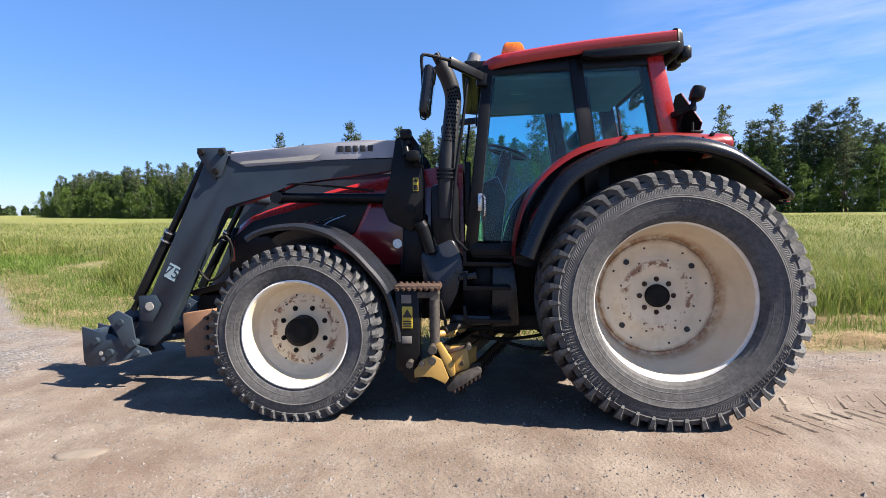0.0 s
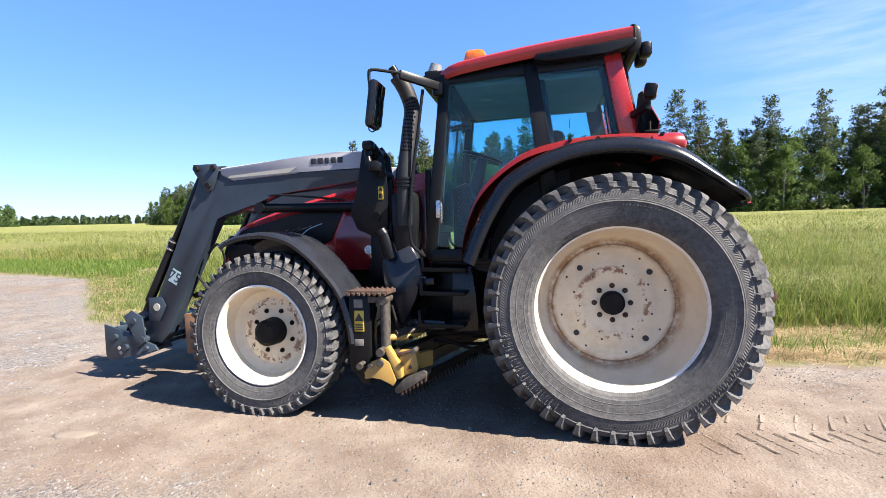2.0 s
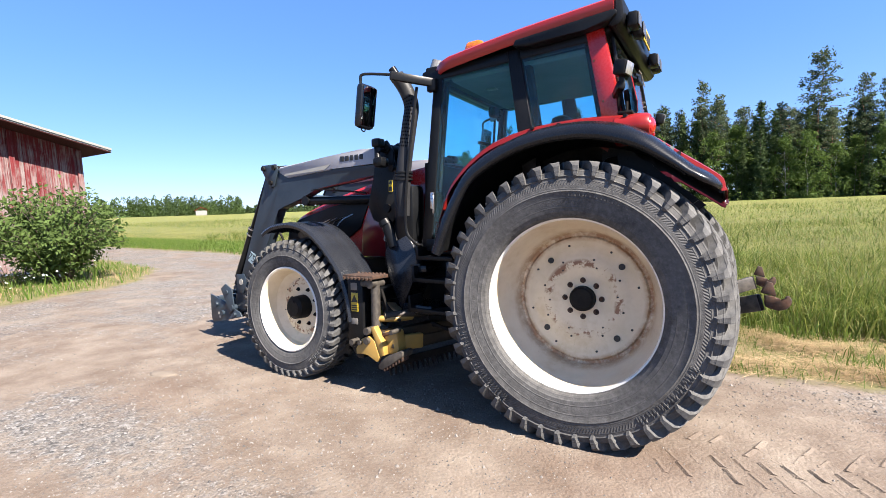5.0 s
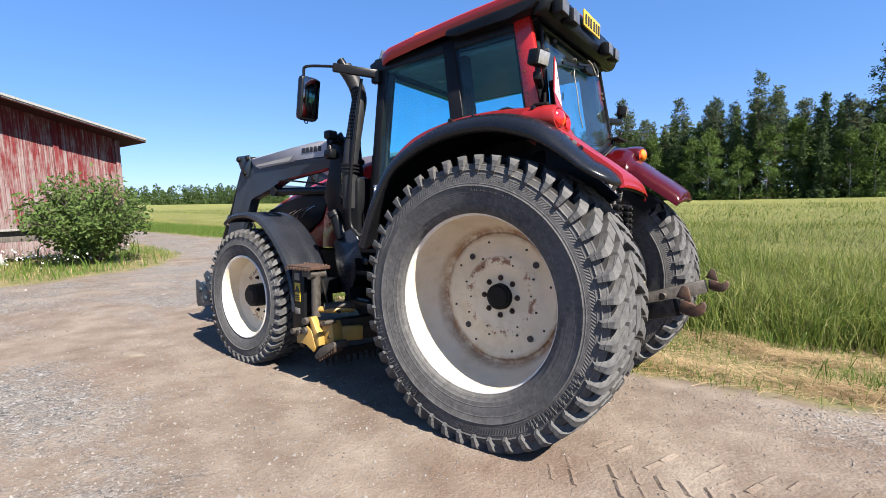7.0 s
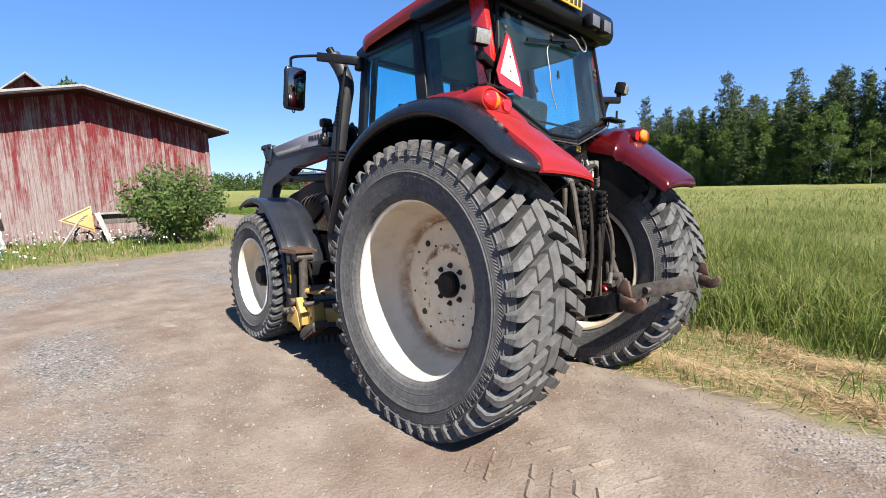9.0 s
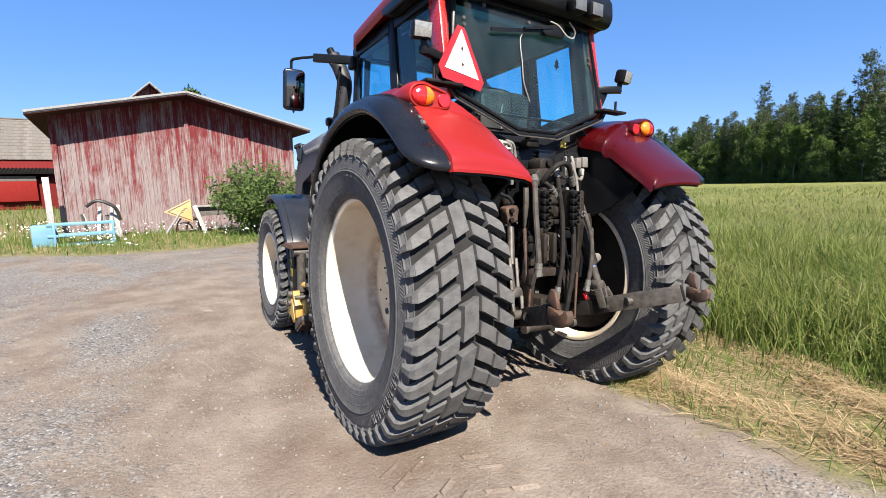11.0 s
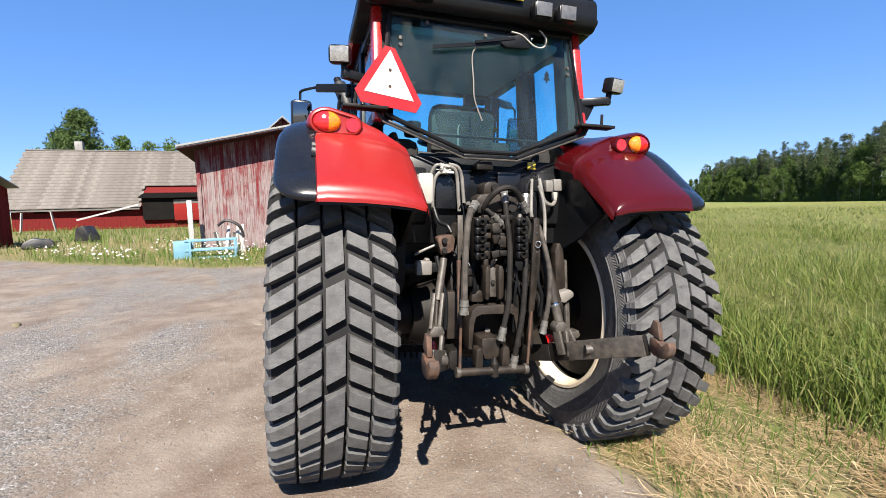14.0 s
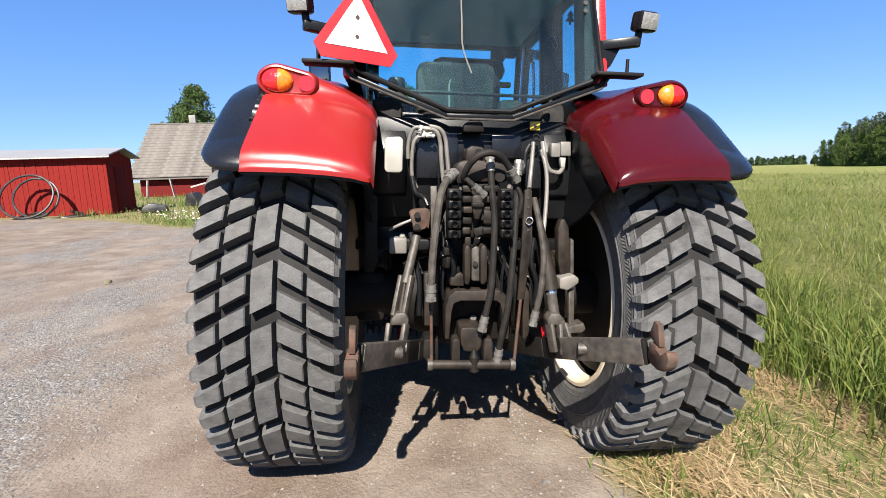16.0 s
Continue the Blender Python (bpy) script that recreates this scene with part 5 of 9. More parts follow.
# coils of black water pipe before the store
for k, (r, ang, z) in enumerate(((1.0, 62, 1.0), (0.86, 70, 0.86), (1.05, 8, 0.28), (0.95, 6, 0.2), (1.1, 4, 0.12))):
    bm = BM()
    q = Euler((radians(90), 0, radians(90))).to_matrix()
    pts = []
    for i in range(33):
        a = 2 * math.pi * i / 32
        v = Vector((0, r * math.cos(a), r * math.sin(a) * math.sin(radians(ang))))
        v.x = -r * math.sin(a) * math.cos(radians(ang)) * 0.8
        pts.append(Vector((-18.0 - 0.15 * k, -10.3 + 0.25 * k, 0.45 + z * math.sin(radians(ang)))) + v)
    tube(bm, pts, 0.045, 8, 0)
    tagged(part("pipe_coil", bm, TARP), "coil of plastic water pipe on the grass", "pipe coil", "pipe coils")

# scrap and small things by the shed
bm = BM()
prism(bm, [(-0.82, 0), (0.0, 0.4), (0.0, -0.4)], -0.012, 0.0, "u", 0.003)
sign = part("warning_sign", bm, PALEYELLOW, None, "")
sign.matrix_world = pose(-13.62, 4.1, 0.88, 0, -9, 4)
tagged(sign, "faded yellow triangular road sign leaning at the shed", "sign")
bm = BM()
prism(bm, [(-0.74, 0), (-0.03, 0.345), (-0.03, 0.31), (-0.66, 0), (-0.03, -0.31), (-0.03, -0.345)], 0.001, 0.004, "u")
for a, b in ((-0.26, 0.02), (-0.18, 0.08), (-0.3, -0.05)):
    box(bm, (0.002, a, b), (0.004, 0.13, 0.03), 0.0, (20, 0, 0))
part("sign_bars", bm, GREYWOOD, sign, "worn dark marks")
bm = BM()
cyl(bm, (-0.03, -0.35, -0.05), (0.35, -1.0, -0.9), 0.03, None, 8)
part("sign_post", bm, ROOFMETAL, sign)
bm = BM()
bar(bm, (-13.27, 4.15, 1.06), (-13.2, 4.46, -0.06), 0.06, 0.13, 0.006)
tagged(part("white_prop", bm, WHITEWOOD), "weathered white board leaning on a bench", "board")
bm = BM()
box(bm, (-13.6, 5.1, 1.02), (0.66, 1.95, 0.05), 0.008)
bench = part("work_bench", bm, PALEWOOD, None)
tagged(bench, "rough pale timber bench with a dark box below, beside the bush", "bench")
bm = BM()
box(bm, (-13.66, 5.1, 0.85), (0.5, 1.7, 0.29), 0.01)
part("bench_box", bm, GREYWOOD, bench, "dark box under the bench top")
for y in (4.3, 5.9):
    bm = BM()
    box(bm, (-13.62, y, 0.48), (0.08, 0.08, 1.02), 0.005)
    part("leg", bm, GREYWOOD, bench)
# rusty hoops of scrap behind the sign
for k, (y, z, r, tilt) in enumerate(((4.0, 0.36, 0.34, 10), (4.22, 0.3, 0.28, -16), (3.85, 0.28, 0.24, 30))):
    bm = BM()
    tube(bm, [(-13.95 + 0.2 * k * math.cos(radians(tilt)) * 0.3 + r * math.sin(a) * math.sin(radians(tilt)), y + r * math.cos(a), z + r * math.sin(a) * math.cos(radians(tilt))) for a in (2 * math.pi * j / 24 for j in range(25))], 0.022, 6, 0)
    tagged(part("scrap_hoop", bm, RUST), "rusty steel hoop lying against the shed", "scrap", "scrap hoops")
r2 = random.Random(4)
for k in range(9):
    y = 1.3 + 0.1 * k
    bm = BM()
    bar(bm, (-13.75 + r2.uniform(-0.1, 0.1), y, 0.1), (-13.9, y + r2.uniform(-0.2, 0.2), r2.uniform(0.7, 1.25)), 0.1, 0.03)
    tagged(part("scrap_board", bm, WHITEWOOD if k % 3 else GREYWOOD), "loose pale board propped against the shed", "board", "scrap boards")
bm = BM()
tube(bm, [(-13.6, 1.3, 1.15), (-13.5, 1.6, 1.32), (-13.5, 2.0, 1.1), (-13.6, 2.1, 0.7)], 0.05, 6)
tagged(part("rubber_strip", bm, TARP), "dark rubber strip over the scrap boards", "scrap")
bm = BM()
box(bm, (-12.35, 0.35, 0.42), (0.5, 0.45, 0.62), 0.03)
for z in (0.72, 0.42, 0.16):
    box(bm, (-12.1, 1.2, z), (0.05, 1.5, 0.07), 0.01)
    box(bm, (-12.6, 1.2, z), (0.05, 1.5, 0.07), 0.01)
for y in (0.6, 1.9):
    for x in (-12.1, -12.6):
        box(bm, (x, y, 0.4), (0.06, 0.06, 0.7), 0.01)
tagged(part("blue_frame", bm, PLASTICBLUE), "faded blue metal frame standing in the grass", "frame")
bm = BM()
box(bm, (-13.9, 0.42, 1.25), (0.1, 0.16, 1.6), 0.01)
tagged(part("white_post", bm, WHITEWOOD), "white post at the shed's corner", "post")
bm = BM()
prism(bm, [(-0.5, 0), (-0.42, 0.25), (-0.1, 0.42), (0.5, 0.3), (0.62, 0.0)], -0.3, 0.3, "u", 0.05)
o = part("scrap_heap", bm, TARP)
o.matrix_world = pose(-19.3, -6.0, 0.4, 0, 0, 15)
tagged(o, "black plastic scrap lying in the grass", "scrap")
bm = BM()
prism(bm, [(-0.45, 0), (-0.3, 0.62), (0.05, 0.72), (0.42, 0.0)], -0.35, 0.35, "u", 0.03)
o = part("tilted_tub", bm, TARP)
o.matrix_world = pose(-22.5, -5.2, 0.5, 0, 0, -20)
tagged(o, "dark tilted plastic tub in the grass", "tub")

# oxeye daisies
n = 1000
x, y = sow(n * 8, -17, -9, -8, 7.5, lambda x, y: smooth(0.2, 1.0, past_shed(x, y)) * np.clip(patchy(x, y, 1.3) * 2.2 - 1.0, 0, 1))
x, y = x[:n], y[:n]
n = len(x)
z = height(x, y) + rng.uniform(0.12, 0.42, n)
a = np.linspace(0, 2 * np.pi, 7)[:-1]
r = rng.uniform(0.014, 0.026, n)
tx, ty = rng.uniform(-0.7, 0.9, n), rng.uniform(-0.5, 0.5, n)
ring = np.stack([x[:, None] + r[:, None] * np.cos(a), y[:, None] + r[:, None] * np.sin(a), z[:, None] - r[:, None] * (tx[:, None] * np.cos(a) + ty[:, None] * np.sin(a))], 2)
v = ring.reshape(-1, 3)
k = np.arange(n)[:, None] * 6
f = np.concatenate([k + [0, 1, 2], k + [0, 2, 3], k + [0, 3, 4], k + [0, 4, 5]])
stuff("daisies", [(v, f)], SIGNWHITE, "white daisies in the grass by the shed", "flowers")

# a farmhouse far across the field
house = new("farmhouse")
hx, hy = 312 * math.sin(radians(-55.2)), 312 * math.cos(radians(-55.2))
house.matrix_world = pose(hx, hy, float(height(hx, hy)), 0, 0, -35)
tagged(house, "distant white farmhouse with a red roof", "house")
bm = BM()
box(bm, (0, 0, 1.3), (8.5, 6, 3.0))
part("wall", bm, PALEWOOD, house, smooth=False)
bm = BM()
prism(bm, [(-3.6, 2.7), (0, 4.8), (3.6, 2.7), (3.6, 2.9), (0, 5.05), (-3.6, 2.9)], -4.8, 4.8, "u")
part("roof", bm, FRESHRED, house, "red roof", smooth=False)
for u in (-3, 0, 3):
    bm = BM()
    box(bm, (u, -3.02, 1.6), (1.0, 0.1, 1.1))
    part("window", bm, DARK, house)


# ---------------------------------------------------------------- the tractor: u to the rear, v to its right side, w up
tractor = new("tractor")
tractor.matrix_world = pose(1.614, 4.145, 0.0047, -3.0, 0, -3.75)
tagged(tractor, "red and black farm tractor with grey front loader on gravel", "tractor")


def wheel(name, sgn, at, R, half, rimr, lugs, front=False):
    """A wheel: cream steel rim, block-tread tyre with chevron lugs, hub and bolts."""
    k = R / 0.885
    bm = BM()
    if front:
        prof = [(rimr + 0.012, half - 0.035), (rimr + 0.014, half - 0.022), (rimr + 0.004, half - 0.018), (rimr - 0.006, half - 0.035), (rimr - 0.02, half - 0.05), (rimr - 0.03, half - 0.1), (rimr - 0.045, half - 0.17),
                (rimr - 0.075, half - 0.2), (rimr - 0.085, 0.0), (0.27, -0.012), (0.24, -0.006), (0.2, -0.01), (0.1, -0.01)]
    else:
        prof = [(rimr + 0.012, 0.195), (rimr + 0.015, 0.217), (rimr + 0.006, 0.224), (rimr - 0.012, 0.219), (rimr - 0.018, 0.2), (rimr - 0.022, 0.18), (rimr - 0.028, 0.12), (rimr - 0.042, 0.04), (rimr - 0.06, -0.015), (rimr - 0.085, -0.052),
                (0.452, -0.08), (0.437, -0.103), (0.42, -0.107), (0.408, -0.095), (0.39, -0.095), (0.36, -0.101), (0.315, -0.103), (0.29, -0.098), (0.265, -0.092), (0.225, -0.091), (0.2, -0.095), (0.17, -0.102), (0.07, -0.103)]
    k0 = 3 if front else 4
    lathe(bm, prof[k0:], sgn, 72)
    rim = part(name, bm, RIM, tractor, "cream steel wheel with rust marks and a dusty black block-tread tyre")
    rim.location = at
    bm = BM()
    lathe(bm, prof[:k0 + 1], sgn, 96)
    part("rim_flange", bm, RIMEDGE, rim, "bright worn edge of the rim")
    bm = BM()
    d = prof[-1][1] - 0.012
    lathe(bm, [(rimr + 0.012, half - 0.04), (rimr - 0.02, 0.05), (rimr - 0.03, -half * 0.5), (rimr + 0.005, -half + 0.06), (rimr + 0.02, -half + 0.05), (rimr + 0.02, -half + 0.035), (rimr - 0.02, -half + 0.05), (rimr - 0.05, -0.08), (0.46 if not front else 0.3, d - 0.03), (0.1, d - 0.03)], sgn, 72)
    # inner side coloured dark for its deep shade as well as its grime
    part("inner_barrel", bm, GRIME_SHADED, rim, "grimy inner side of the wheel, deep shade in its colour")
    bm = BM()
    lathe(bm, [(rimr + 0.01, -half + 0.034), (rimr + 0.006, -half + 0.024), (rimr - 0.012, -half + 0.023), (rimr - 0.022, -half + 0.03), (rimr - 0.03, -half + 0.06), (rimr - 0.04, -half + 0.1), (rimr - 0.046, -half + 0.12)], sgn, 72)
    part("inner_flange", bm, RIM, rim, "cream inner flange of the rim")
    disc = -0.008 if front else -0.097
    # holes through the disc read as dark recesses with a rim
    for r, n, a0, q in (((0.235, 4, 0.6, 0.014), (0.265, 8, 0.2, 0.007)) if front else ((0.33, 4, 0.72, 0.021), (0.36, 8, 0.25, 0.0075), (0.27, 8, 0.5, 0.007), (0.225, 6, 0.1, 0.006))):
        for i in range(n):
            a = a0 + 2 * math.pi * i / n
            c = (r * math.cos(a), sgn * (disc + (0.0105 if not front and r < 0.28 else 0.0015)), r * math.sin(a))
            bm = BM()
            cyl(bm, (c[0], sgn * (disc - 0.02), c[2]), c, q, q, 12)
            part("vent_hole", bm, INK, rim)
    bm = BM()
    if front:
        cyl(bm, (0, sgn * -0.03, 0), (0, sgn * 0.105, 0), 0.112, 0.104, 32)
        cyl(bm, (0, sgn * 0.105, 0), (0, sgn * 0.12, 0), 0.1, 0.086, 32)
        cyl(bm, (0, sgn * 0.12, 0), (0, sgn * 0.128, 0), 0.082, 0.076, 32)
        cyl(bm, (0.02, sgn * 0.124, 0.06), (0.02, sgn * 0.138, 0.06), 0.012, 0.012, 8)
    else:
        cyl(bm, (0, sgn * -0.105, 0), (0, sgn * -0.066, 0), 0.086, 0.082, 32)
        cyl(bm, (0, sgn * -0.066, 0), (0, sgn * -0.058, 0), 0.076, 0.066, 32)
    part("hub", bm, IRON, rim, "greasy black hub")
    for i in range(8):
        a = 2 * math.pi * (i + 0.5 * front) / 8
        r = 0.172 if front else 0.122
        bm = BM()
        q0 = disc if front else disc - 0.006
        cyl(bm, (r * math.cos(a), sgn * (q0 - 0.005), r * math.sin(a)), (r * math.cos(a), sgn * (q0 + 0.004), r * math.sin(a)), 0.02, 0.019, 14)
        cyl(bm, (r * math.cos(a), sgn * (q0 + 0.003), r * math.sin(a)), (r * math.cos(a), sgn * (q0 + 0.014), r * math.sin(a)), 0.015, 0.015, 6)
        cyl(bm, (r * math.cos(a), sgn * (q0 + 0.013), r * math.sin(a)), (r * math.cos(a), sgn * (q0 + 0.026), r * math.sin(a)), 0.009, 0.008, 8)
        part("wheel_bolt", bm, IRON if front else RUST, rim)
    # carcass
    bm = BM()
    s = R - rimr
    prof = [(rimr - 0.005, half - 0.055), (rimr + 0.012, half - 0.03), (rimr + 0.03, half - 0.022), (rimr + 0.034, half - 0.018), (rimr + 0.3 * s, half - 0.002), (rimr + 0.42 * s, half + 0.003), (rimr + 0.44 * s, half + 0.007), (rimr + 0.46 * s, half + 0.003),
            (rimr + 0.6 * s, half - 0.002), (rimr + 0.68 * s, half - 0.008), (rimr + 0.7 * s, half - 0.004), (rimr + 0.715 * s, half - 0.012), (R - 0.066 * k, half - 0.026), (R - 0.056 * k, half - 0.065), (R - 0.05 * k, half * 0.5), (R - 0.046 * k, 0.0)]
    lathe(bm, prof[:13], sgn, 96)
    lathe(bm, [(r, -o) for r, o in prof[12::-1]], sgn, 96)
    part("tyre", bm, RUBBER, rim, "dusty black rubber tyre with chevron blocks", 24)
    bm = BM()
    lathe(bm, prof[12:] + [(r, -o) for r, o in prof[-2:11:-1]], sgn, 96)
    part("tread_floor", bm, RUBBER_SHADED, rim, "black rubber between the blocks, groove shade in its colour", 24)
    # lugs: an outer and an inner block on each half, and a zigzag row of centre blocks
    step = 2 * math.pi / lugs
    slope = 0.55 / R
    rb, rt = R - 0.072 * k, R

    def block(sec, th, sd):
        """(side offset, radius, thickness) round a slanting block, at angle 0."""
        vs = []
        for sg in (-1, 1):
            for o, r, q in sec:
                a = -slope * o + sg * th * q * step
                vs.append((r * math.cos(a), sgn * sd * o, r * math.sin(a)))
        n = len(sec)
        return vs, [tuple(range(n)), tuple(range(2 * n - 1, n - 1, -1))] + [(i, n + i, n + (i + 1) % n, (i + 1) % n) for i in range(n)]

    shapes = {}
    for sd in (1, -1):
        o1, o2 = half * 0.57, half + 0.002
        shapes["outer", sd] = block([(o1 - 0.004, rb, 1.16), (o1 + 0.004, rt - 0.009, 0.98), (o1 + 0.009, rt - 0.005, 0.92), (o2 - 0.04, rt - 0.013 * k, 0.84), (o2 - 0.02, rt - 0.022 * k, 0.74), (o2 - 0.003, rt - 0.042 * k, 0.5), (o2 + 0.006, R - 0.1 * k, 0.32), (o2 - 0.012, R - 0.125 * k, 0.26), (o2 - 0.04, R - 0.1 * k, 1.0)], 0.303, sd)
        o1, o2 = half * 0.19, half * 0.545
        shapes["inner", sd] = block([(o1 - 0.004, rb, 1.16), (o1 + 0.003, rt - 0.005, 0.99), (o1 + 0.008, rt, 0.92), (o2 - 0.009, rt - 0.003, 0.92), (o2 - 0.004, rt - 0.008, 0.99), (o2 + 0.004, rb, 1.12)], 0.308, sd)
    o = half * 0.15
    ends = [(-0.55, -0.88), (0.02, -0.12), (0.84, 0.52)]
    vs = []
    for b0, b1 in ends:
        for c, b in ((-o, b0), (o, b1)):
            for q, r in ((1.1, rb), (0.92, rt - 0.002)):
                vs.append((r * math.cos(b * step), sgn * c * q, r * math.sin(b * step)))
    shapes["centre", 1] = (vs, [(1, 3, 7, 5), (5, 7, 11, 9), (0, 1, 5, 4), (4, 5, 9, 8), (2, 6, 7, 3), (6, 10, 11, 7), (0, 2, 3, 1), (8, 9, 11, 10)])
    spots = [(("outer", sd), i * step + sd * 0.25 * step) for i in range(lugs) for sd in (1, -1)] + [(("inner", sd), i * step + (sd * 0.25 + 0.07) * step) for i in range(lugs) for sd in (1, -1)] + [(("centre", 1), i * step) for i in range(0, lugs, 2)]
    if sgn < 0 and not front:
        meshes = {}
        for key, (vs, fs) in shapes.items():
            bm = BM()
            add(bm, vs, fs)
            ob = part("lug", bm, RUBBER, rim, angle=20)
            meshes[key] = ob.data
            bpy.data.objects.remove(ob)
        for key, a in spots:
            ob = new("lug", meshes[key])
            ob.parent = rim
            ob.rotation_euler = (0, -a, 0)
    else:
        bm = BM()
        for key, a in spots:
            vs, fs = shapes[key]
            e = Euler((0, -a, 0)).to_matrix()
            add(bm, [e @ Vector(v) for v in vs], fs)
        tagged(part("tread", bm, RUBBER, rim, angle=20), kind="stuff")
    # raised marks on the wall of the tyre: rows of plain bars, low and thin
    for a0, a1, r0, r1 in ((3.35, 4.15, 0.5, 0.68), (1.0, 1.55, 0.36, 0.46), (5.3, 5.9, 0.5, 0.64)):
        bm, a, i = BM(), a0, 0
        while a < a1:
            wd = (0.007, 0.013, 0.009, 0.016)[i % 4] * (0.885 / R)
            ra, rb2 = rimr + r0 * s, rimr + (r1 if i % 3 else 0.5 * (r0 + r1)) * s
            vs = [(r * math.cos(b), sgn * o, r * math.sin(b)) for r in (ra, rb2) for b in (a, a + wd) for o in (half - 0.012, half + 0.0035)]
            add(bm, vs, [(0, 1, 3, 2), (4, 6, 7, 5), (0, 4, 5, 1), (2, 3, 7, 6), (0, 2, 6, 4), (1, 5, 7, 3)])
            a += wd + (0.012, 0.02, 0.03)[i % 3]
            i += 1
        tagged(part("wall_marking", bm, RUBBER, rim, "raised plain marks on the tyre wall"), kind="stuff")
    return rim


for sgn in (-1, 1):
    wheel("rear_wheel", sgn, (0, -0.92 if sgn < 0 else 0.89, 0.805), 0.885, 0.285, 0.54, 46)
    wheel("front_wheel", sgn, (-2.62, sgn * 0.91, 0.57), 0.645, 0.21, 0.378, 44, True)

# ---- frame, engine and gearbox
bm = BM()
prism(bm, [(-3.35, 0.55), (-3.35, 0.95), (-1.7, 1.0), (-1.5, 1.15), (-0.4, 1.15), (-0.3, 1.3), (0.18, 1.3), (0.24, 1.0), (0.24, 0.58), (-0.3, 0.5), (-1.4, 0.52), (-2.3, 0.55)], -0.22, 0.22, bevel=0.02)
for k in range(7):
    box(bm, (-2.9 + 0.26 * k, 0, 0.62), (0.04, 0.5, 0.12), 0.01)
part("gearbox", bm, IRON, tractor, "greasy black engine and gearbox casting")
bm = BM()
cyl(bm, (0, -0.78, 0.805), (0, 0.75, 0.805), 0.13, None, 24)
for s in (-1, 1):
    cyl(bm, (0, s * 0.22, 0.805), (0, s * 0.42, 0.805), 0.24, 0.17, 24)
    box(bm, (0, s * 0.55, 0.805), (0.2, 0.16, 0.28), 0.03)
part("rear_axle", bm, IRON, tractor)
bm = BM()
box(bm, (-2.62, 0, 0.56), (0.2, 1.3, 0.16), 0.03)
cyl(bm, (-2.62, -0.9, 0.57), (-2.62, 0.9, 0.57), 0.09, None, 20)
for s in (-1, 1):
    box(bm, (-2.62, s * 0.68, 0.58), (0.16, 0.1, 0.36), 0.03)
cyl(bm, (-2.45, -0.6, 0.55), (-2.45, 0.6, 0.55), 0.03)
part("front_axle", bm, IRON, tractor)

# ---- hood
top = [(-3.47, 1.3), (-3.4, 1.42), (-3.2, 1.52), (-2.8, 1.64), (-2.3, 1.76), (-1.75, 1.86), (-1.42, 1.9)]
rows = []
for u, w in [(p.x, p.y) for p in spline([(a, b, 0) for a, b in top], 5)]:
    hw = 0.33 + 0.05 * smooth(-3.4, -1.5, u)
    hw = float(hw)
    lowz = 1.02
    rows.append([(u, -hw, lowz), (u, -hw - 0.015, w - 0.22), (u, -hw + 0.005, w - 0.1), (u, -hw + 0.06, w - 0.025), (u, -hw * 0.4, w), (u, 0, w + 0.008), (u, hw * 0.4, w), (u, hw - 0.06, w - 0.025), (u, hw - 0.005, w - 0.1), (u, hw + 0.015, w - 0.22), (u, hw, lowz)])
bm = BM()
sheet(bm, rows, 0.012)
hood = part("hood", bm, RED, tractor, "glossy red hood with dark vent panels", 40)
bm = BM()
prism(bm, [(-0.33, 0.72), (-0.34, 1.2), (-0.27, 1.36), (0.27, 1.36), (0.34, 1.2), (0.33, 0.72)], -3.5, -3.44, "u", 0.015)
for k in range(9):
    box(bm, (-3.505, 0, 0.78 + 0.055 * k), (0.015, 0.58, 0.02), 0.004)
part("grille", bm, BLACK, hood, "black slatted grille")
for s in (-1, 1):
    bm = BM()
    # dark side panel with cooling slashes
    prism(bm, [(-3.42, 1.0), (-3.42, 1.28), (-3.25, 1.41), (-2.75, 1.53), (-2.3, 1.61), (-2.2, 1.6), (-2.35, 1.3), (-2.7, 1.1), (-3.0, 1.0)], s * 0.345, s * 0.388, bevel=0.008)
    part("side_vent", bm, BLACK, hood, "black vent panel")
    for k in range(4):
        bm = BM()
        tube(bm, [(-2.98 + 0.11 * k, s * 0.392, 1.27 + 0.02 * k), (-2.9 + 0.11 * k, s * 0.396, 1.35 + 0.015 * k), (-2.76 + 0.11 * k, s * 0.393, 1.4 + 0.015 * k)], 0.006, 5, 4)
        part("vent_slash", bm, CHROME, hood)
    bm = BM()
    prism(bm, [(-2.33, 1.02), (-2.31, 1.3), (-2.17, 1.6), (-1.45, 1.72), (-1.45, 1.02)], s * 0.36, s * 0.395, bevel=0.01)
    part("side_panel", bm, RED_DARK, hood, "dark red lower side panel")
    bm = BM()
    cyl(bm, (-1.98, s * 0.39, 1.2), (-1.98, s * 0.42, 1.2), 0.045, 0.04, 20)
    part("round_cap", bm, CHROME, hood)

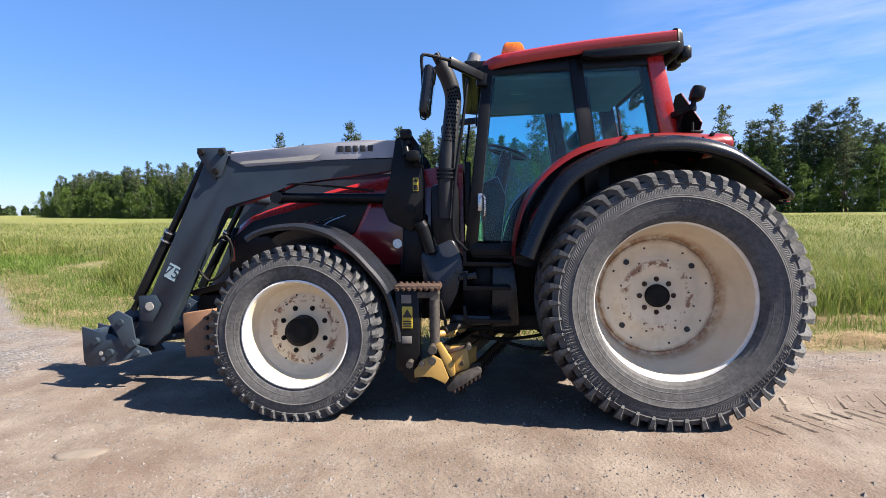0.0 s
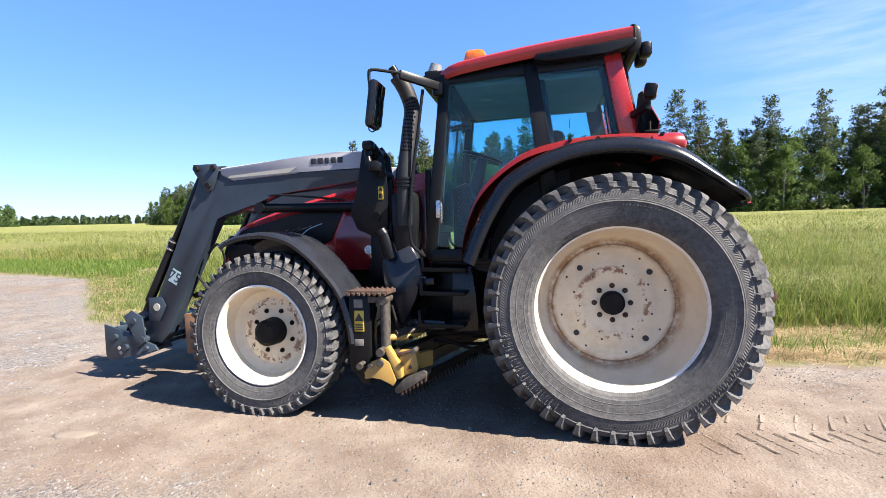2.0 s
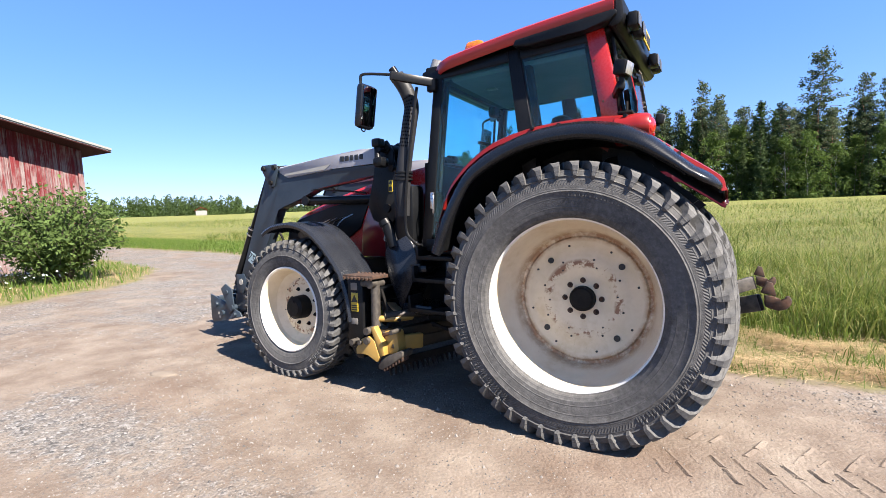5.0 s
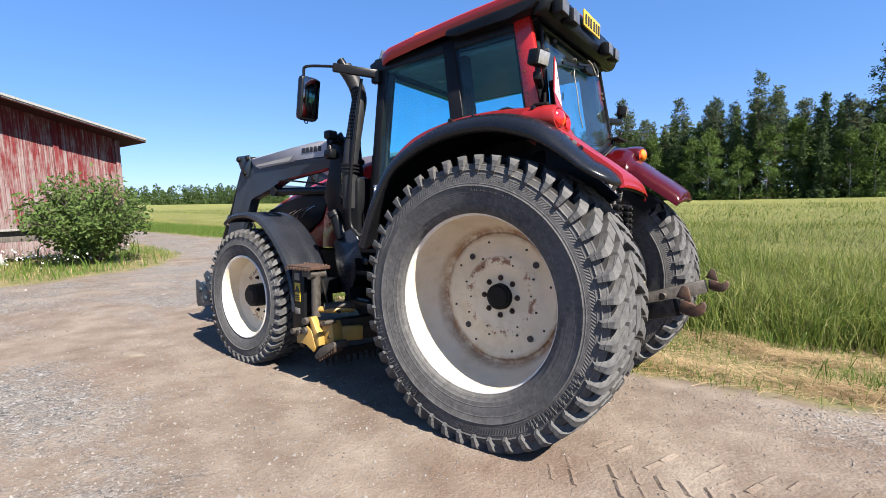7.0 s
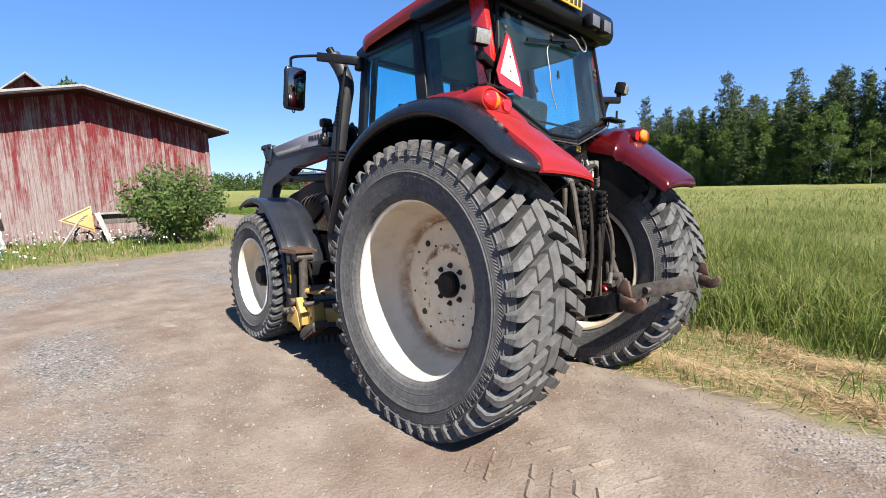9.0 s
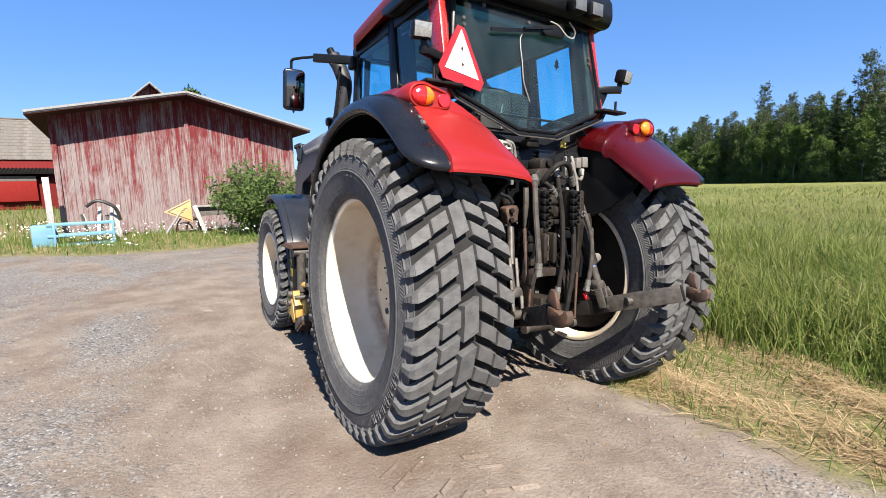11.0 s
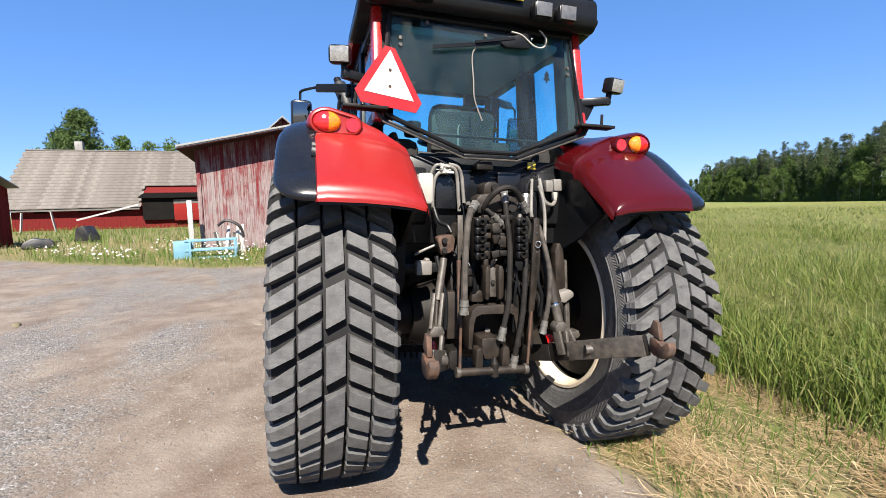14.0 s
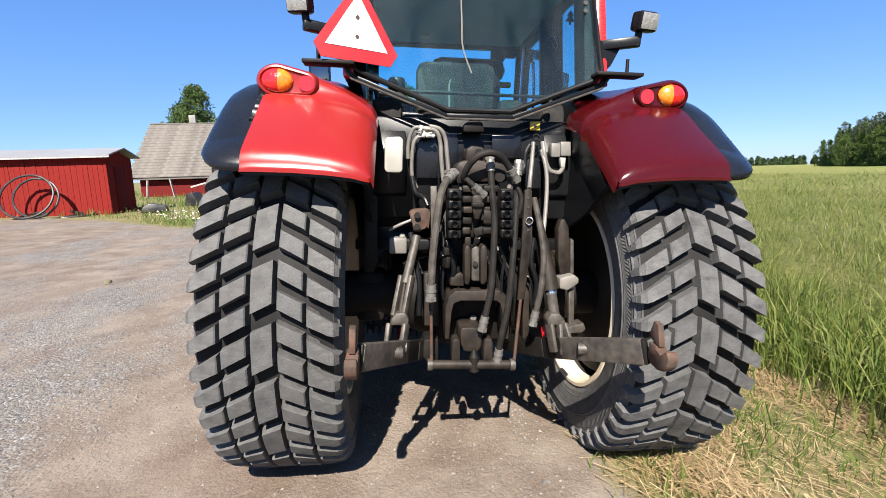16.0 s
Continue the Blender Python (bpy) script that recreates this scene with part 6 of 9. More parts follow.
# ---- front fenders
for s in (-1, 1):
    arc = spline([(-2.985, 0, 1.27), (-2.93, 0, 1.305), (-2.825, 0, 1.342), (-2.69, 0, 1.36), (-2.555, 0, 1.358), (-2.367, 0, 1.305), (-2.22, 0, 1.205), (-2.1, 0, 1.09), (-1.955, 0, 0.91), (-1.88, 0, 0.7), (-1.85, 0, 0.52)], 5)
    bm = BM()
    rows = []
    for i, p in enumerate(arc):
        d = (arc[min(i + 1, len(arc) - 1)] - arc[max(i - 1, 0)]).normalized()
        nrm = Vector((-d.z, 0, d.x))
        q = lambda o, v: (p.x + nrm.x * o, s * v, p.z + nrm.z * o)
        rows.append([q(-0.045, 1.075), q(-0.02, 1.085), q(0.0, 1.07), q(0.006, 1.02), q(-0.004, 1.01), q(0.004, 0.97), q(0.01, 0.86), q(0.0, 0.83), q(0.012, 0.8), q(0.008, 0.68), q(-0.02, 0.64), q(-0.1, 0.63)])
    sheet(bm, rows, 0.006)
    ff = part("front_fender", bm, WORNBLACK, tractor, "black plastic fender over the front wheel", 45)
    bm = BM()
    tube(bm, [(-2.6, s * 0.3, 0.75), (-2.5, s * 0.6, 0.95), (-2.45, s * 0.78, 1.3)], 0.022, 8)
    part("fender_bracket", bm, IRON, ff)

# ---- cab
bm = BM()
PILL = 0.66
for s in (-1, 1):
    prism(bm, [(-1.41, 1.13), (-1.25, 2.56), (-1.17, 2.56), (-1.31, 1.13)], s * (PILL - 0.05), s * PILL, bevel=0.008)
    prism(bm, [(-0.6, 2.6), (-0.5, 2.6), (-0.38, 1.85), (-0.36, 1.4), (-0.46, 1.4), (-0.5, 1.85)], s * (PILL - 0.06), s * (PILL + 0.006), bevel=0.008)
    prism(bm, [(-1.36, 1.1), (-1.36, 1.2), (-0.96, 1.2), (-0.93, 1.1)], s * (PILL - 0.06), s * (PILL + 0.004), bevel=0.008)
    prism(bm, [(-1.28, 2.5), (-1.28, 2.58), (0.1, 2.62), (0.1, 2.54)], s * (PILL - 0.07), s * (PILL + 0.002), bevel=0.006)
    # the curved sill that follows the wheel arch
    arc = spline([(-0.93, 0, 1.12), (-0.86, 0, 1.5), (-0.66, 0, 1.76), (-0.4, 0, 1.9), (0, 0, 1.97), (0.15, 0, 1.97)], 5)
    for a, b in zip(arc, arc[1:]):
        bar(bm, (a.x, s * (PILL - 0.03), a.z), (b.x, s * (PILL - 0.03), b.z), 0.07, 0.07)
box(bm, (-0.62, 0, 1.1), (1.46, 1.26, 0.06), 0.01)
box(bm, (-1.38, 0, 1.6), (0.05, 1.2, 0.5), 0.01)
box(bm, (-0.0, 0, 1.5), (0.08, 1.1, 0.62), 0.01)
box(bm, (-1.27, 0, 2.54), (0.06, 1.3, 0.08), 0.01)
cab = part("cab_frame", bm, BLACK, tractor, "black cab frame with tinted glass")
for s in (-1, 1):
    bm = BM()
    prism(bm, [(-0.02, 2.62), (0.1, 2.62), (0.24, 1.94), (0.1, 1.94)], s * (PILL - 0.042), s * (PILL + 0.012), bevel=0.012)
    cp = part("rear_pillar", bm, RED, cab, "red rear pillar")
    for k in range(3):
        bm = BM()
        cyl(bm, (0.04 + 0.03 * k, s * (PILL + 0.011), 2.4 - 0.14 * k), (0.04 + 0.03 * k, s * (PILL + 0.016), 2.4 - 0.14 * k), 0.008, None, 8)
        part("pillar_bolt", bm, RUST, cp)
    # panes
    bm = BM()
    prism(bm, [(-1.31, 1.22), (-1.18, 2.52), (-0.57, 2.54), (-0.5, 1.9), (-0.62, 1.78), (-0.83, 1.52), (-0.93, 1.22)], s * (PILL - 0.012), s * (PILL - 0.008))
    d = part("door_pane", bm, GLASS, cab, "large tinted door glass", smooth=False)
    d.visible_shadow = False
    bm = BM()
    prism(bm, [(-0.49, 2.55), (-0.02, 2.57), (0.1, 2.0), (-0.1, 1.97), (-0.38, 1.91), (-0.4, 1.95)], s * (PILL - 0.012), s * (PILL - 0.008))
    part("quarter_pane", bm, GLASS, cab, "tinted quarter glass", smooth=False).visible_shadow = False
    # door handle, hinges, grab rail
    bm = BM()
    box(bm, (-1.285, s * (PILL + 0.012), 1.52), (0.035, 0.02, 0.14), 0.008)
    tube(bm, [(-1.27, s * (PILL + 0.02), 1.57), (-1.25, s * (PILL + 0.05), 1.55), (-1.25, s * (PILL + 0.05), 1.43), (-1.27, s * (PILL + 0.02), 1.4)], 0.008, 6, 4)
    part("door_handle", bm, CHROME, cab, "worn steel door handle")
    bm = BM()
    tube(bm, [(-1.37, s * 0.74, 2.45), (-1.4, s * 0.76, 2.2), (-1.47, s * 0.77, 1.7), (-1.49, s * 0.77, 1.3), (-1.42, s * 0.76, 1.18), (-1.38, s * 0.7, 1.14)], 0.013, 8)
    part("grab_rail", bm, BLACK, cab, "thin black grab rail")
bm = BM()
prism(bm, [(-0.6, 2.52), (0.6, 2.52), (0.6, 1.4), (-0.6, 1.4)], -1.292, -1.288, "u")
part("windscreen", bm, GLASS, cab, "tinted windscreen", smooth=False).visible_shadow = False
WIN = [(-0.575, 2.56), (0.575, 2.56), (0.635, 2.02), (0.6, 1.97), (0.16, 1.795), (-0.16, 1.795), (-0.6, 1.97), (-0.635, 2.02)]


def win_u(w):
    return 0.13 + (2.6 - w) * 0.16


bm = BM()
vs = [(win_u(w), v, w) for v, w in WIN] + [(win_u(w) - 0.004, v, w) for v, w in WIN]
n = len(WIN)
add(bm, vs, [tuple(range(n)), tuple(range(2 * n - 1, n - 1, -1))] + [(i, (i + 1) % n, n + (i + 1) % n, n + i) for i in range(n)])
rp = part("rear_pane", bm, GLASS, cab, "large six-sided tinted rear window", smooth=False)
rp.visible_shadow = False
bm = BM()
tube(bm, [(win_u(w) + 0.002, v, w) for v, w in WIN] + [(win_u(WIN[0][1]) + 0.002, *WIN[0])], 0.014, 8, 0)
part("window_seal", bm, BLACK, rp, "black rubber seal")
bm = BM()
low = WIN[2:]
for (a, b), (c, d) in zip(low, low[1:]):
    bar(bm, (win_u(b) + 0.012, a * 1.04, b - 0.03), (win_u(d) + 0.012, c * 1.04, d - 0.03), 0.02, 0.022, 0.005)
part("window_frame", bm, BLACK, cab, "black lower frame of the rear window")
bm = BM()
tube(bm, [(win_u(b) + 0.03, a * 1.045, b - 0.045) for a, b in low], 0.006, 6, 0)
part("trim_tube", bm, HOSEPALE, cab, "thin pale edge tube below the rear window")
# wiper, hinges, handle rail on the rear window
bm = BM()
bar(bm, (win_u(2.4) + 0.03, -0.335, 2.383), (win_u(2.45) + 0.03, 0.08, 2.455), 0.012, 0.02)
bar(bm, (win_u(2.44) + 0.045, -0.08, 2.437), (win_u(2.47) + 0.045, 0.17, 2.49), 0.015, 0.015)
prism(bm, [(0.08, 2.452), (0.1, 2.485), (0.24, 2.53), (0.285, 2.526), (0.28, 2.44), (0.12, 2.43)], win_u(2.48) + 0.01, win_u(2.48) + 0.05, "u", 0.008)
part("wiper", bm, BLACK, rp, "black rear wiper with motor")
bm = BM()
tube(bm, [(win_u(2.5) + 0.05, 0.15, 2.525), (win_u(2.5) + 0.055, 0.22, 2.51), (win_u(2.47) + 0.055, 0.3, 2.455), (win_u(2.47) + 0.05, 0.365, 2.46), (win_u(2.5) + 0.04, 0.385, 2.52), (win_u(2.55) + 0.03, 0.35, 2.57)], 0.005, 6)
part("wire", bm, WHITE, rp, "thin white cable")
for v, w in ((-0.52, 2.42), (-0.52, 2.38), (0.55, 2.36), (0.55, 2.32), (-0.36, 2.53), (0.0, 2.5)):
    bm = BM()
    cyl(bm, (win_u(w) + 0.001, v, w), (win_u(w) + 0.012, v, w), 0.013, 0.01, 10)
    part("glass_bolt", bm, STEEL, rp)
bm = BM()
tube(bm, [(win_u(2.43) + 0.02, -0.052, 2.429), (win_u(2.37) + 0.012, -0.09, 2.37), (win_u(2.2) + 0.012, -0.09, 2.22), (win_u(2.1) + 0.01, -0.084, 2.1), (win_u(2.0) + 0.008, -0.04, 1.98)], 0.0042, 6)
part("washer_hose", bm, CABLE, rp, "thin grey hose hanging down the glass")

# ---- roof: a curved red shell with dark underside and black rear lamp rack
bm = BM()
edge = spline([(-1.36, 0, 2.6), (-1.0, 0, 2.655), (-0.5, 0, 2.715), (0.0, 0, 2.755), (0.18, 0, 2.768)], 5)
rows = []
for p in edge:
    f = float(smooth(-1.36, -1.1, p.x))
    hw = 0.56 + 0.17 * f
    t = 0.075 + 0.02 * f
    rows.append([(p.x, -hw + 0.02, p.z - t), (p.x, -hw, p.z - t * 0.8), (p.x, -hw, p.z - 0.012), (p.x, -hw + 0.02, p.z + 0.004), (p.x, -hw + 0.2, p.z + 0.035), (p.x, 0, p.z + 0.06), (p.x, hw - 0.2, p.z + 0.035), (p.x, hw - 0.02, p.z + 0.004), (p.x, hw, p.z - 0.012), (p.x, hw, p.z - t * 0.8), (p.x, hw - 0.02, p.z - t)])
sheet(bm, rows, 0.012)
roof = part("roof", bm, RED_ROOF, cab, "bright red cab roof", 50)
bm = BM()
prism(bm, [(-1.38, 2.53), (-1.4, 2.6), (-1.3, 2.63), (0.15, 2.69), (0.22, 2.62), (0.1, 2.58), (-1.25, 2.52)], -0.62, 0.62, bevel=0.012)
part("roof_lining", bm, BLACK, roof, "dark underside of the roof")
bm = BM()
box(bm, (-0.55, 0, 2.52), (1.2, 1.1, 0.05), 0.02)
part("head_lining", bm, HEADLINING, roof, "light grey inner ceiling")
bm = BM()
box(bm, (-0.95, -0.2, 2.492), (0.09, 0.06, 0.012), 0.003)
part("cab_lamp", bm, WHITE, roof)
for s in (-1, 1):
    bm = BM()
    prism(bm, [(-0.52, 2.595), (-0.5, 2.635), (0.17, 2.682), (0.2, 2.675), (0.2, 2.65), (0.15, 2.61), (0.0, 2.59), (-0.4, 2.57)], s * 0.66, s * 0.748, bevel=0.012)
    part("roof_side_rail", bm, BLACK, roof, "black rail along the roof's edge")
bm = BM()
prism(bm, [(0.13, 2.6), (0.165, 2.79), (0.2, 2.795), (0.235, 2.76), (0.245, 2.64), (0.215, 2.585), (0.16, 2.575)], -0.72, 0.72, bevel=0.03)
rack = part("rear_roof_panel", bm, BLACK, roof, "black rear roof panel that carries the lamps")
for v in (-0.6, -0.42, 0.3, 0.46):
    bm = BM()
    box(bm, (0.28, v, 2.63), (0.07, 0.12, 0.1), 0.02)
    lamp = part("work_lamp", bm, BLACK, roof, "black work lamp with clear lens")
    bm = BM()
    box(bm, (0.317, v, 2.63), (0.008, 0.1, 0.08), 0.003)
    part("lens", bm, LENS_DIM, roof)
bm = BM()
box(bm, (0.262, 0.02, 2.735), (0.012, 0.34, 0.11), 0.003)
plate = part("number_plate", bm, SIGNYELLOW, roof, "yellow number plate with dark bars")
for k in range(6):
    bm = BM()
    box(bm, (0.27, -0.115 + 0.05 * k + (0.015 if k > 2 else 0), 2.73), (0.004, 0.028, 0.065))
    part("plate_bar", bm, INK, plate)
# beacons
bm = BM()
cyl(bm, (-1.0, -0.36, 2.69), (-1.0, -0.36, 2.75), 0.085, 0.085, 24)
part("beacon_base", bm, BLACK, roof)
bm = BM()
prism(bm, [(-1.1, 2.75), (-1.075, 2.83), (-1.05, 2.845), (-0.95, 2.845), (-0.92, 2.83), (-0.89, 2.75)], -0.44, -0.28, bevel=0.02)
part("beacon_lens", bm, LENS_ORANGE, roof, "orange warning beacon")
bm = BM()
cyl(bm, (-1.34, -0.5, 2.62), (-1.31, -0.5, 2.72), 0.06, 0.05, 20)
part("front_roof_lamp", bm, LENS_CLEAR, roof, "clear lamp at the roof's front")
bm = BM()
box(bm, (-1.34, -0.5, 2.63), (0.12, 0.14, 0.06), 0.02)
part("front_lamp_base", bm, BLACK, roof)
bm = BM()
prism(bm, [(-1.42, 2.53), (-1.42, 2.6), (-1.36, 2.625), (-1.3, 2.56), (-1.34, 2.52)], -0.6, 0.6, bevel=0.02)
part("roof_nose", bm, BLACK, roof, "black front edge of the roof")

# ---- cab inside
bm = BM()
box(bm, (-0.32, -0.09, 1.36), (0.5, 0.5, 0.14), 0.05)
box(bm, (-0.02, -0.09, 1.74), (0.12, 0.43, 0.68), 0.05, (0, 6, 0))
box(bm, (-0.3, -0.09, 1.22), (0.4, 0.4, 0.18), 0.03)
seat = part("driver_seat", bm, INSIDE, cab, "dark grey driver's seat")
bm = BM()
prism(bm, [(-0.3, 1.82), (-0.3, 2.02), (-0.24, 2.068), (-0.12, 2.075), (-0.1, 1.82)], 0.045, 0.06, "u", 0.006)
part("seat_pad", bm, DUSTYGREY, seat, "dusty grey pad on the seat's back")
bm = BM()
tube(bm, [(-0.2, 0.1, 1.78), (-0.24, 0.16, 1.95), (-0.3, 0.2, 2.02), (-0.34, 0.23, 2.045)], 0.013, 8)
lever = part("joystick", bm, BLACK, cab, "black lever beside the seat")
bm = BM()
cyl(bm, (-0.35, 0.223, 2.048), (-0.36, 0.3, 2.05), 0.019, 0.017, 12)
part("lever_knob", bm, LENS_ORANGE, lever, "faded orange lever knob")
bm = BM()
box(bm, (-0.3, 0.12, 2.0), (0.1, 0.088, 0.19), 0.02)
box(bm, (-0.28, 0.07, 1.9), (0.06, 0.06, 0.2), 0.012)
part("lever_tower", bm, DUSTYGREY, cab, "dusty grey lever tower")
bm = BM()
box(bm, (-0.36, 0.03, 2.13), (0.17, 0.46, 0.13), 0.06)
box(bm, (-0.33, 0.03, 1.95), (0.12, 0.4, 0.3), 0.05)
part("head_rest", bm, BLACK, seat, "black rounded top of the seat")
bm = BM()
c, q = Vector((-1.02, 0.08, 2.03)), Euler((0, radians(18), 0)).to_matrix()
ring = [c + q @ Vector((0.19 * math.cos(a), 0.19 * math.sin(a), 0)) for a in (2 * math.pi * k / 32 for k in range(33))]
tube(bm, ring, 0.016, 8, 0)
for a in (0.5, 2.6, 4.7):
    tube(bm, [c, c + q @ Vector((0.19 * math.cos(a), 0.19 * math.sin(a), 0))], 0.012, 6, 0)
cyl(bm, c, c + Vector((-0.12, 0, -0.5)), 0.05, 0.08, 12)
part("steering_wheel", bm, BLACK, cab, "black steering wheel and column")
bm = BM()
prism(bm, [(-1.25, 1.13), (-1.25, 1.72), (-1.12, 1.78), (-1.05, 1.6), (-1.1, 1.13)], -0.24, 0.3, bevel=0.02)
part("dashboard", bm, BLACK, cab)
bm = BM()
box(bm, (-1.22, 0.4, 2.45), (0.08, 0.11, 0.1), 0.02)
box(bm, (-1.2, 0.49, 2.455), (0.05, 0.1, 0.055), 0.012)
part("wiper_motor", bm, DUSTYGREY, cab, "grey motor behind the windscreen")
bm = BM()
box(bm, (-0.42, 0.45, 1.45), (0.78, 0.2, 0.5), 0.05)
box(bm, (-0.34, 0.28, 1.86), (0.26, 0.15, 0.16), 0.03)
box(bm, (-0.72, 0.4, 1.62), (0.14, 0.12, 0.16), 0.03)
part("side_console", bm, INSIDE, cab, "grey side console")
for k in range(4):
    bm = BM()
    cyl(bm, (-0.5 + 0.09 * k, 0.42, 1.68), (-0.5 + 0.09 * k, 0.43, 1.86 + 0.03 * (k % 2)), 0.009, 0.014, 8)
    part("control_lever", bm, BLACK, cab)
bm = BM()
tube(bm, [(-0.52, 0.6, 1.8), (-0.5, 0.58, 2.25), (-0.47, 0.57, 2.34), (-0.42, 0.58, 2.36), (-0.4, 0.6, 2.3)], 0.014, 8)
part("inner_rail", bm, BLACK, cab)
bm = BM()
tube(bm, [(0.15, -0.39, 1.897), (0.15, 0.39, 1.893)], 0.009, 8, 0)
rail = part("handle_rail", bm, BLACK, cab, "thin dark handle rail across the rear window")
for v in (-0.39, 0.39):
    bm = BM()
    cyl(bm, (0.145, v, 1.882), (0.165, v, 1.882), 0.019, 0.014, 12)
    part("rail_knob", bm, DUSTYGREY, rail)
bm = BM()
tube(bm, [(0.06, -0.128, 1.82), (0.06, -0.132, 1.95), (0.06, -0.12, 1.985), (0.05, -0.09, 1.995), (0.05, -0.055, 1.975)], 0.006, 6)
part("white_cable", bm, CABLE, cab, "loop of white cable")
bm = BM()
box(bm, (0.02, -0.41, 1.94), (0.12, 0.09, 0.09), 0.02)
part("speaker_box", bm, BLACK, cab)
for s in (-1, 1):
    bm = BM()
    box(bm, (-0.1, s * 0.47, 1.7), (0.36, 0.2, 0.36), 0.06)
    part("inner_wheel_arch", bm, INSIDE, cab, "grey inner wheel arch")
    bm = BM()
    prism(bm, [(-0.05, 2.6), (0.085, 2.6), (0.2, 1.95), (0.06, 1.95)], s * (PILL - 0.098), s * (PILL - 0.044))
    part("pillar_lining", bm, INSIDE, cab, "dark lining of the rear pillar")
    bm = BM()
    prism(bm, [(-0.54, 2.5), (-0.44, 2.5), (-0.36, 1.95), (-0.46, 1.95)], s * 0.52, s * (PILL - 0.072), bevel=0.02)
    prism(bm, [(-1.22, 2.5), (-1.16, 2.5), (-1.26, 1.6), (-1.3, 1.6)], s * 0.545, s * (PILL - 0.072), bevel=0.015)
    part("pillar_lining", bm, INSIDE, cab, "dark lining of the cab pillars")
bm = BM()
prism(bm, [(0.61 + 0.6 * (a - 0.4), 2.42 + 0.6 * (b - 2.3)) for a, b in ((0.4, 2.36), (0.36, 2.3), (0.385, 2.3), (0.35, 2.25), (0.39, 2.25), (0.39, 2.22), (0.41, 2.22), (0.41, 2.25), (0.45, 2.25), (0.415, 2.3), (0.44, 2.3))], -0.2, -0.196, "u")
part("air_freshener", bm, INK, cab, "small dark tree-shaped air freshener")

# ---- mirrors
for s in (-1, 1):
    bm = BM()
    bar(bm, (-1.24, s * 0.66, 2.48), (-1.5, s * 0.93, 2.52), 0.04, 0.07, 0.012)
    box(bm, (-1.26, s * 0.67, 2.46), (0.09, 0.06, 0.1), 0.015)
    tube(bm, [(-1.48, s * 0.92, 2.525), (-1.62, s * 1.02, 2.53), (-1.675, s * 1.065, 2.52), (-1.685, s * 1.07, 2.48), (-1.68, s * 1.07, 2.38), (-1.675, s * 1.07, 2.12)], 0.012, 8)
    mir = part("mirror_arm", bm, BLACK, tractor, "black mirror arm")
    bm = BM()
    e = (0, 8, s * 2)
    box(bm, (-1.65, s * 1.06, 2.265), (0.07, 0.185, 0.345), 0.034, e)
    part("mirror_housing", bm, FLARE, mir, "black rounded mirror housing")
    bm = BM()
    box(bm, (-1.615, s * 1.055, 2.265), (0.004, 0.15, 0.295), 0.0015, e)
    part("mirror_glass", bm, MIRROR, mir, "mirror glass")
    bm = BM()
    tube(bm, [(-1.68, s * 1.07, 2.22), (-1.7, s * 1.06, 2.1), (-1.66, s * 1.06, 2.08), (-1.67, s * 1.06, 2.16)], 0.005, 5)
    part("mirror_wire", bm, BLACK, mir)

# ---- exhaust stack at the left corner of the cab
bm = BM()
path = [(-1.55, -0.7, 1.4), (-1.54, -0.72, 1.75), (-1.5, -0.68, 2.15), (-1.485, -0.66, 2.33), (-1.52, -0.69, 2.47), (-1.58, -0.73, 2.58), (-1.62, -0.75, 2.65)]
pp = spline(path[:6], 6)
tube(bm, path[:-1], 0.064, 20)
exhaust = part("exhaust_pipe", bm, STACK, tractor, "matt black exhaust stack with perforated shield", 50)
bm = BM()
tube(bm, [(-1.555, -0.71, 2.53), (-1.59, -0.735, 2.6), (-1.615, -0.748, 2.645)], 0.034, 14)
part("outlet_pipe", bm, BLACK, exhaust)
for w in (1.7, 1.73, 1.76):
    bm = BM()
    cyl(bm, (-1.54, -0.72, w), (-1.54, -0.72, w + 0.014), 0.079, None, 24)
    part("clamp_ring", bm, BLACK, exhaust)
bm = BM()
for k in range(15):
    w = 1.98 + 0.03 * k
    j0 = min(range(len(pp) - 1), key=lambda j: abs(pp[j].z - w))
    axis = (pp[j0 + 1] - pp[j0]).normalized()
    mid = pp[j0] + axis * ((w - pp[j0].z) / axis.z)
    for j in range(4):
        a = radians(-118 + 20 * j + (10 if k % 2 else 0))
        d = Vector((math.cos(a), math.sin(a), 0))
        d = (d - axis * d.dot(axis)).normalized()
        cyl(bm, mid + d * 0.055, mid + d * 0.0645, 0.008, 0.008, 6)
part("shield_hole", bm, HOLE, exhaust, "dark round holes in the heat shield")
bm = BM()
box(bm, (-1.56, -0.62, 1.42), (0.22, 0.2, 0.5), 0.05)
part("exhaust_elbow", bm, BLACK, exhaust)

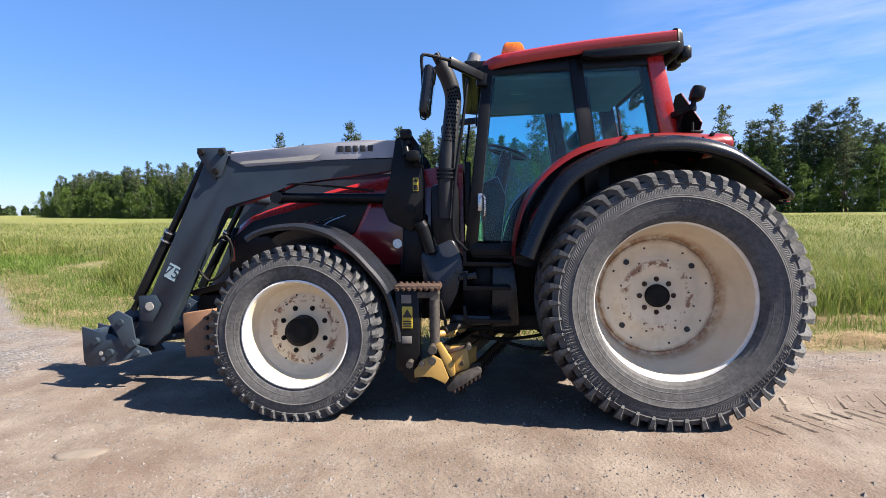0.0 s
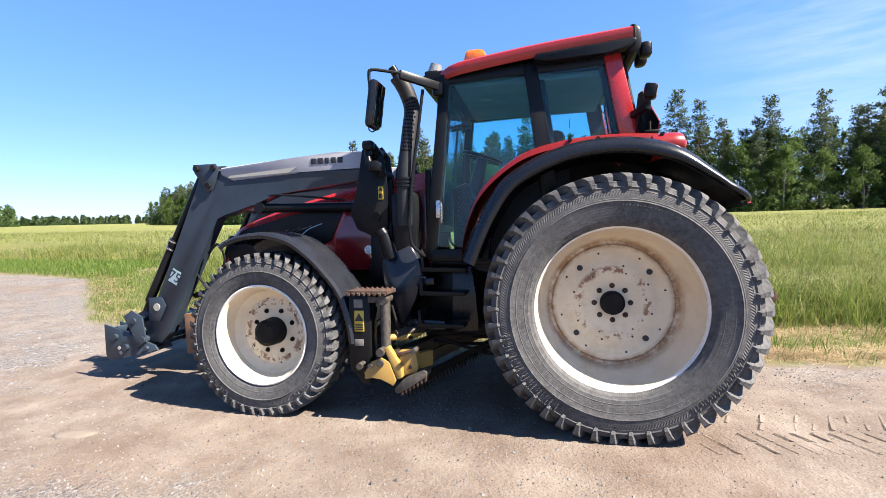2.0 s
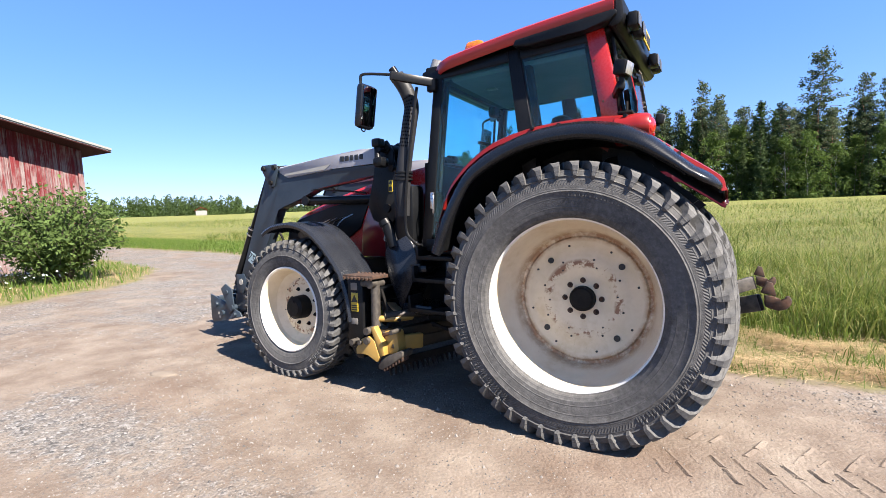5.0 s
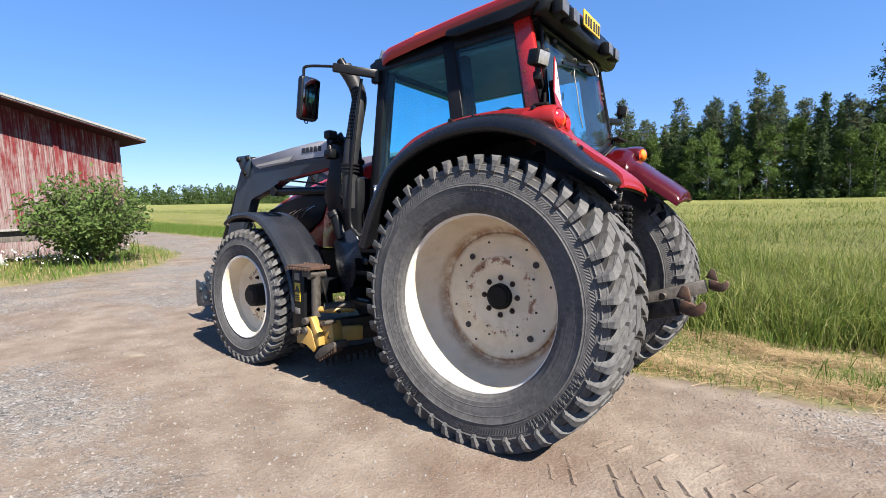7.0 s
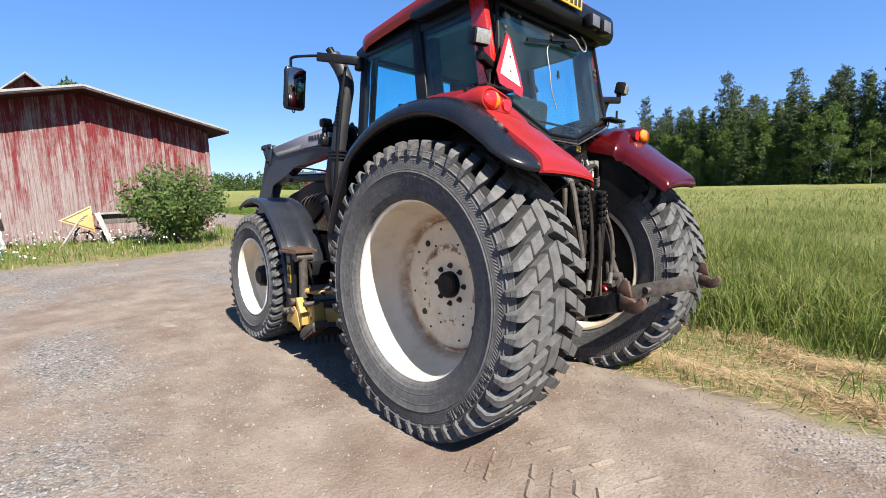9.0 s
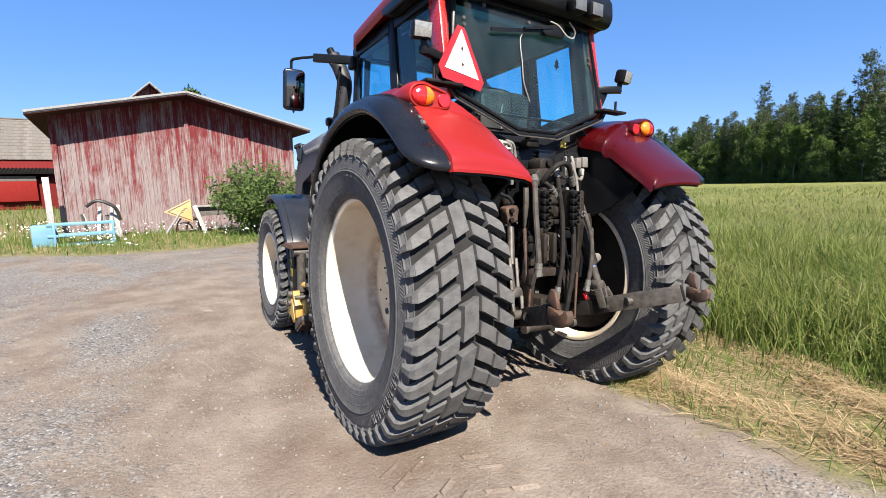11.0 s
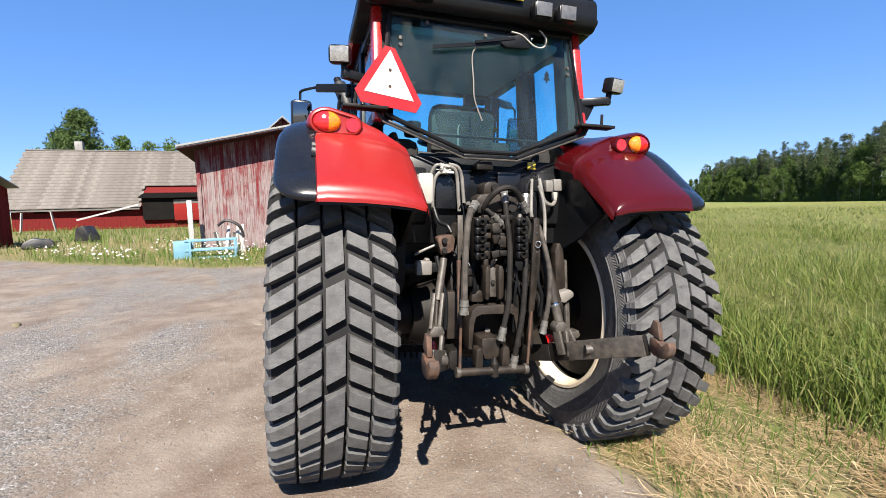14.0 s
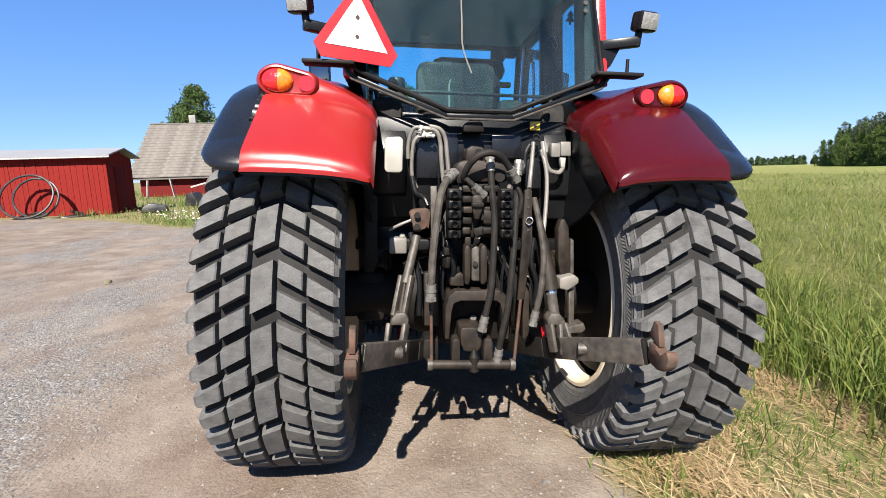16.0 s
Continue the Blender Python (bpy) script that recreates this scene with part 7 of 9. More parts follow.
# ---- rear fenders
for s in (-1, 1):
    # black outer flare
    arc = spline([(-0.945, 0, 1.1), (-0.835, 0, 1.36), (-0.69, 0, 1.59), (-0.536, 0, 1.7), (-0.354, 0, 1.778), (-0.18, 0, 1.817), (-0.013, 0, 1.828), (0.116, 0, 1.818), (0.241, 0, 1.79), (0.391, 0, 1.733), (0.553, 0, 1.627), (0.63, 0, 1.567)], 5)
    prof = [(0.035, -0.012), (0.008, -0.016), (0.0, -0.006), (-0.006, 0.012), (0.0, 0.036), (0.022, 0.066), (0.065, 0.09), (0.12, 0.104), (0.17, 0.108)]
    rows = []
    for i, p in enumerate(arc):
        d = (arc[min(i + 1, len(arc) - 1)] - arc[max(i - 1, 0)]).normalized()
        nr = Vector((-d.z, 0, d.x))
        thin = 1 - 0.46 * float(smooth(0.25, 0.63, p.x))
        q = lambda o, v: (p.x + nr.x * o * thin, s * v, p.z + nr.z * o * thin)
        wo = 1.15 + 0.02 * float(smooth(0.0, 0.4, p.x))
        rows.append([q(o, wo - t) for t, o in prof] + [q(0.08, 0.95)])
    # the rounded rear corner and the short skirt across the tail
    top = Vector((p.x + nr.x * 0.108 * thin, 1.0, p.z + nr.z * 0.108 * thin))
    for ang, vc in ((12, 1.0), (25, 1.0), (38, 1.0), (52, 1.0), (65, 1.0), (78, 1.0), (90, 1.0), (90, 0.95)):
        du, dv = math.sin(radians(ang)) ** 0.8, max(0.0, math.cos(radians(ang))) ** 0.8 if ang < 90 else 0.0
        lip = Vector((0.63 + 0.165 * du, vc + 0.17 * dv, 1.567 - 0.085 * du))
        row = []
        for t, o in prof:
            h, z = t / 0.17, max(o, 0) / 0.108
            row.append((lip.x + (top.x - lip.x) * (z * (1 - du) + h * du), s * (lip.y + (min(vc, 1.0) - lip.y) * h), lip.z + (top.z - lip.z) * (z * (1 - 0.5 * du) + h * 0.5 * du) + min(o, 0)))
        rows.append(row + [(top.x - 0.02, s * 0.94, top.z - 0.02)])
    bm = BM()
    sheet(bm, rows)
    bmesh.ops.remove_doubles(bm, verts=bm.verts[:], dist=1e-4)
    fl = part("rear_fender", bm, FLARE, tractor, "red rear fender with a wide black plastic flare", 60)
    fl.location.y = -0.03 if s > 0 else 0.0
    # red shell inside the flare
    arc2 = spline([(-1.05, 0, 1.1), (-1.02, 0, 1.35), (-0.9, 0, 1.63), (-0.64, 0, 1.85), (-0.35, 0, 1.938), (-0.05, 0, 1.963), (0.2, 0, 1.955), (0.36, 0, 1.935), (0.4, 0, 1.9)], 5)
    rows = []
    arch = []
    for p in arc2:
        arch.append([(p.x, s * 0.97, p.z - 0.03), (p.x, s * 0.8, p.z - 0.03), (p.x, s * 0.54, p.z - 0.05)])
        inn = float(smooth(-0.1, 0.22, p.x))
        ridge = float(np.interp(p.x, [0.0, 0.2, 0.31, 0.43], [1.86, 1.815, 1.79, 1.762]))
        mixed = lambda a, b: a + (b - a) * inn
        rows.append([(p.x, s * 1.0, p.z - 0.05), (p.x, s * 0.99, p.z - 0.015), (p.x, s * 0.95, p.z + 0.002), (p.x, s * 0.82, mixed(p.z + 0.008, p.z - 0.012)), (p.x, s * mixed(0.74, 0.67), mixed(p.z + 0.004, 0.35 * p.z + 0.65 * ridge + 0.03)),
                     (p.x, s * mixed(0.72, 0.575), mixed(p.z, ridge + 0.028)), (p.x, s * mixed(0.7, 0.53), mixed(p.z - 0.01, ridge)), (p.x, s * mixed(0.67, 0.508), mixed(p.z - 0.03, ridge - 0.04)), (p.x, s * mixed(0.66, 0.5), mixed(p.z - 0.06, ridge - 0.086))])
    # the long flat slope behind the lamps, its rounded inner shoulder and the upright rear edge
    tail = [(0.405, 1.86), (0.425, 1.82), (0.475, 1.79), (0.53, 1.748), (0.6, 1.694), (0.69, 1.63), (0.745, 1.588), (0.785, 1.556), (0.802, 1.535), (0.81, 1.507), (0.812, 1.488), (0.818, 1.482), (0.818, 1.468)]
    for u, w in tail:
        back = float(smooth(1.56, 1.468, w))
        shoulder = np.interp(u, [0.405, 0.475, 0.6, 0.8], [0.1, 0.066, 0.06, 0.056]) * (1 - back) + 0.03 * back
        wall = 0.086 * (1 - back) + 0.006 * back
        r_in = 0.03 * back
        rows.append([(u - 0.02, s * 1.0, max(1.466, w - 0.03)), (u - 0.002, s * 0.992, max(1.467, w - 0.006)), (u, s * 0.95, w), (u, s * 0.8, w - 0.05 * shoulder), (u, s * 0.67, w - 0.3 * shoulder), (u, s * 0.58, w - 0.62 * shoulder), (u - 0.004 * back, s * 0.535, w - shoulder),
                     (u - 0.012 * back, s * (0.51 + 0.3 * r_in), w - shoulder - 0.4 * wall), (u - 0.03 * back, s * (0.5 + r_in * 0.4), w - shoulder - wall)])
    bm = BM()
    sheet(bm, rows)
    bmesh.ops.remove_doubles(bm, verts=bm.verts[:], dist=1e-4)
    part("fender_shell", bm, RED_FADED if s < 0 else RED_SHADED, fl, "glossy red fender shell", 40)
    bm = BM()
    sheet(bm, [[(x - 0.012, s * min(max(abs(y), 0.514), 0.985), z - 0.012 + 0.016 * (j == 8)) for j, (x, y, z) in enumerate(row)] for row in rows if row[2][0] > 0.2])
    part("shell_lining", bm, BLACK, fl, "black underside of the red shell", 40)
    bm = BM()
    sheet(bm, [[(p.x, s * 1.125, p.z - 0.012), (p.x, s * 1.05, p.z + 0.025), (p.x, s * 0.9, p.z + 0.035), (p.x, s * 0.7, p.z + 0.03), (p.x, s * 0.54, p.z + 0.01)] for p in arc], 0.006)
    part("fender_liner", bm, BLACK, fl, "black underside of the fender", 40)
    # inner wall of the wheel arch
    bm = BM()
    wall = [(p.x, p.z - 0.06 - 0.17 * float(smooth(0.1, 0.38, p.x))) for p in arc2] + [(0.55, 1.54), (0.66, 1.44), (0.45, 1.3), (0.2, 1.2), (-0.9, 1.0)]
    prism(bm, wall, s * 0.53, s * 0.55)
    part("arch_wall", bm, BLACK, fl, "black inner wall of the wheel arch")
    # lamps
    lc = Vector((0.425, s * 0.935, 1.872))

    def half_dome(lo, hi):
        bm = BM()
        rows = []
        for i in range(11):
            t = lo + (hi - lo) * i / 10
            rows.append([lc + Vector((0.034 * math.sqrt(max(0, (1 - t * t))) * math.cos(b), t * 0.068, 0.052 * math.sqrt(max(0, 1 - t * t)) * math.sin(b))) for b in (math.pi * (k / 12 - 0.5) for k in range(13))])
        return sheet(bm, rows)

    lamp = part("tail_lamp", half_dome(-0.999, 0.1) if s < 0 else half_dome(-0.1, 0.999), LENS_RED, fl, "oval tail lamp, red and orange", 80)
    part("indicator", half_dome(0.1, 0.999) if s < 0 else half_dome(-0.999, -0.1), LENS_ORANGE, lamp, "orange part of the lamp", 80)
    bm = BM()
    rows = []
    for i in range(41):
        a = 2 * math.pi * i / 40
        ca, sa = math.cos(a), math.sin(a)
        ring = []
        for u0, g in ((0.24, 0.016), (0.36, 0.012), (0.415, 0.006), (0.432, -0.004), (0.434, -0.012), (0.424, -0.018)):
            best = None
            for cy, cz, ry, rz in ((0.935, 1.872, 0.086, 0.069), (0.815, 1.862, 0.05, 0.05)):
                ry, rz = ry + g, rz + g
                m = math.hypot(ry * ca, rz * sa)
                py, pz = cy + ry * ry * ca / m, cz + rz * rz * sa / m
                if best is None or py * ca + pz * sa > best[0]:
                    best = (py * ca + pz * sa, py, pz)
            ring.append((u0, s * best[1], best[2] - 0.12 * max(0, 0.36 - u0)))
        rows.append(ring + [(0.42, s * 0.88, 1.868)])
    sheet(bm, rows)
    bmesh.ops.remove_doubles(bm, verts=bm.verts[:], dist=1e-4)
    part("lamp_pod", bm, RED_FADED if s < 0 else RED_SHADED, fl, "rounded red pod round the tail lamp", 40)
    bm = BM()
    cyl(bm, (0.41, s * 0.81, 1.862), (0.434, s * 0.81, 1.862), 0.037, 0.034, 20)
    part("reflector", bm, LENS_RED, fl, "small round red reflector")
    for k in range(4 if s < 0 else 0):
        bm = BM()
        cyl(bm, (0.462 + 0.04 * k, s * 0.985, 1.764 - 0.028 * k), (0.468 + 0.04 * k, s * 1.012, 1.772 - 0.028 * k), 0.017 if k < 3 else 0.012, 0.014 if k < 3 else 0.01, 14)
        part("fender_button", bm, FITTING if k < 3 else BLACK, fl)
    for u in (-0.28, -0.1, 0.3):
        bm = BM()
        cyl(bm, (u, s * 0.99, 1.935), (u, s * 1.012, 1.935), 0.014, 0.011, 10)
        part("fender_bolt", bm, BLACK, fl)
    bm = BM()
    box(bm, (0.27, s * 0.73, 1.99), (0.09, 0.24, 0.018), 0.004)
    cyl(bm, (0.27, s * 0.78, 1.99), (0.27, s * 0.78, 2.07), 0.009, 0.009, 8)
    part("sign_bracket", bm, IRON, fl, "black flat bracket with a bolt")
    # work lamp on an arm
    bm = BM()
    bar(bm, (0.18, s * 0.66, 2.15), (0.25, s * 0.85, 2.165), 0.05, 0.05, 0.01)
    prism(bm, [(s * 0.64, 1.97), (s * 0.64, 2.17), (s * 0.78, 2.17), (s * 0.72, 2.05)], 0.2, 0.21, "u")
    cyl(bm, (0.25, s * 0.83, 2.14), (0.25, s * 0.84, 2.22), 0.018)
    arm = part("lamp_arm", bm, BLACK, fl)
    bm = BM()
    box(bm, (0.26, s * 0.86, 2.255), (0.08, 0.115, 0.095), 0.018, (0, 12, s * 12))
    part("work_lamp", bm, BLACK, fl, "black rectangular work lamp")
    bm = BM()
    box(bm, (0.301, s * 0.868, 2.247), (0.006, 0.095, 0.075), 0.002, (0, 12, s * 12))
    part("work_lamp_lens", bm, LENS_CLEAR, fl)

# ---- slow-vehicle triangle on the left rear pillar
tc = Vector((0.268, -0.598, 2.142))
ex = Vector((-0.11, 0.397, -0.021)).normalized()
ez = Vector((-0.1, -0.02, 1.0))
ez = (ez - ex * ez.dot(ex)).normalized()
ey = ex.cross(ez)


def tri_plate(poly, d0, d1, material, label):
    bm = BM()
    n = len(poly)
    vs = [tc + ex * a + ez * b - ey * -d for d in (d0, d1) for a, b in poly]
    add(bm, vs, [tuple(range(n)), tuple(range(2 * n - 1, n - 1, -1))] + [(i, n + i, n + (i + 1) % n, (i + 1) % n) for i in range(n)])
    return part("warning_triangle", bm, material, tractor, label)


HEX = [(-0.03, 0.19), (0.03, 0.19), (0.2, -0.085), (0.165, -0.145), (-0.165, -0.145), (-0.2, -0.085)]
t1 = tri_plate(HEX, 0.0, 0.004, SIGNRED, "red-edged white slow-vehicle triangle")
t2 = tri_plate([(0.0, 0.172), (0.148, -0.083), (-0.148, -0.083)], 0.003, 0.0065, SIGNWHITE, "white triangle field")
t2.name = "triangle_face"
t2.parent = t1
tb = tri_plate([(a * 0.99, b * 0.99) for a, b in HEX], -0.004, -0.0005, BLACK, "black back of the sign")
tb.name = "sign_back"
tb.parent = t1
for b in (0.06, -0.03):
    bm = BM()
    p = tc + ez * b
    cyl(bm, p, p + ey * 0.009, 0.01, 0.01, 10)
    part("sign_bolt", bm, RUST, t1)
bm = BM()
bar(bm, tc + ez * -0.14 - ey * 0.03, tc + ez * 0.05 - ey * 0.03, 0.02, 0.03)
part("sign_post", bm, IRON, t1)

# ---- loader
def both(fn):
    for s in (-1, 1):
        fn(s)


def loader(s):
    c = s * 0.47
    a, b = c - 0.055, c + 0.055
    bm = BM()
    prism(bm, [(-1.82, 1.93), (-2.03, 1.897), (-3.32, 1.895), (-3.42, 2.0), (-3.56, 1.98), (-3.66, 1.74), (-3.98, 1.04), (-4.26, 0.48), (-4.22, 0.36), (-4.08, 0.34), (-3.98, 0.44), (-3.72, 0.95), (-3.42, 1.53), (-3.3, 1.545), (-3.03, 1.63), (-2.81, 1.727), (-2.03, 1.8), (-1.85, 1.82)], a, b, bevel=0.014)
    boom = part("loader_boom", bm, BOOM, tractor, "blue-grey steel loader boom")
    bm = BM()
    prism(bm, [(-1.88, 1.9), (-1.88, 2.045), (-2.2, 2.055), (-2.62, 2.03), (-3.36, 1.98), (-3.36, 1.92), (-3.23, 1.857), (-2.59, 1.891), (-2.54, 1.912), (-2.05, 1.905)], a - 0.012, b + 0.012, bevel=0.012)
    part("boom_cover", bm, BOOMGREY, boom, "silver-grey boom cover")
    bm = BM()
    prism(bm, [(-2.66, 1.9), (-2.58, 1.945), (-3.26, 1.9), (-3.28, 1.88)], c + s * 0.068, c + s * 0.071)
    part("cover_stripe", bm, WHITE, boom, "pale stripe on the cover")
    bm = BM()
    for k, wd in enumerate((0.05, 0.05, 0.04, 0.045, 0.045)):
        box(bm, (-2.42 + 0.062 * k, c + s * 0.068, 1.985), (wd, 0.008, 0.05), 0.003, (0, 0 if k % 2 else 4, 0))
    part("badge", bm, INK, boom, "dark raised badge bars")
    # elbow plates and pins
    bm = BM()
    for v in (a - 0.016, b + 0.016):
        prism(bm, [(-3.64, 2.02), (-3.4, 2.02), (-3.37, 1.96), (-3.44, 1.78), (-3.5, 1.76), (-3.63, 1.95)], v - 0.007, v + 0.007, bevel=0.004)
    part("elbow_plate", bm, BOOM, boom)
    for u, w in ((-3.6, 1.98), (-3.42, 1.98), (-3.48, 1.82)):
        bm = BM()
        cyl(bm, (u, a - 0.045, w), (u, b + 0.045, w), 0.026, None, 16)
        part("pin", bm, IRON, boom)
    # tilt cylinder down the front of the boom
    bm = BM()
    cyl(bm, (-3.61, c, 1.93), (-3.95, c, 1.3), 0.03, None, 16)
    cyl(bm, (-3.93, c, 1.33), (-4.25, c, 0.74), 0.042, None, 18)
    cyl(bm, (-3.93, c, 1.33), (-3.955, c, 1.285), 0.05, None, 18)
    cyl(bm, (-4.25, c, 0.74), (-4.3, c, 0.65), 0.024, None, 12)
    part("tilt_cylinder", bm, BLACK, boom, "black hydraulic tilt cylinder")
    bm = BM()
    cyl(bm, (-3.935, c, 1.325), (-3.942, c, 1.312), 0.052, None, 18)
    cyl(bm, (-3.97, c, 1.255), (-3.977, c, 1.243), 0.0525, None, 18)
    part("cylinder_ring", bm, CHROME, boom)
    # lift cylinder below the boom
    bm = BM()
    cyl(bm, (-2.98, c, 1.6), (-2.05, c, 1.58), 0.042, None, 18)
    cyl(bm, (-2.1, c, 1.58), (-1.86, c, 1.5), 0.027, None, 14)
    cyl(bm, (-2.98, c - 0.06, 1.6), (-2.98, c + 0.06, 1.6), 0.05, None, 16)
    tube(bm, [(-2.92, c + s * 0.03, 1.64), (-2.85, c + s * 0.05, 1.71), (-2.4, c + s * 0.05, 1.67), (-2.15, c + s * 0.04, 1.64)], 0.009, 6)
    part("lift_cylinder", bm, BLACK, boom, "black hydraulic lift cylinder")
    # tower plates
    bm = BM()
    for v in (a - 0.03, b + 0.03):
        prism(bm, [(-1.96, 2.05), (-1.84, 2.1), (-1.77, 2.0), (-1.74, 1.7), (-1.74, 1.4), (-1.84, 1.3), (-2.02, 1.38), (-2.08, 1.52), (-2.0, 1.75)], v - 0.012, v + 0.012, bevel=0.006)
    box(bm, (-1.82, c, 1.2), (0.2, 0.12, 0.5), 0.02)
    box(bm, (-1.82, c * 0.75, 1.0), (0.26, 0.3, 0.16), 0.02)
    part("loader_tower", bm, BLACK, boom, "black loader tower plates")
    for u, w, r in ((-1.84, 2.02, 0.045), (-1.78, 1.84, 0.03), (-1.84, 1.48, 0.04)):
        bm = BM()
        cyl(bm, (u, c - 0.12, w), (u, c + 0.12, w), r, None, 16)
        part("pin", bm, IRON, boom)
    bm = BM()
    box(bm, (-1.8, c + s * 0.099, 1.68), (0.045, 0.004, 0.11), 0.001)
    part("warning_label", bm, SIGNYELLOW, boom, "small yellow warning label")
    bm = BM()
    prism(bm, [(-1.82, 1.7), (-1.8, 1.73), (-1.78, 1.7)], c + s * 0.101, c + s * 0.1035)
    part("label_triangle", bm, INK, boom)
    bm = BM()
    box(bm, (-1.8, c + s * 0.1015, 1.655), (0.035, 0.003, 0.04))
    part("label_bar", bm, DUSTYGREY, boom)
    # 75 label
    bm = BM()
    box(bm, (-3.9, c + s * 0.0565, 0.98), (0.1, 0.003, 0.13), 0.0, (0, 28, 0))
    part("number_label", bm, LABELBLUE, boom, "pale blue label with dark digits 75")
    tx = bpy.data.curves.new("label_text", "FONT")
    tx.body, tx.size, tx.extrude, tx.align_x, tx.align_y = "75", 0.13, 0.001, "CENTER", "CENTER"
    tx.materials.append(BOOM)
    to = new("label_text", tx)
    to.parent = boom
    to.matrix_basis = pose(-3.9, c + s * 0.0585, 0.98, 90, 28, 0) if s < 0 else pose(-3.9, c + s * 0.0585, 0.98, 90, -28, 180)
    bm = BM()
    prism(bm, [(-4.2, 0.78), (-4.05, 0.79), (-4.0, 0.7), (-4.08, 0.55), (-4.2, 0.56)], c + s * 0.055, c + s * 0.07, bevel=0.012)
    part("pivot_boss", bm, BOOM, boom)
    bm = BM()
    cyl(bm, (-4.1, c + s * 0.068, 0.69), (-4.1, c + s * 0.076, 0.69), 0.036, None, 20)
    part("round_sticker", bm, WHITE, boom, "round white sticker")
    # implement carrier
    bm = BM()
    for v in (a - 0.03, b + 0.03):
        prism(bm, [(-4.7, 0.52), (-4.42, 0.44), (-4.34, 0.4), (-4.12, 0.33), (-4.08, 0.28), (-4.45, 0.2), (-4.66, 0.17), (-4.69, 0.22)], v - 0.01, v + 0.01, bevel=0.005)
        prism(bm, [(-4.46, 0.6), (-4.36, 0.66), (-4.24, 0.6), (-4.2, 0.36), (-4.3, 0.3), (-4.36, 0.45)], v - 0.024, v - 0.008, bevel=0.004)
    for u, w, r in ((-4.56, 0.4, 0.03), (-4.44, 0.3, 0.032), (-4.33, 0.56, 0.026), (-4.24, 0.38, 0.034), (-4.2, 0.3, 0.022)):
        cyl(bm, (u, a - 0.07, w), (u, b + 0.06, w), r, None, 14)
    part("carrier_plate", bm, BOOM, boom, "dark carrier plates with pins")
    bm = BM()
    for u, w in ((-4.53, 0.29), (-4.51, 0.245)):
        cyl(bm, (u, a - 0.042, w), (u, a - 0.038, w), 0.018, None, 14)
    part("carrier_sticker", bm, WHITE, boom)
    bm = BM()
    tube(bm, [(-3.55, c + s * 0.02, 1.2), (-3.42, c + s * 0.05, 1.28), (-3.4, c, 1.1), (-3.6, c, 0.9), (-3.8, c - s * 0.02, 1.1), (-4.0, c - s * 0.03, 1.0)], 0.012, 6)
    part("loader_hose", bm, HOSE, boom)
    # small lamp and couplings beside the tower
    bm = BM()
    box(bm, (-1.86, s * 0.66, 2.06), (0.09, 0.1, 0.08), 0.02)
    cyl(bm, (-1.86, s * 0.5, 2.0), (-1.84, s * 0.68, 2.0), 0.02)
    cyl(bm, (-1.88, s * 0.66, 2.03), (-1.85, s * 0.68, 1.9), 0.022, 0.03)
    box(bm, (-1.8, s * 0.7, 1.88), (0.11, 0.12, 0.09), 0.03)
    part("boom_lamp", bm, BLACK, boom, "small black lamp on the tower")


both(loader)
bm = BM()
cyl(bm, (-3.5, -0.45, 1.66), (-3.5, 0.45, 1.66), 0.06, None, 20)
part("loader_crossbar", bm, BOOM, tractor, "blue-grey cross tube of the loader")
bm = BM()
cyl(bm, (-4.42, -0.55, 0.32), (-4.42, 0.55, 0.32), 0.035, None, 16)
box(bm, (-4.6, 0, 0.46), (0.06, 1.06, 0.06), 0.01)
box(bm, (-4.62, 0, 0.22), (0.06, 1.06, 0.06), 0.01)
part("carrier_frame", bm, BOOM, tractor, "blue-grey cross tubes of the tool carrier")
bm = BM()
box(bm, (-3.62, 0, 0.62), (0.34, 0.7, 0.3), 0.03)
prism(bm, [(-3.85, 0.8), (-3.35, 0.92), (-3.3, 0.98), (-3.3, 0.86), (-3.8, 0.76)], -0.4, 0.4, bevel=0.01)
part("front_weight", bm, IRON, tractor, "dark front weight block")
for s in (-1, 1):
    bm = BM()
    prism(bm, [(-3.82, 0.24), (-3.84, 0.62), (-3.56, 0.66), (-3.56, 0.26)], s * 0.42, s * 0.5, bevel=0.01)
    board = part("front_bumper_board", bm, WOOD, tractor, "brown wooden bumper board")
    for k in range(4):
        bm = BM()
        cyl(bm, (-3.62, s * 0.5, 0.33 + 0.085 * k), (-3.62, s * 0.53, 0.33 + 0.085 * k), 0.022, 0.016, 10)
        part("bumper_bolt", bm, STEEL, board)

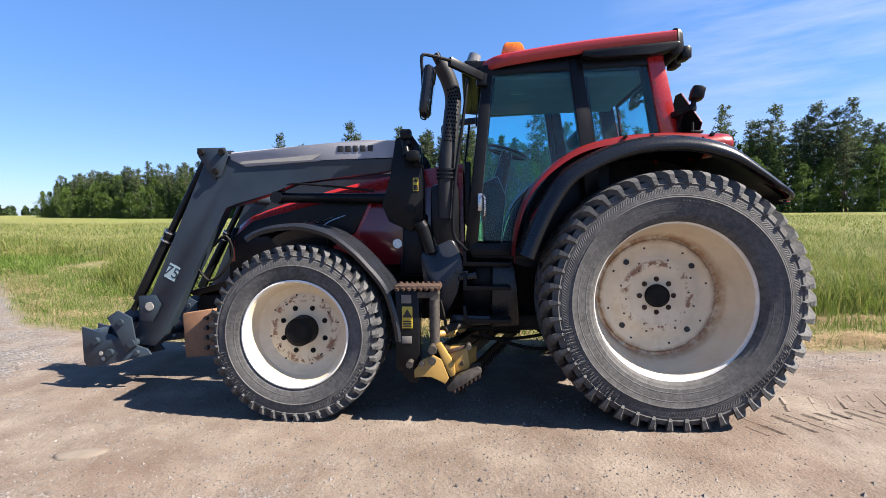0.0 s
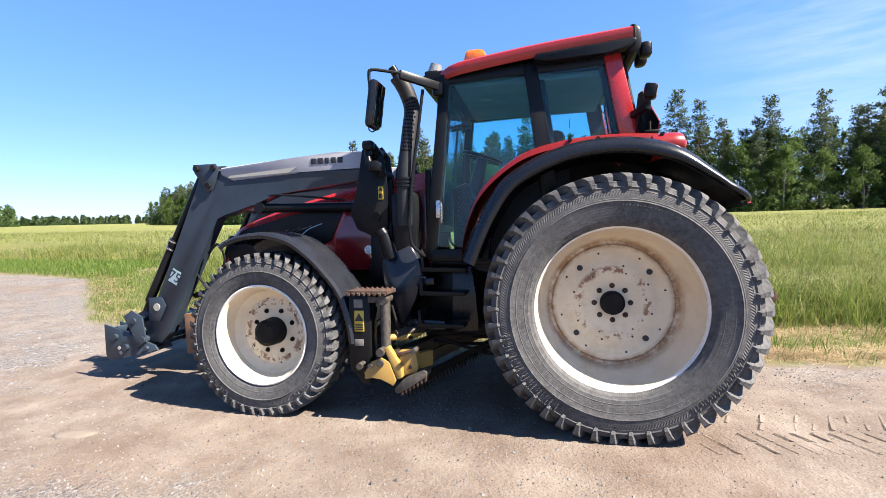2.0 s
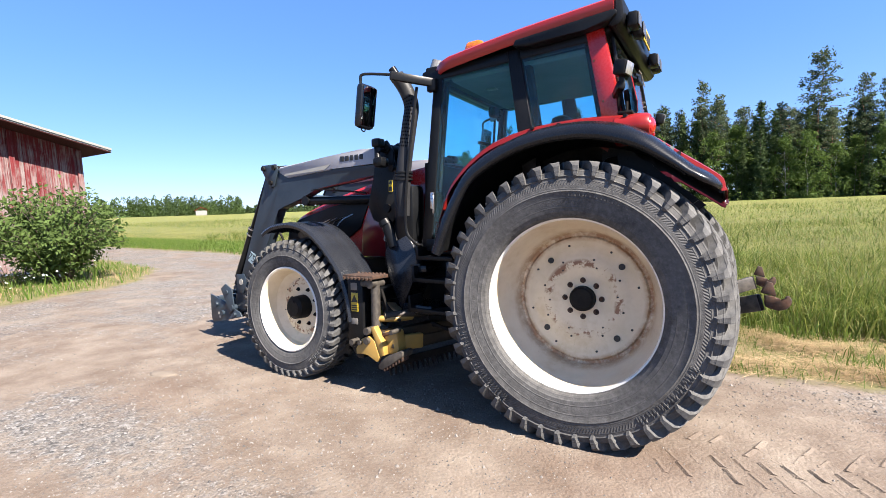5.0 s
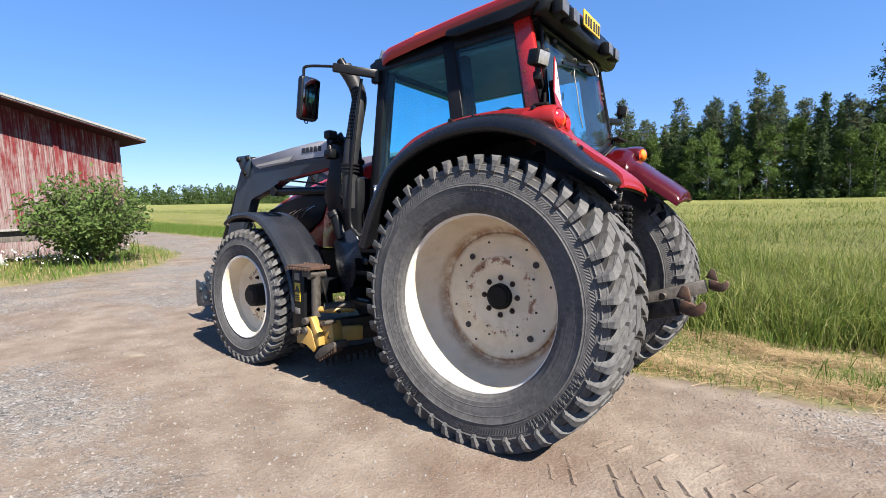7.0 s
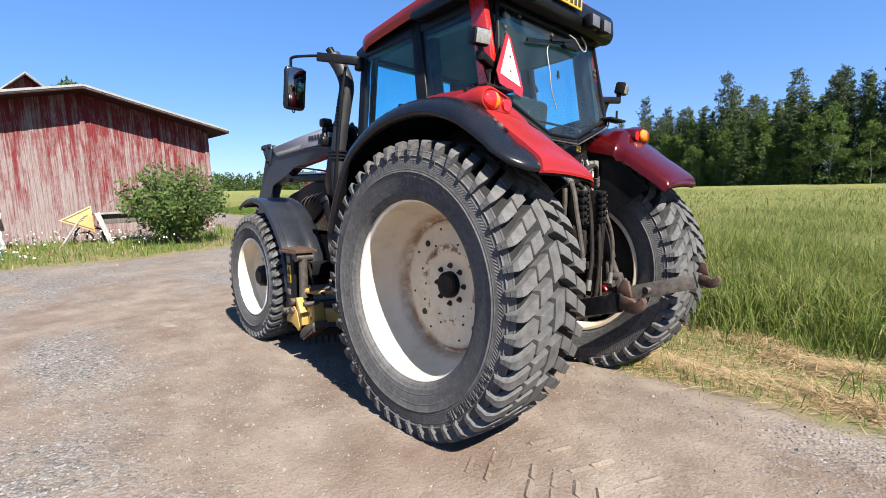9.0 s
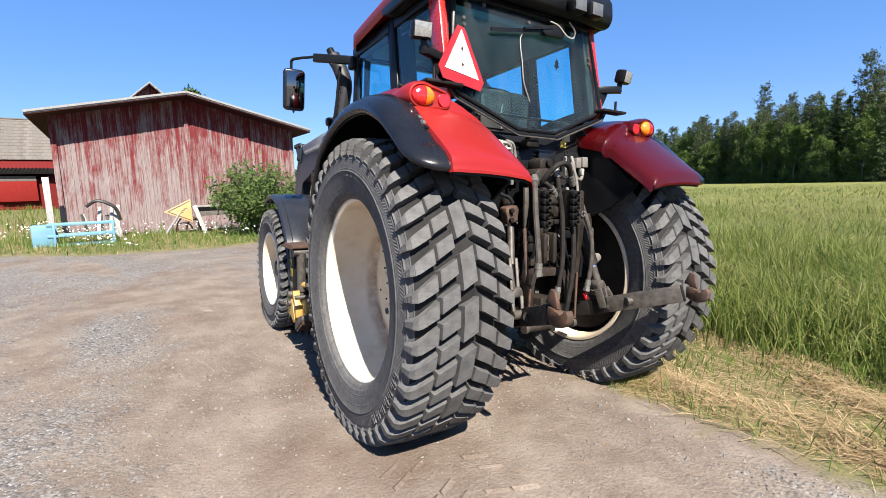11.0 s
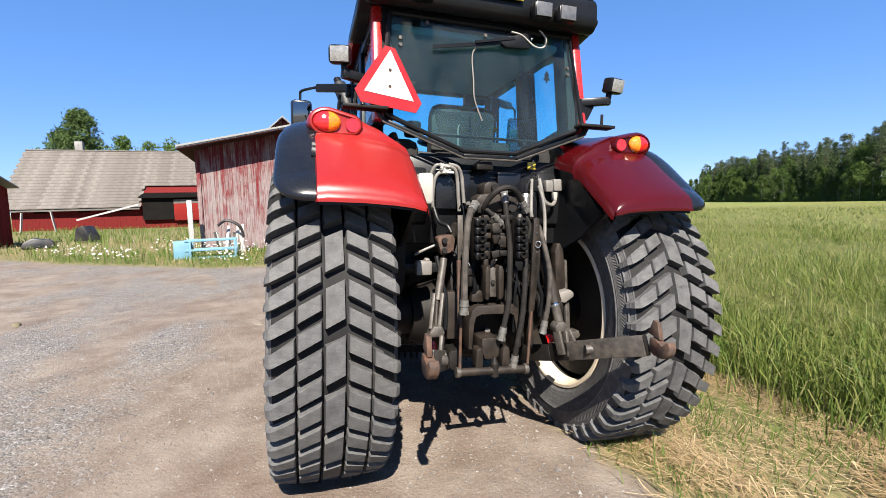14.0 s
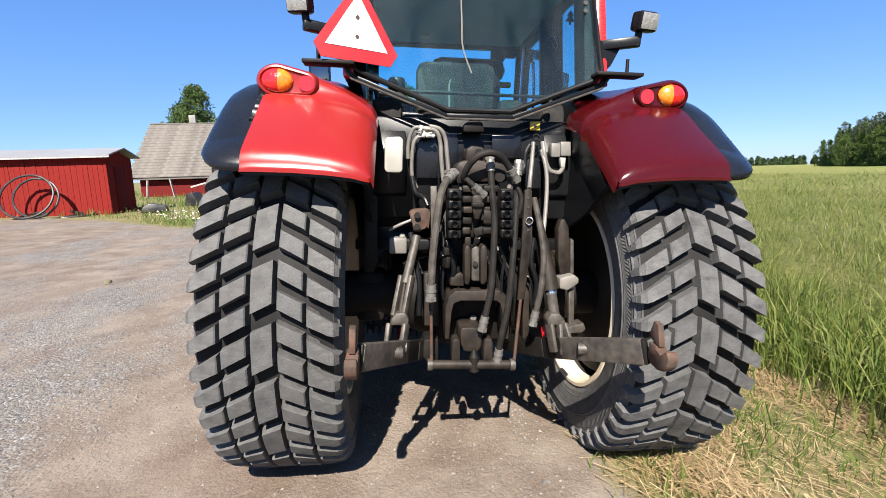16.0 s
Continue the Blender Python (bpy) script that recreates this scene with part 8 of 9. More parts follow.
# ---- fuel tank, steps and the blade's column
for s in (-1, 1):
    bm = BM()
    prism(bm, [(-1.762, 1.087), (-1.736, 1.14), (-1.644, 1.178), (-1.523, 1.239), (-1.484, 1.226), (-1.457, 1.157), (-1.41, 1.067), (-1.409, 0.977), (-1.487, 0.832), (-1.541, 0.668), (-1.569, 0.593), (-1.609, 0.611), (-1.658, 0.738), (-1.723, 0.903)], s * 0.46, s * 0.73, bevel=0.022)
    tank = part("fuel_tank", bm, WORNBLACK, tractor, "moulded black plastic tank", 50)
    bm = BM()
    cyl(bm, (-1.665, s * 0.69, 1.14), (-1.735, s * 0.72, 1.34), 0.066, 0.05, 20)
    cyl(bm, (-1.735, s * 0.728, 1.33), (-1.755, s * 0.737, 1.37), 0.058, 0.05, 20)
    part("filler_neck", bm, BLACK, tank, "black filler neck")
    bm = BM()
    prism(bm, [(-1.44, 0.62), (-1.44, 1.0), (-1.1, 1.1), (-1.0, 1.05), (-1.02, 0.62)], s * 0.42, s * 0.5, bevel=0.015)
    steps = part("step_frame", bm, BLACK, tractor, "black frame of the cab steps")
    for w, v in ((0.62, 0.86), (0.86, 0.8), (1.04, 0.74)):
        bm = BM()
        prism(bm, [(-1.42, w + 0.12), (-1.42, w - 0.015), (-1.06, w - 0.015), (-1.06, w + 0.015), (-1.395, w + 0.015), (-1.395, w + 0.12)], s * (v - 0.18), s * v, bevel=0.005)
        part("cab_step", bm, BLACK, steps, "black step")
    bm = BM()
    prism(bm, [(-1.191, 1.041), (-1.022, 1.067), (-1.0, 0.826), (-0.98, 0.541), (-1.205, 0.532)], s * 0.46, s * 0.64, bevel=0.015)
    part("step_skirt", bm, FLARE, steps, "black moulded skirt behind the steps")
    bm = BM()
    prism(bm, [(-1.53, 0.592), (-1.506, 0.668), (-1.216, 0.655), (-1.209, 0.586), (-1.519, 0.571)], s * 0.5, s * 0.82, bevel=0.012)
    part("step_platform", bm, FLARE, steps, "black moulded lower step")
    bm = BM()
    prism(bm, [(-1.465, 0.914), (-1.454, 0.96), (-1.319, 0.984), (-1.311, 0.924)], s * 0.46, s * 0.74, bevel=0.01)
    part("step_platform", bm, FLARE, steps, "black moulded upper step")
    bm = BM()
    box(bm, (-1.43, s * 0.7, 0.98), (0.1, 0.08, 0.02), 0.004)
    part("step_tread", bm, STEEL, tractor, "worn steel step tread")

bm = BM()
box(bm, (-1.81, -1.0, 0.6), (0.17, 0.14, 0.58), 0.012)
prism(bm, [(-1.9, 0.34), (-1.72, 0.34), (-1.74, 0.22), (-1.8, 0.22)], -1.06, -0.94, bevel=0.008)
box(bm, (-1.8, -0.75, 0.72), (0.12, 0.5, 0.12), 0.012)
col = part("blade_column", bm, BLACK, tractor, "black steel column of the grader blade")
bm = BM()
box(bm, (-1.73, -1.02, 0.905), (0.32, 0.2, 0.028), 0.004)
for k in range(8):
    cyl(bm, (-1.87 + 0.04 * k, -1.12, 0.885), (-1.87 + 0.04 * k, -1.125, 0.905), 0.012, 0.014, 8)
    cyl(bm, (-1.87 + 0.04 * k, -0.95, 0.915), (-1.87 + 0.04 * k, -0.95, 0.93), 0.013, 0.01, 6)
part("serrated_tread", bm, RUST, col, "rusty serrated step plate")
bm = BM()
cyl(bm, (-1.62, -1.03, 0.84), (-1.62, -1.03, 0.5), 0.038, None, 20)
cyl(bm, (-1.62, -1.03, 0.5), (-1.62, -1.03, 0.4), 0.022, None, 14)
cyl(bm, (-1.62, -1.1, 0.85), (-1.62, -0.95, 0.85), 0.036, None, 16)
box(bm, (-1.69, -1.03, 0.85), (0.1, 0.1, 0.05), 0.01)
part("blade_ram", bm, STEEL, col, "dusty grey hydraulic ram")
bm = BM()
tube(bm, [(-1.58, -1.0, 0.8), (-1.55, -0.98, 0.66), (-1.53, -0.97, 0.58), (-1.45, -0.92, 0.54)], 0.012, 6)
part("ram_hose", bm, HOSE, col)
bm = BM()
box(bm, (-1.81, -1.073, 0.69), (0.075, 0.004, 0.155), 0.001)
part("warning_label", bm, SIGNYELLOW, col, "yellow warning label with a black triangle")
bm = BM()
prism(bm, [(-1.845, 0.69), (-1.81, 0.75), (-1.775, 0.69)], -1.0785, -1.0755)
part("label_triangle", bm, INK, col)
for w in (0.662, 0.645, 0.628):
    bm = BM()
    box(bm, (-1.81, -1.077, w), (0.06, 0.003, 0.009))
    part("label_bar", bm, INK, col)
for w, h in ((0.82, 0.06), (0.53, 0.05)):
    bm = BM()
    box(bm, (-1.815, -1.073, w), (0.07, 0.004, h), 0.001)
    part("white_label", bm, CABLE, col, "small white label")

# grader blade hung under the belly, set askew
p0, p1 = Vector((-1.56, -1.06, 0.39)), Vector((-0.95, 1.0, 0.4))
bd = (p1 - p0).normalized()
bs = Vector((bd.y, -bd.x, 0))
blade = BM()
for q in ((0.0, 0.03, 0.1, 0.1), (0.05, -0.06, 0.025, 0.1)):
    bar(blade, p0 + bs * q[0] + Vector((0, 0, q[1])), p1 + bs * q[0] + Vector((0, 0, q[1])), q[2], q[3], 0.01)
blade = part("grader_blade", blade, YELLOW_SHADED, tractor, "worn yellow grader blade hung under the belly")
bm = BM()
prism(bm, [(-1.758, 0.274), (-1.760, 0.324), (-1.703, 0.402), (-1.628, 0.436), (-1.567, 0.403), (-1.517, 0.274), (-1.544, 0.232), (-1.633, 0.286), (-1.688, 0.292)], -1.125, -1.095, bevel=0.006)
part("end_bracket", bm, YELLOW, blade, "yellow cheek plate of the blade's end")
bm = BM()
prism(bm, [(-1.610, 0.502), (-1.573, 0.517), (-1.482, 0.377), (-1.473, 0.295), (-1.509, 0.280)], -1.120, -1.060, bevel=0.005)
part("end_strap", bm, YELLOW, blade, "yellow strap")
bm = BM()
prism(bm, [(-1.550, 0.444), (-1.507, 0.473), (-1.399, 0.488), (-1.384, 0.449), (-1.370, 0.343), (-1.381, 0.320), (-1.523, 0.274)], -1.060, -0.960, bevel=0.010)
part("end_box", bm, YELLOW, blade, "yellow box of the blade's end")
bm = BM()
prism(bm, [(-1.443, 0.347), (-1.438, 0.374), (-1.424, 0.382), (-1.417, 0.366), (-1.418, 0.346)], -1.064, -1.055, bevel=0.001)
part("box_slot", bm, INK, blade)
bm = BM()
prism(bm, [(-1.529, 0.425), (-1.524, 0.459), (-1.410, 0.491), (-1.388, 0.476)], -1.075, -1.000, bevel=0.006)
part("top_rail", bm, RUST, blade, "rusty top rail")
bm = BM()
prism(bm, [(-1.537, 0.208), (-1.486, 0.265), (-1.437, 0.298), (-1.316, 0.351), (-1.291, 0.343), (-1.292, 0.304), (-1.425, 0.223), (-1.498, 0.178), (-1.525, 0.179)], -1.120, -0.980, bevel=0.008)
te = part("toothed_end", bm, STEEL, blade, "grey toothed end piece caked with soil")
for k in range(7):
    bm = BM()
    a, b = -1.477 + 0.0288 * k, 0.215 + 0.0168 * k
    prism(bm, [(a - 0.01, b), (a + 0.01, b + 0.005), (a + 0.005, b - 0.045), (a - 0.008, b - 0.048)], -1.115, -1.03, bevel=0.002)
    part("tooth", bm, RUST, te)
for u, w, r in ((-1.632, 0.398, 0.028), (-1.629, 0.476, 0.03), (-1.706, 0.377, 0.018), (-1.789, 0.372, 0.024), (-1.378, 0.494, 0.018)):
    bm = BM()
    cyl(bm, (u, -1.15, w), (u, -1.04, w), r, None, 14)
    part("bracket_pin", bm, STEEL, blade)
bm = BM()
tube(bm, [(-1.630, -1.030, 0.556), (-1.560, -1.000, 0.561), (-1.491, -0.930, 0.553), (-1.424, -0.800, 0.557)], 0.026, 12)
part("strut_elbow", bm, YELLOW, blade, "bent yellow tube")
bm = BM()
bar(bm, (-1.438, -0.980, 0.372), (-1.343, -0.780, 0.364), 0.05, 0.12, 0.008)
part("blade_beam", bm, YELLOW, blade, "yellow beam of the blade")
bm = BM()
cyl(bm, (-1.56, -1.0, 0.58), (-1.0, -0.2, 0.6), 0.035, None, 16)
part("blade_strut", bm, YELLOW_SHADED, blade, "grimy yellow strut, belly shade in its colour")
bm = BM()
L = (p1 - p0).length
e0 = p0 + bs * 0.1 + Vector((0, 0, -0.17))
bar(bm, e0, e0 + bd * L, 0.025, 0.06, 0.004)
for k in range(int(L / 0.055)):
    a = e0 + bd * (0.02 + 0.055 * k) + Vector((0, 0, -0.02))
    n = 4
    w2 = bd * 0.013
    add(bm, [a - w2 - bs * 0.012, a + w2 - bs * 0.012, a + w2 + bs * 0.012, a - w2 + bs * 0.012, a + bs * 0.02 - w2 * 0.4 + Vector((0, 0, -0.075)), a + bs * 0.02 + w2 * 0.4 + Vector((0, 0, -0.075))],
        [(0, 1, 5, 4), (2, 3, 4, 5), (1, 2, 5), (3, 0, 4), (0, 3, 2, 1)])
part("blade_teeth", bm, IRON, blade, "dark steel teeth along the blade")

# dark frame and pipes under the belly that carry the blade
bm = BM()
box(bm, (-0.9, 0.0, 0.53), (0.9, 0.8, 0.12), 0.02)
box(bm, (-1.15, 0.25, 0.42), (0.5, 0.3, 0.2), 0.02)
box(bm, (-0.55, 0.2, 0.44), (0.3, 0.5, 0.18), 0.02)
cyl(bm, (-1.4, 0.1, 0.42), (-0.35, 0.35, 0.4), 0.045, None, 14)
cyl(bm, (-1.45, -0.5, 0.5), (-0.5, -0.25, 0.47), 0.03, None, 12)
part("belly_frame", bm, GRIME_SHADED, tractor, "grimy frame under the belly that carries the blade")
for pts in ([(-1.45, -0.6, 0.46), (-1.1, -0.5, 0.41), (-0.8, -0.4, 0.42), (-0.5, -0.45, 0.5)], [(-1.3, -0.7, 0.5), (-0.95, -0.6, 0.37), (-0.72, -0.58, 0.36), (-0.55, -0.6, 0.45)]):
    bm = BM()
    tube(bm, pts, 0.014, 8)
    part("belly_hose", bm, HOSE, tractor)

# ---- rear linkage and hydraulics
for s in (-1, 1):
    bm = BM()
    bar(bm, (0.14, s * 0.2, 0.55), (0.5, s * 0.315, 0.645), 0.035, 0.095, 0.008)
    bar(bm, (0.48, s * 0.31, 0.64), (1.0, s * 0.55, 0.81), 0.03, 0.1, 0.008)
    link = part("lower_link", bm, IRON, tractor, "dusty black lower link arm")
    bm = BM()
    bar(bm, (0.6, s * 0.368, 0.68), (0.99, s * 0.545, 0.807), 0.036, 0.102, 0.006)
    part("link_end", bm, STEEL, link, "bare worn end of the arm")
    bm = BM()
    o = Vector((1.06, s * 0.565, 0.82))
    hook = [(-0.08, 0.06), (0.0, 0.05), (0.025, 0.02), (0.05, 0.0), (0.075, 0.012), (0.085, 0.05), (0.115, 0.06), (0.135, 0.02), (0.125, -0.03), (0.09, -0.07), (0.03, -0.085), (-0.03, -0.07), (-0.08, -0.05)]
    prism(bm, [(o.x + a * 0.62, o.z + b * 0.62) for a, b in hook], o.y - 0.022, o.y + 0.022, bevel=0.008)
    prism(bm, [(o.x - 0.07, o.z + 0.05), (o.x - 0.04, o.z + 0.12), (o.x - 0.01, o.z + 0.11), (o.x + 0.01, o.z + 0.03)], o.y - 0.012, o.y + 0.012, bevel=0.004)
    part("link_hook", bm, RUST, link, "rusty quick hook")
    bm = BM()
    cyl(bm, (0.72, s * 0.39, 0.72), (0.74, s * 0.46, 0.725), 0.026, None, 12)
    part("link_pin", bm, STEEL, link)
    bm = BM()
    prism(bm, [(-0.05, 1.4), (0.1, 1.72), (0.16, 1.74), (0.22, 1.6), (0.2, 1.38), (0.05, 1.3)], s * 0.36, s * 0.54, bevel=0.01)
    part("mudguard_bracket", bm, BLACK, tractor, "black plate beside the gearbox")

bm = BM()
prism(bm, [(-0.2, 1.25), (-0.2, 1.5), (0.1, 1.76), (0.17, 1.77), (0.19, 1.6), (0.16, 1.25)], -0.56, 0.56, bevel=0.015)
part("rear_bulkhead", bm, BLACK, tractor, "black rear bulkhead under the window")


def lathe_at(bm, c, r):
    """A short round socket with a recessed middle, facing the rear."""
    c = Vector(c)
    rows = []
    for k in range(17):
        a = 2 * math.pi * k / 16
        rows.append([c + Vector((du, q * r * math.cos(a), q * r * math.sin(a))) for du, q in ((-0.02, 1.0), (0.012, 1.0), (0.016, 0.86), (0.012, 0.7), (-0.006, 0.62), (-0.006, 0.02))])
    sheet(bm, rows)


def ring_at(bm, c, r, thick):
    c = Vector(c)
    tube(bm, [c + Vector((0.003 * math.sin(3 * a), r * math.cos(a), r * math.sin(a))) for a in (2 * math.pi * k / 16 for k in range(17))], thick, 6, 0)


bm = BM()
prism(bm, [(-0.312, 1.689), (-0.098, 1.695), (-0.093, 1.461), (-0.310, 1.458)], 0.190, 0.215, "u", 0.008)
part("cover_plate", bm, FLARE, tractor, "dark blue-black cover plate")
bm = BM()
prism(bm, [(0.076, 1.686), (0.230, 1.690), (0.235, 1.569), (0.080, 1.565)], 0.190, 0.215, "u", 0.008)
part("cover_plate", bm, FLARE, tractor, "dark blue-black cover plate")
bm = BM()
prism(bm, [(0.253, 1.571), (0.338, 1.573), (0.346, 1.415), (0.260, 1.414)], 0.200, 0.230, "u", 0.008)
part("cover_plate", bm, FLARE, tractor)
bm = BM()
prism(bm, [(-0.079, 1.690), (-0.080, 1.726), (-0.053, 1.745), (-0.017, 1.756), (0.017, 1.739), (0.029, 1.693)], 0.190, 0.270, "u", 0.008)
prism(bm, [(-0.045, 1.760), (-0.005, 1.762), (-0.004, 1.741), (-0.045, 1.740)], 0.200, 0.250, "u", 0.008)
part("tow_bracket", bm, IRON, tractor, "black cast bracket below the window")
bm = BM()
prism(bm, [(-0.142, 1.511), (-0.113, 1.542), (-0.037, 1.554), (0.105, 1.534), (0.125, 1.504), (0.117, 1.444), (-0.105, 1.440)], 0.300, 0.415, "u", 0.020)
valves = part("valve_block", bm, BROWNSTEEL, tractor, "dusty cast hydraulic valve block")
bm = BM()
prism(bm, [(-0.086, 1.543), (-0.083, 1.599), (-0.056, 1.616), (-0.002, 1.610), (0.022, 1.583), (0.021, 1.543)], 0.280, 0.400, "u", 0.012)
part("valve_cap", bm, BROWNSTEEL, valves)
bm = BM()
cyl(bm, (0.380, -0.019, 1.583), (0.425, -0.027, 1.581), 0.019, None, 14)
part("valve_plug", bm, IRON, valves)
bm = BM()
cyl(bm, (0.400, 0.085, 1.471), (0.440, 0.075, 1.471), 0.024, None, 16)
part("valve_port", bm, IRON, valves)
bm = BM()
prism(bm, [(-0.100, 1.440), (0.087, 1.444), (0.096, 1.175), (-0.094, 1.174)], 0.280, 0.400, "u", 0.012)
part("valve_spine", bm, IRON, valves)
bm = BM()
prism(bm, [(-0.105, 1.428), (-0.059, 1.429), (-0.058, 1.397), (-0.104, 1.396)], 0.400, 0.456, "u", 0.008)
part("valve_slice", bm, BROWNSTEEL, valves)
bm = BM()
prism(bm, [(-0.005, 1.430), (0.071, 1.431), (0.072, 1.399), (-0.004, 1.398)], 0.400, 0.463, "u", 0.008)
part("valve_slice", bm, IRON, valves)
bm = BM()
prism(bm, [(-0.104, 1.379), (-0.057, 1.380), (-0.056, 1.348), (-0.103, 1.347)], 0.400, 0.462, "u", 0.008)
part("valve_slice", bm, IRON, valves)
bm = BM()
prism(bm, [(-0.008, 1.380), (0.068, 1.381), (0.070, 1.348), (-0.007, 1.347)], 0.400, 0.446, "u", 0.008)
part("valve_slice", bm, BROWNSTEEL, valves)
bm = BM()
prism(bm, [(-0.099, 1.329), (-0.052, 1.330), (-0.051, 1.297), (-0.098, 1.297)], 0.400, 0.453, "u", 0.008)
part("valve_slice", bm, BROWNSTEEL, valves)
bm = BM()
prism(bm, [(0.005, 1.329), (0.082, 1.330), (0.083, 1.297), (0.006, 1.296)], 0.400, 0.434, "u", 0.008)
part("valve_slice", bm, IRON, valves)
bm = BM()
prism(bm, [(-0.101, 1.278), (-0.053, 1.278), (-0.052, 1.245), (-0.100, 1.245)], 0.400, 0.439, "u", 0.008)
part("valve_slice", bm, IRON, valves)
bm = BM()
prism(bm, [(-0.001, 1.280), (0.076, 1.280), (0.078, 1.247), (0.000, 1.247)], 0.400, 0.450, "u", 0.008)
part("valve_slice", bm, BROWNSTEEL, valves)
bm = BM()
prism(bm, [(-0.104, 1.229), (-0.057, 1.230), (-0.056, 1.197), (-0.103, 1.196)], 0.400, 0.438, "u", 0.008)
part("valve_slice", bm, BROWNSTEEL, valves)
bm = BM()
prism(bm, [(-0.004, 1.233), (0.073, 1.233), (0.074, 1.200), (-0.003, 1.200)], 0.400, 0.462, "u", 0.008)
part("valve_slice", bm, IRON, valves)
bm = BM()
prism(bm, [(-0.064, 1.373), (-0.049, 1.385), (-0.022, 1.386), (-0.006, 1.369), (-0.010, 1.321), (-0.021, 1.269), (-0.049, 1.269), (-0.058, 1.321)], 0.420, 0.475, "u", 0.010)
part("spool_casting", bm, BROWNSTEEL, valves, "brown casting on the valves")
bm = BM()
bar(bm, (0.480, -0.062, 1.340), (0.480, -0.006, 1.340), 0.020, 0.02, 0.004)
part("spool_bar", bm, IRON, valves)
bm = BM()
prism(bm, [(-0.180, 1.413), (-0.121, 1.414), (-0.116, 1.183), (-0.175, 1.183)], 0.420, 0.520, "u", 0.008)
cb = part("coupler_block", bm, IRON, tractor, "black block of hydraulic couplers")
bm = BM()
box(bm, (0.530, -0.151, 1.387), (0.04, 0.062, 0.040), 0.01)
part("coupler_cap", bm, BLACK, cb)
bm = BM()
lathe_at(bm, (0.551, -0.154, 1.387), 0.017)
part("coupler", bm, IRON, cb)
bm = BM()
box(bm, (0.530, -0.150, 1.342), (0.04, 0.062, 0.040), 0.01)
part("coupler_cap", bm, BLACK, cb)
bm = BM()
lathe_at(bm, (0.551, -0.153, 1.343), 0.017)
part("coupler", bm, IRON, cb)
bm = BM()
box(bm, (0.530, -0.149, 1.298), (0.04, 0.062, 0.040), 0.01)
part("coupler_cap", bm, BLACK, cb)
bm = BM()
lathe_at(bm, (0.551, -0.152, 1.299), 0.017)
part("coupler", bm, IRON, cb)
bm = BM()
box(bm, (0.530, -0.149, 1.253), (0.04, 0.062, 0.040), 0.01)
part("coupler_cap", bm, BLACK, cb)
bm = BM()
lathe_at(bm, (0.551, -0.151, 1.255), 0.017)
part("coupler", bm, IRON, cb)
bm = BM()
box(bm, (0.530, -0.148, 1.208), (0.04, 0.062, 0.040), 0.01)
part("coupler_cap", bm, BLACK, cb)
bm = BM()
lathe_at(bm, (0.551, -0.150, 1.210), 0.017)
part("coupler", bm, IRON, cb)
bm = BM()
prism(bm, [(0.063, 1.417), (0.117, 1.418), (0.127, 1.185), (0.071, 1.184)], 0.420, 0.520, "u", 0.008)
cb = part("coupler_block", bm, IRON, tractor, "black block of hydraulic couplers")
bm = BM()
box(bm, (0.530, 0.089, 1.390), (0.04, 0.062, 0.040), 0.01)
part("coupler_cap", bm, BLACK, cb)
bm = BM()
lathe_at(bm, (0.551, 0.084, 1.391), 0.017)
part("coupler", bm, IRON, cb)
bm = BM()
box(bm, (0.530, 0.090, 1.345), (0.04, 0.062, 0.040), 0.01)
part("coupler_cap", bm, BLACK, cb)
bm = BM()
lathe_at(bm, (0.551, 0.085, 1.346), 0.017)
part("coupler", bm, IRON, cb)
bm = BM()
box(bm, (0.530, 0.092, 1.300), (0.04, 0.062, 0.040), 0.01)
part("coupler_cap", bm, BLACK, cb)
bm = BM()
lathe_at(bm, (0.551, 0.087, 1.302), 0.017)
part("coupler", bm, IRON, cb)
bm = BM()
box(bm, (0.530, 0.094, 1.257), (0.04, 0.062, 0.040), 0.01)
part("coupler_cap", bm, BLACK, cb)
bm = BM()
lathe_at(bm, (0.551, 0.089, 1.259), 0.017)
part("coupler", bm, IRON, cb)
bm = BM()
box(bm, (0.530, 0.095, 1.213), (0.04, 0.062, 0.040), 0.01)
part("coupler_cap", bm, BLACK, cb)
bm = BM()
lathe_at(bm, (0.551, 0.090, 1.215), 0.017)
part("coupler", bm, IRON, cb)
bm = BM()
prism(bm, [(-0.092, 1.119), (-0.085, 1.147), (-0.065, 1.149), (-0.057, 1.119), (-0.056, 0.984), (-0.065, 0.951), (-0.086, 0.958)], 0.360, 0.470, "u", 0.012)
tl = part("top_link_bracket", bm, BROWNSTEEL, tractor, "dusty cast top-link bracket")
bm = BM()
prism(bm, [(-0.016, 1.119), (-0.009, 1.147), (0.014, 1.150), (0.023, 1.119), (0.025, 0.977), (0.013, 0.953), (-0.008, 0.957)], 0.360, 0.470, "u", 0.012)
part("bracket_ear", bm, BROWNSTEEL, tl)
bm = BM()
prism(bm, [(-0.050, 1.126), (-0.028, 1.139), (-0.006, 1.126), (-0.001, 0.965), (-0.046, 0.966)], 0.340, 0.430, "u", 0.008)
part("bracket_web", bm, STEEL, tl, "pale worn web of the bracket")
bm = BM()
cyl(bm, (0.420, -0.028, 1.050), (0.445, -0.033, 1.054), 0.012, None, 14)
part("bracket_bolt", bm, IRON, tl)
bm = BM()
prism(bm, [(-0.151, 0.940), (-0.147, 0.983), (-0.102, 1.009), (-0.082, 0.993), (-0.080, 0.937)], 0.360, 0.420, "u", 0.008)
part("bracket_foot", bm, BROWNSTEEL, tl)
bm = BM()
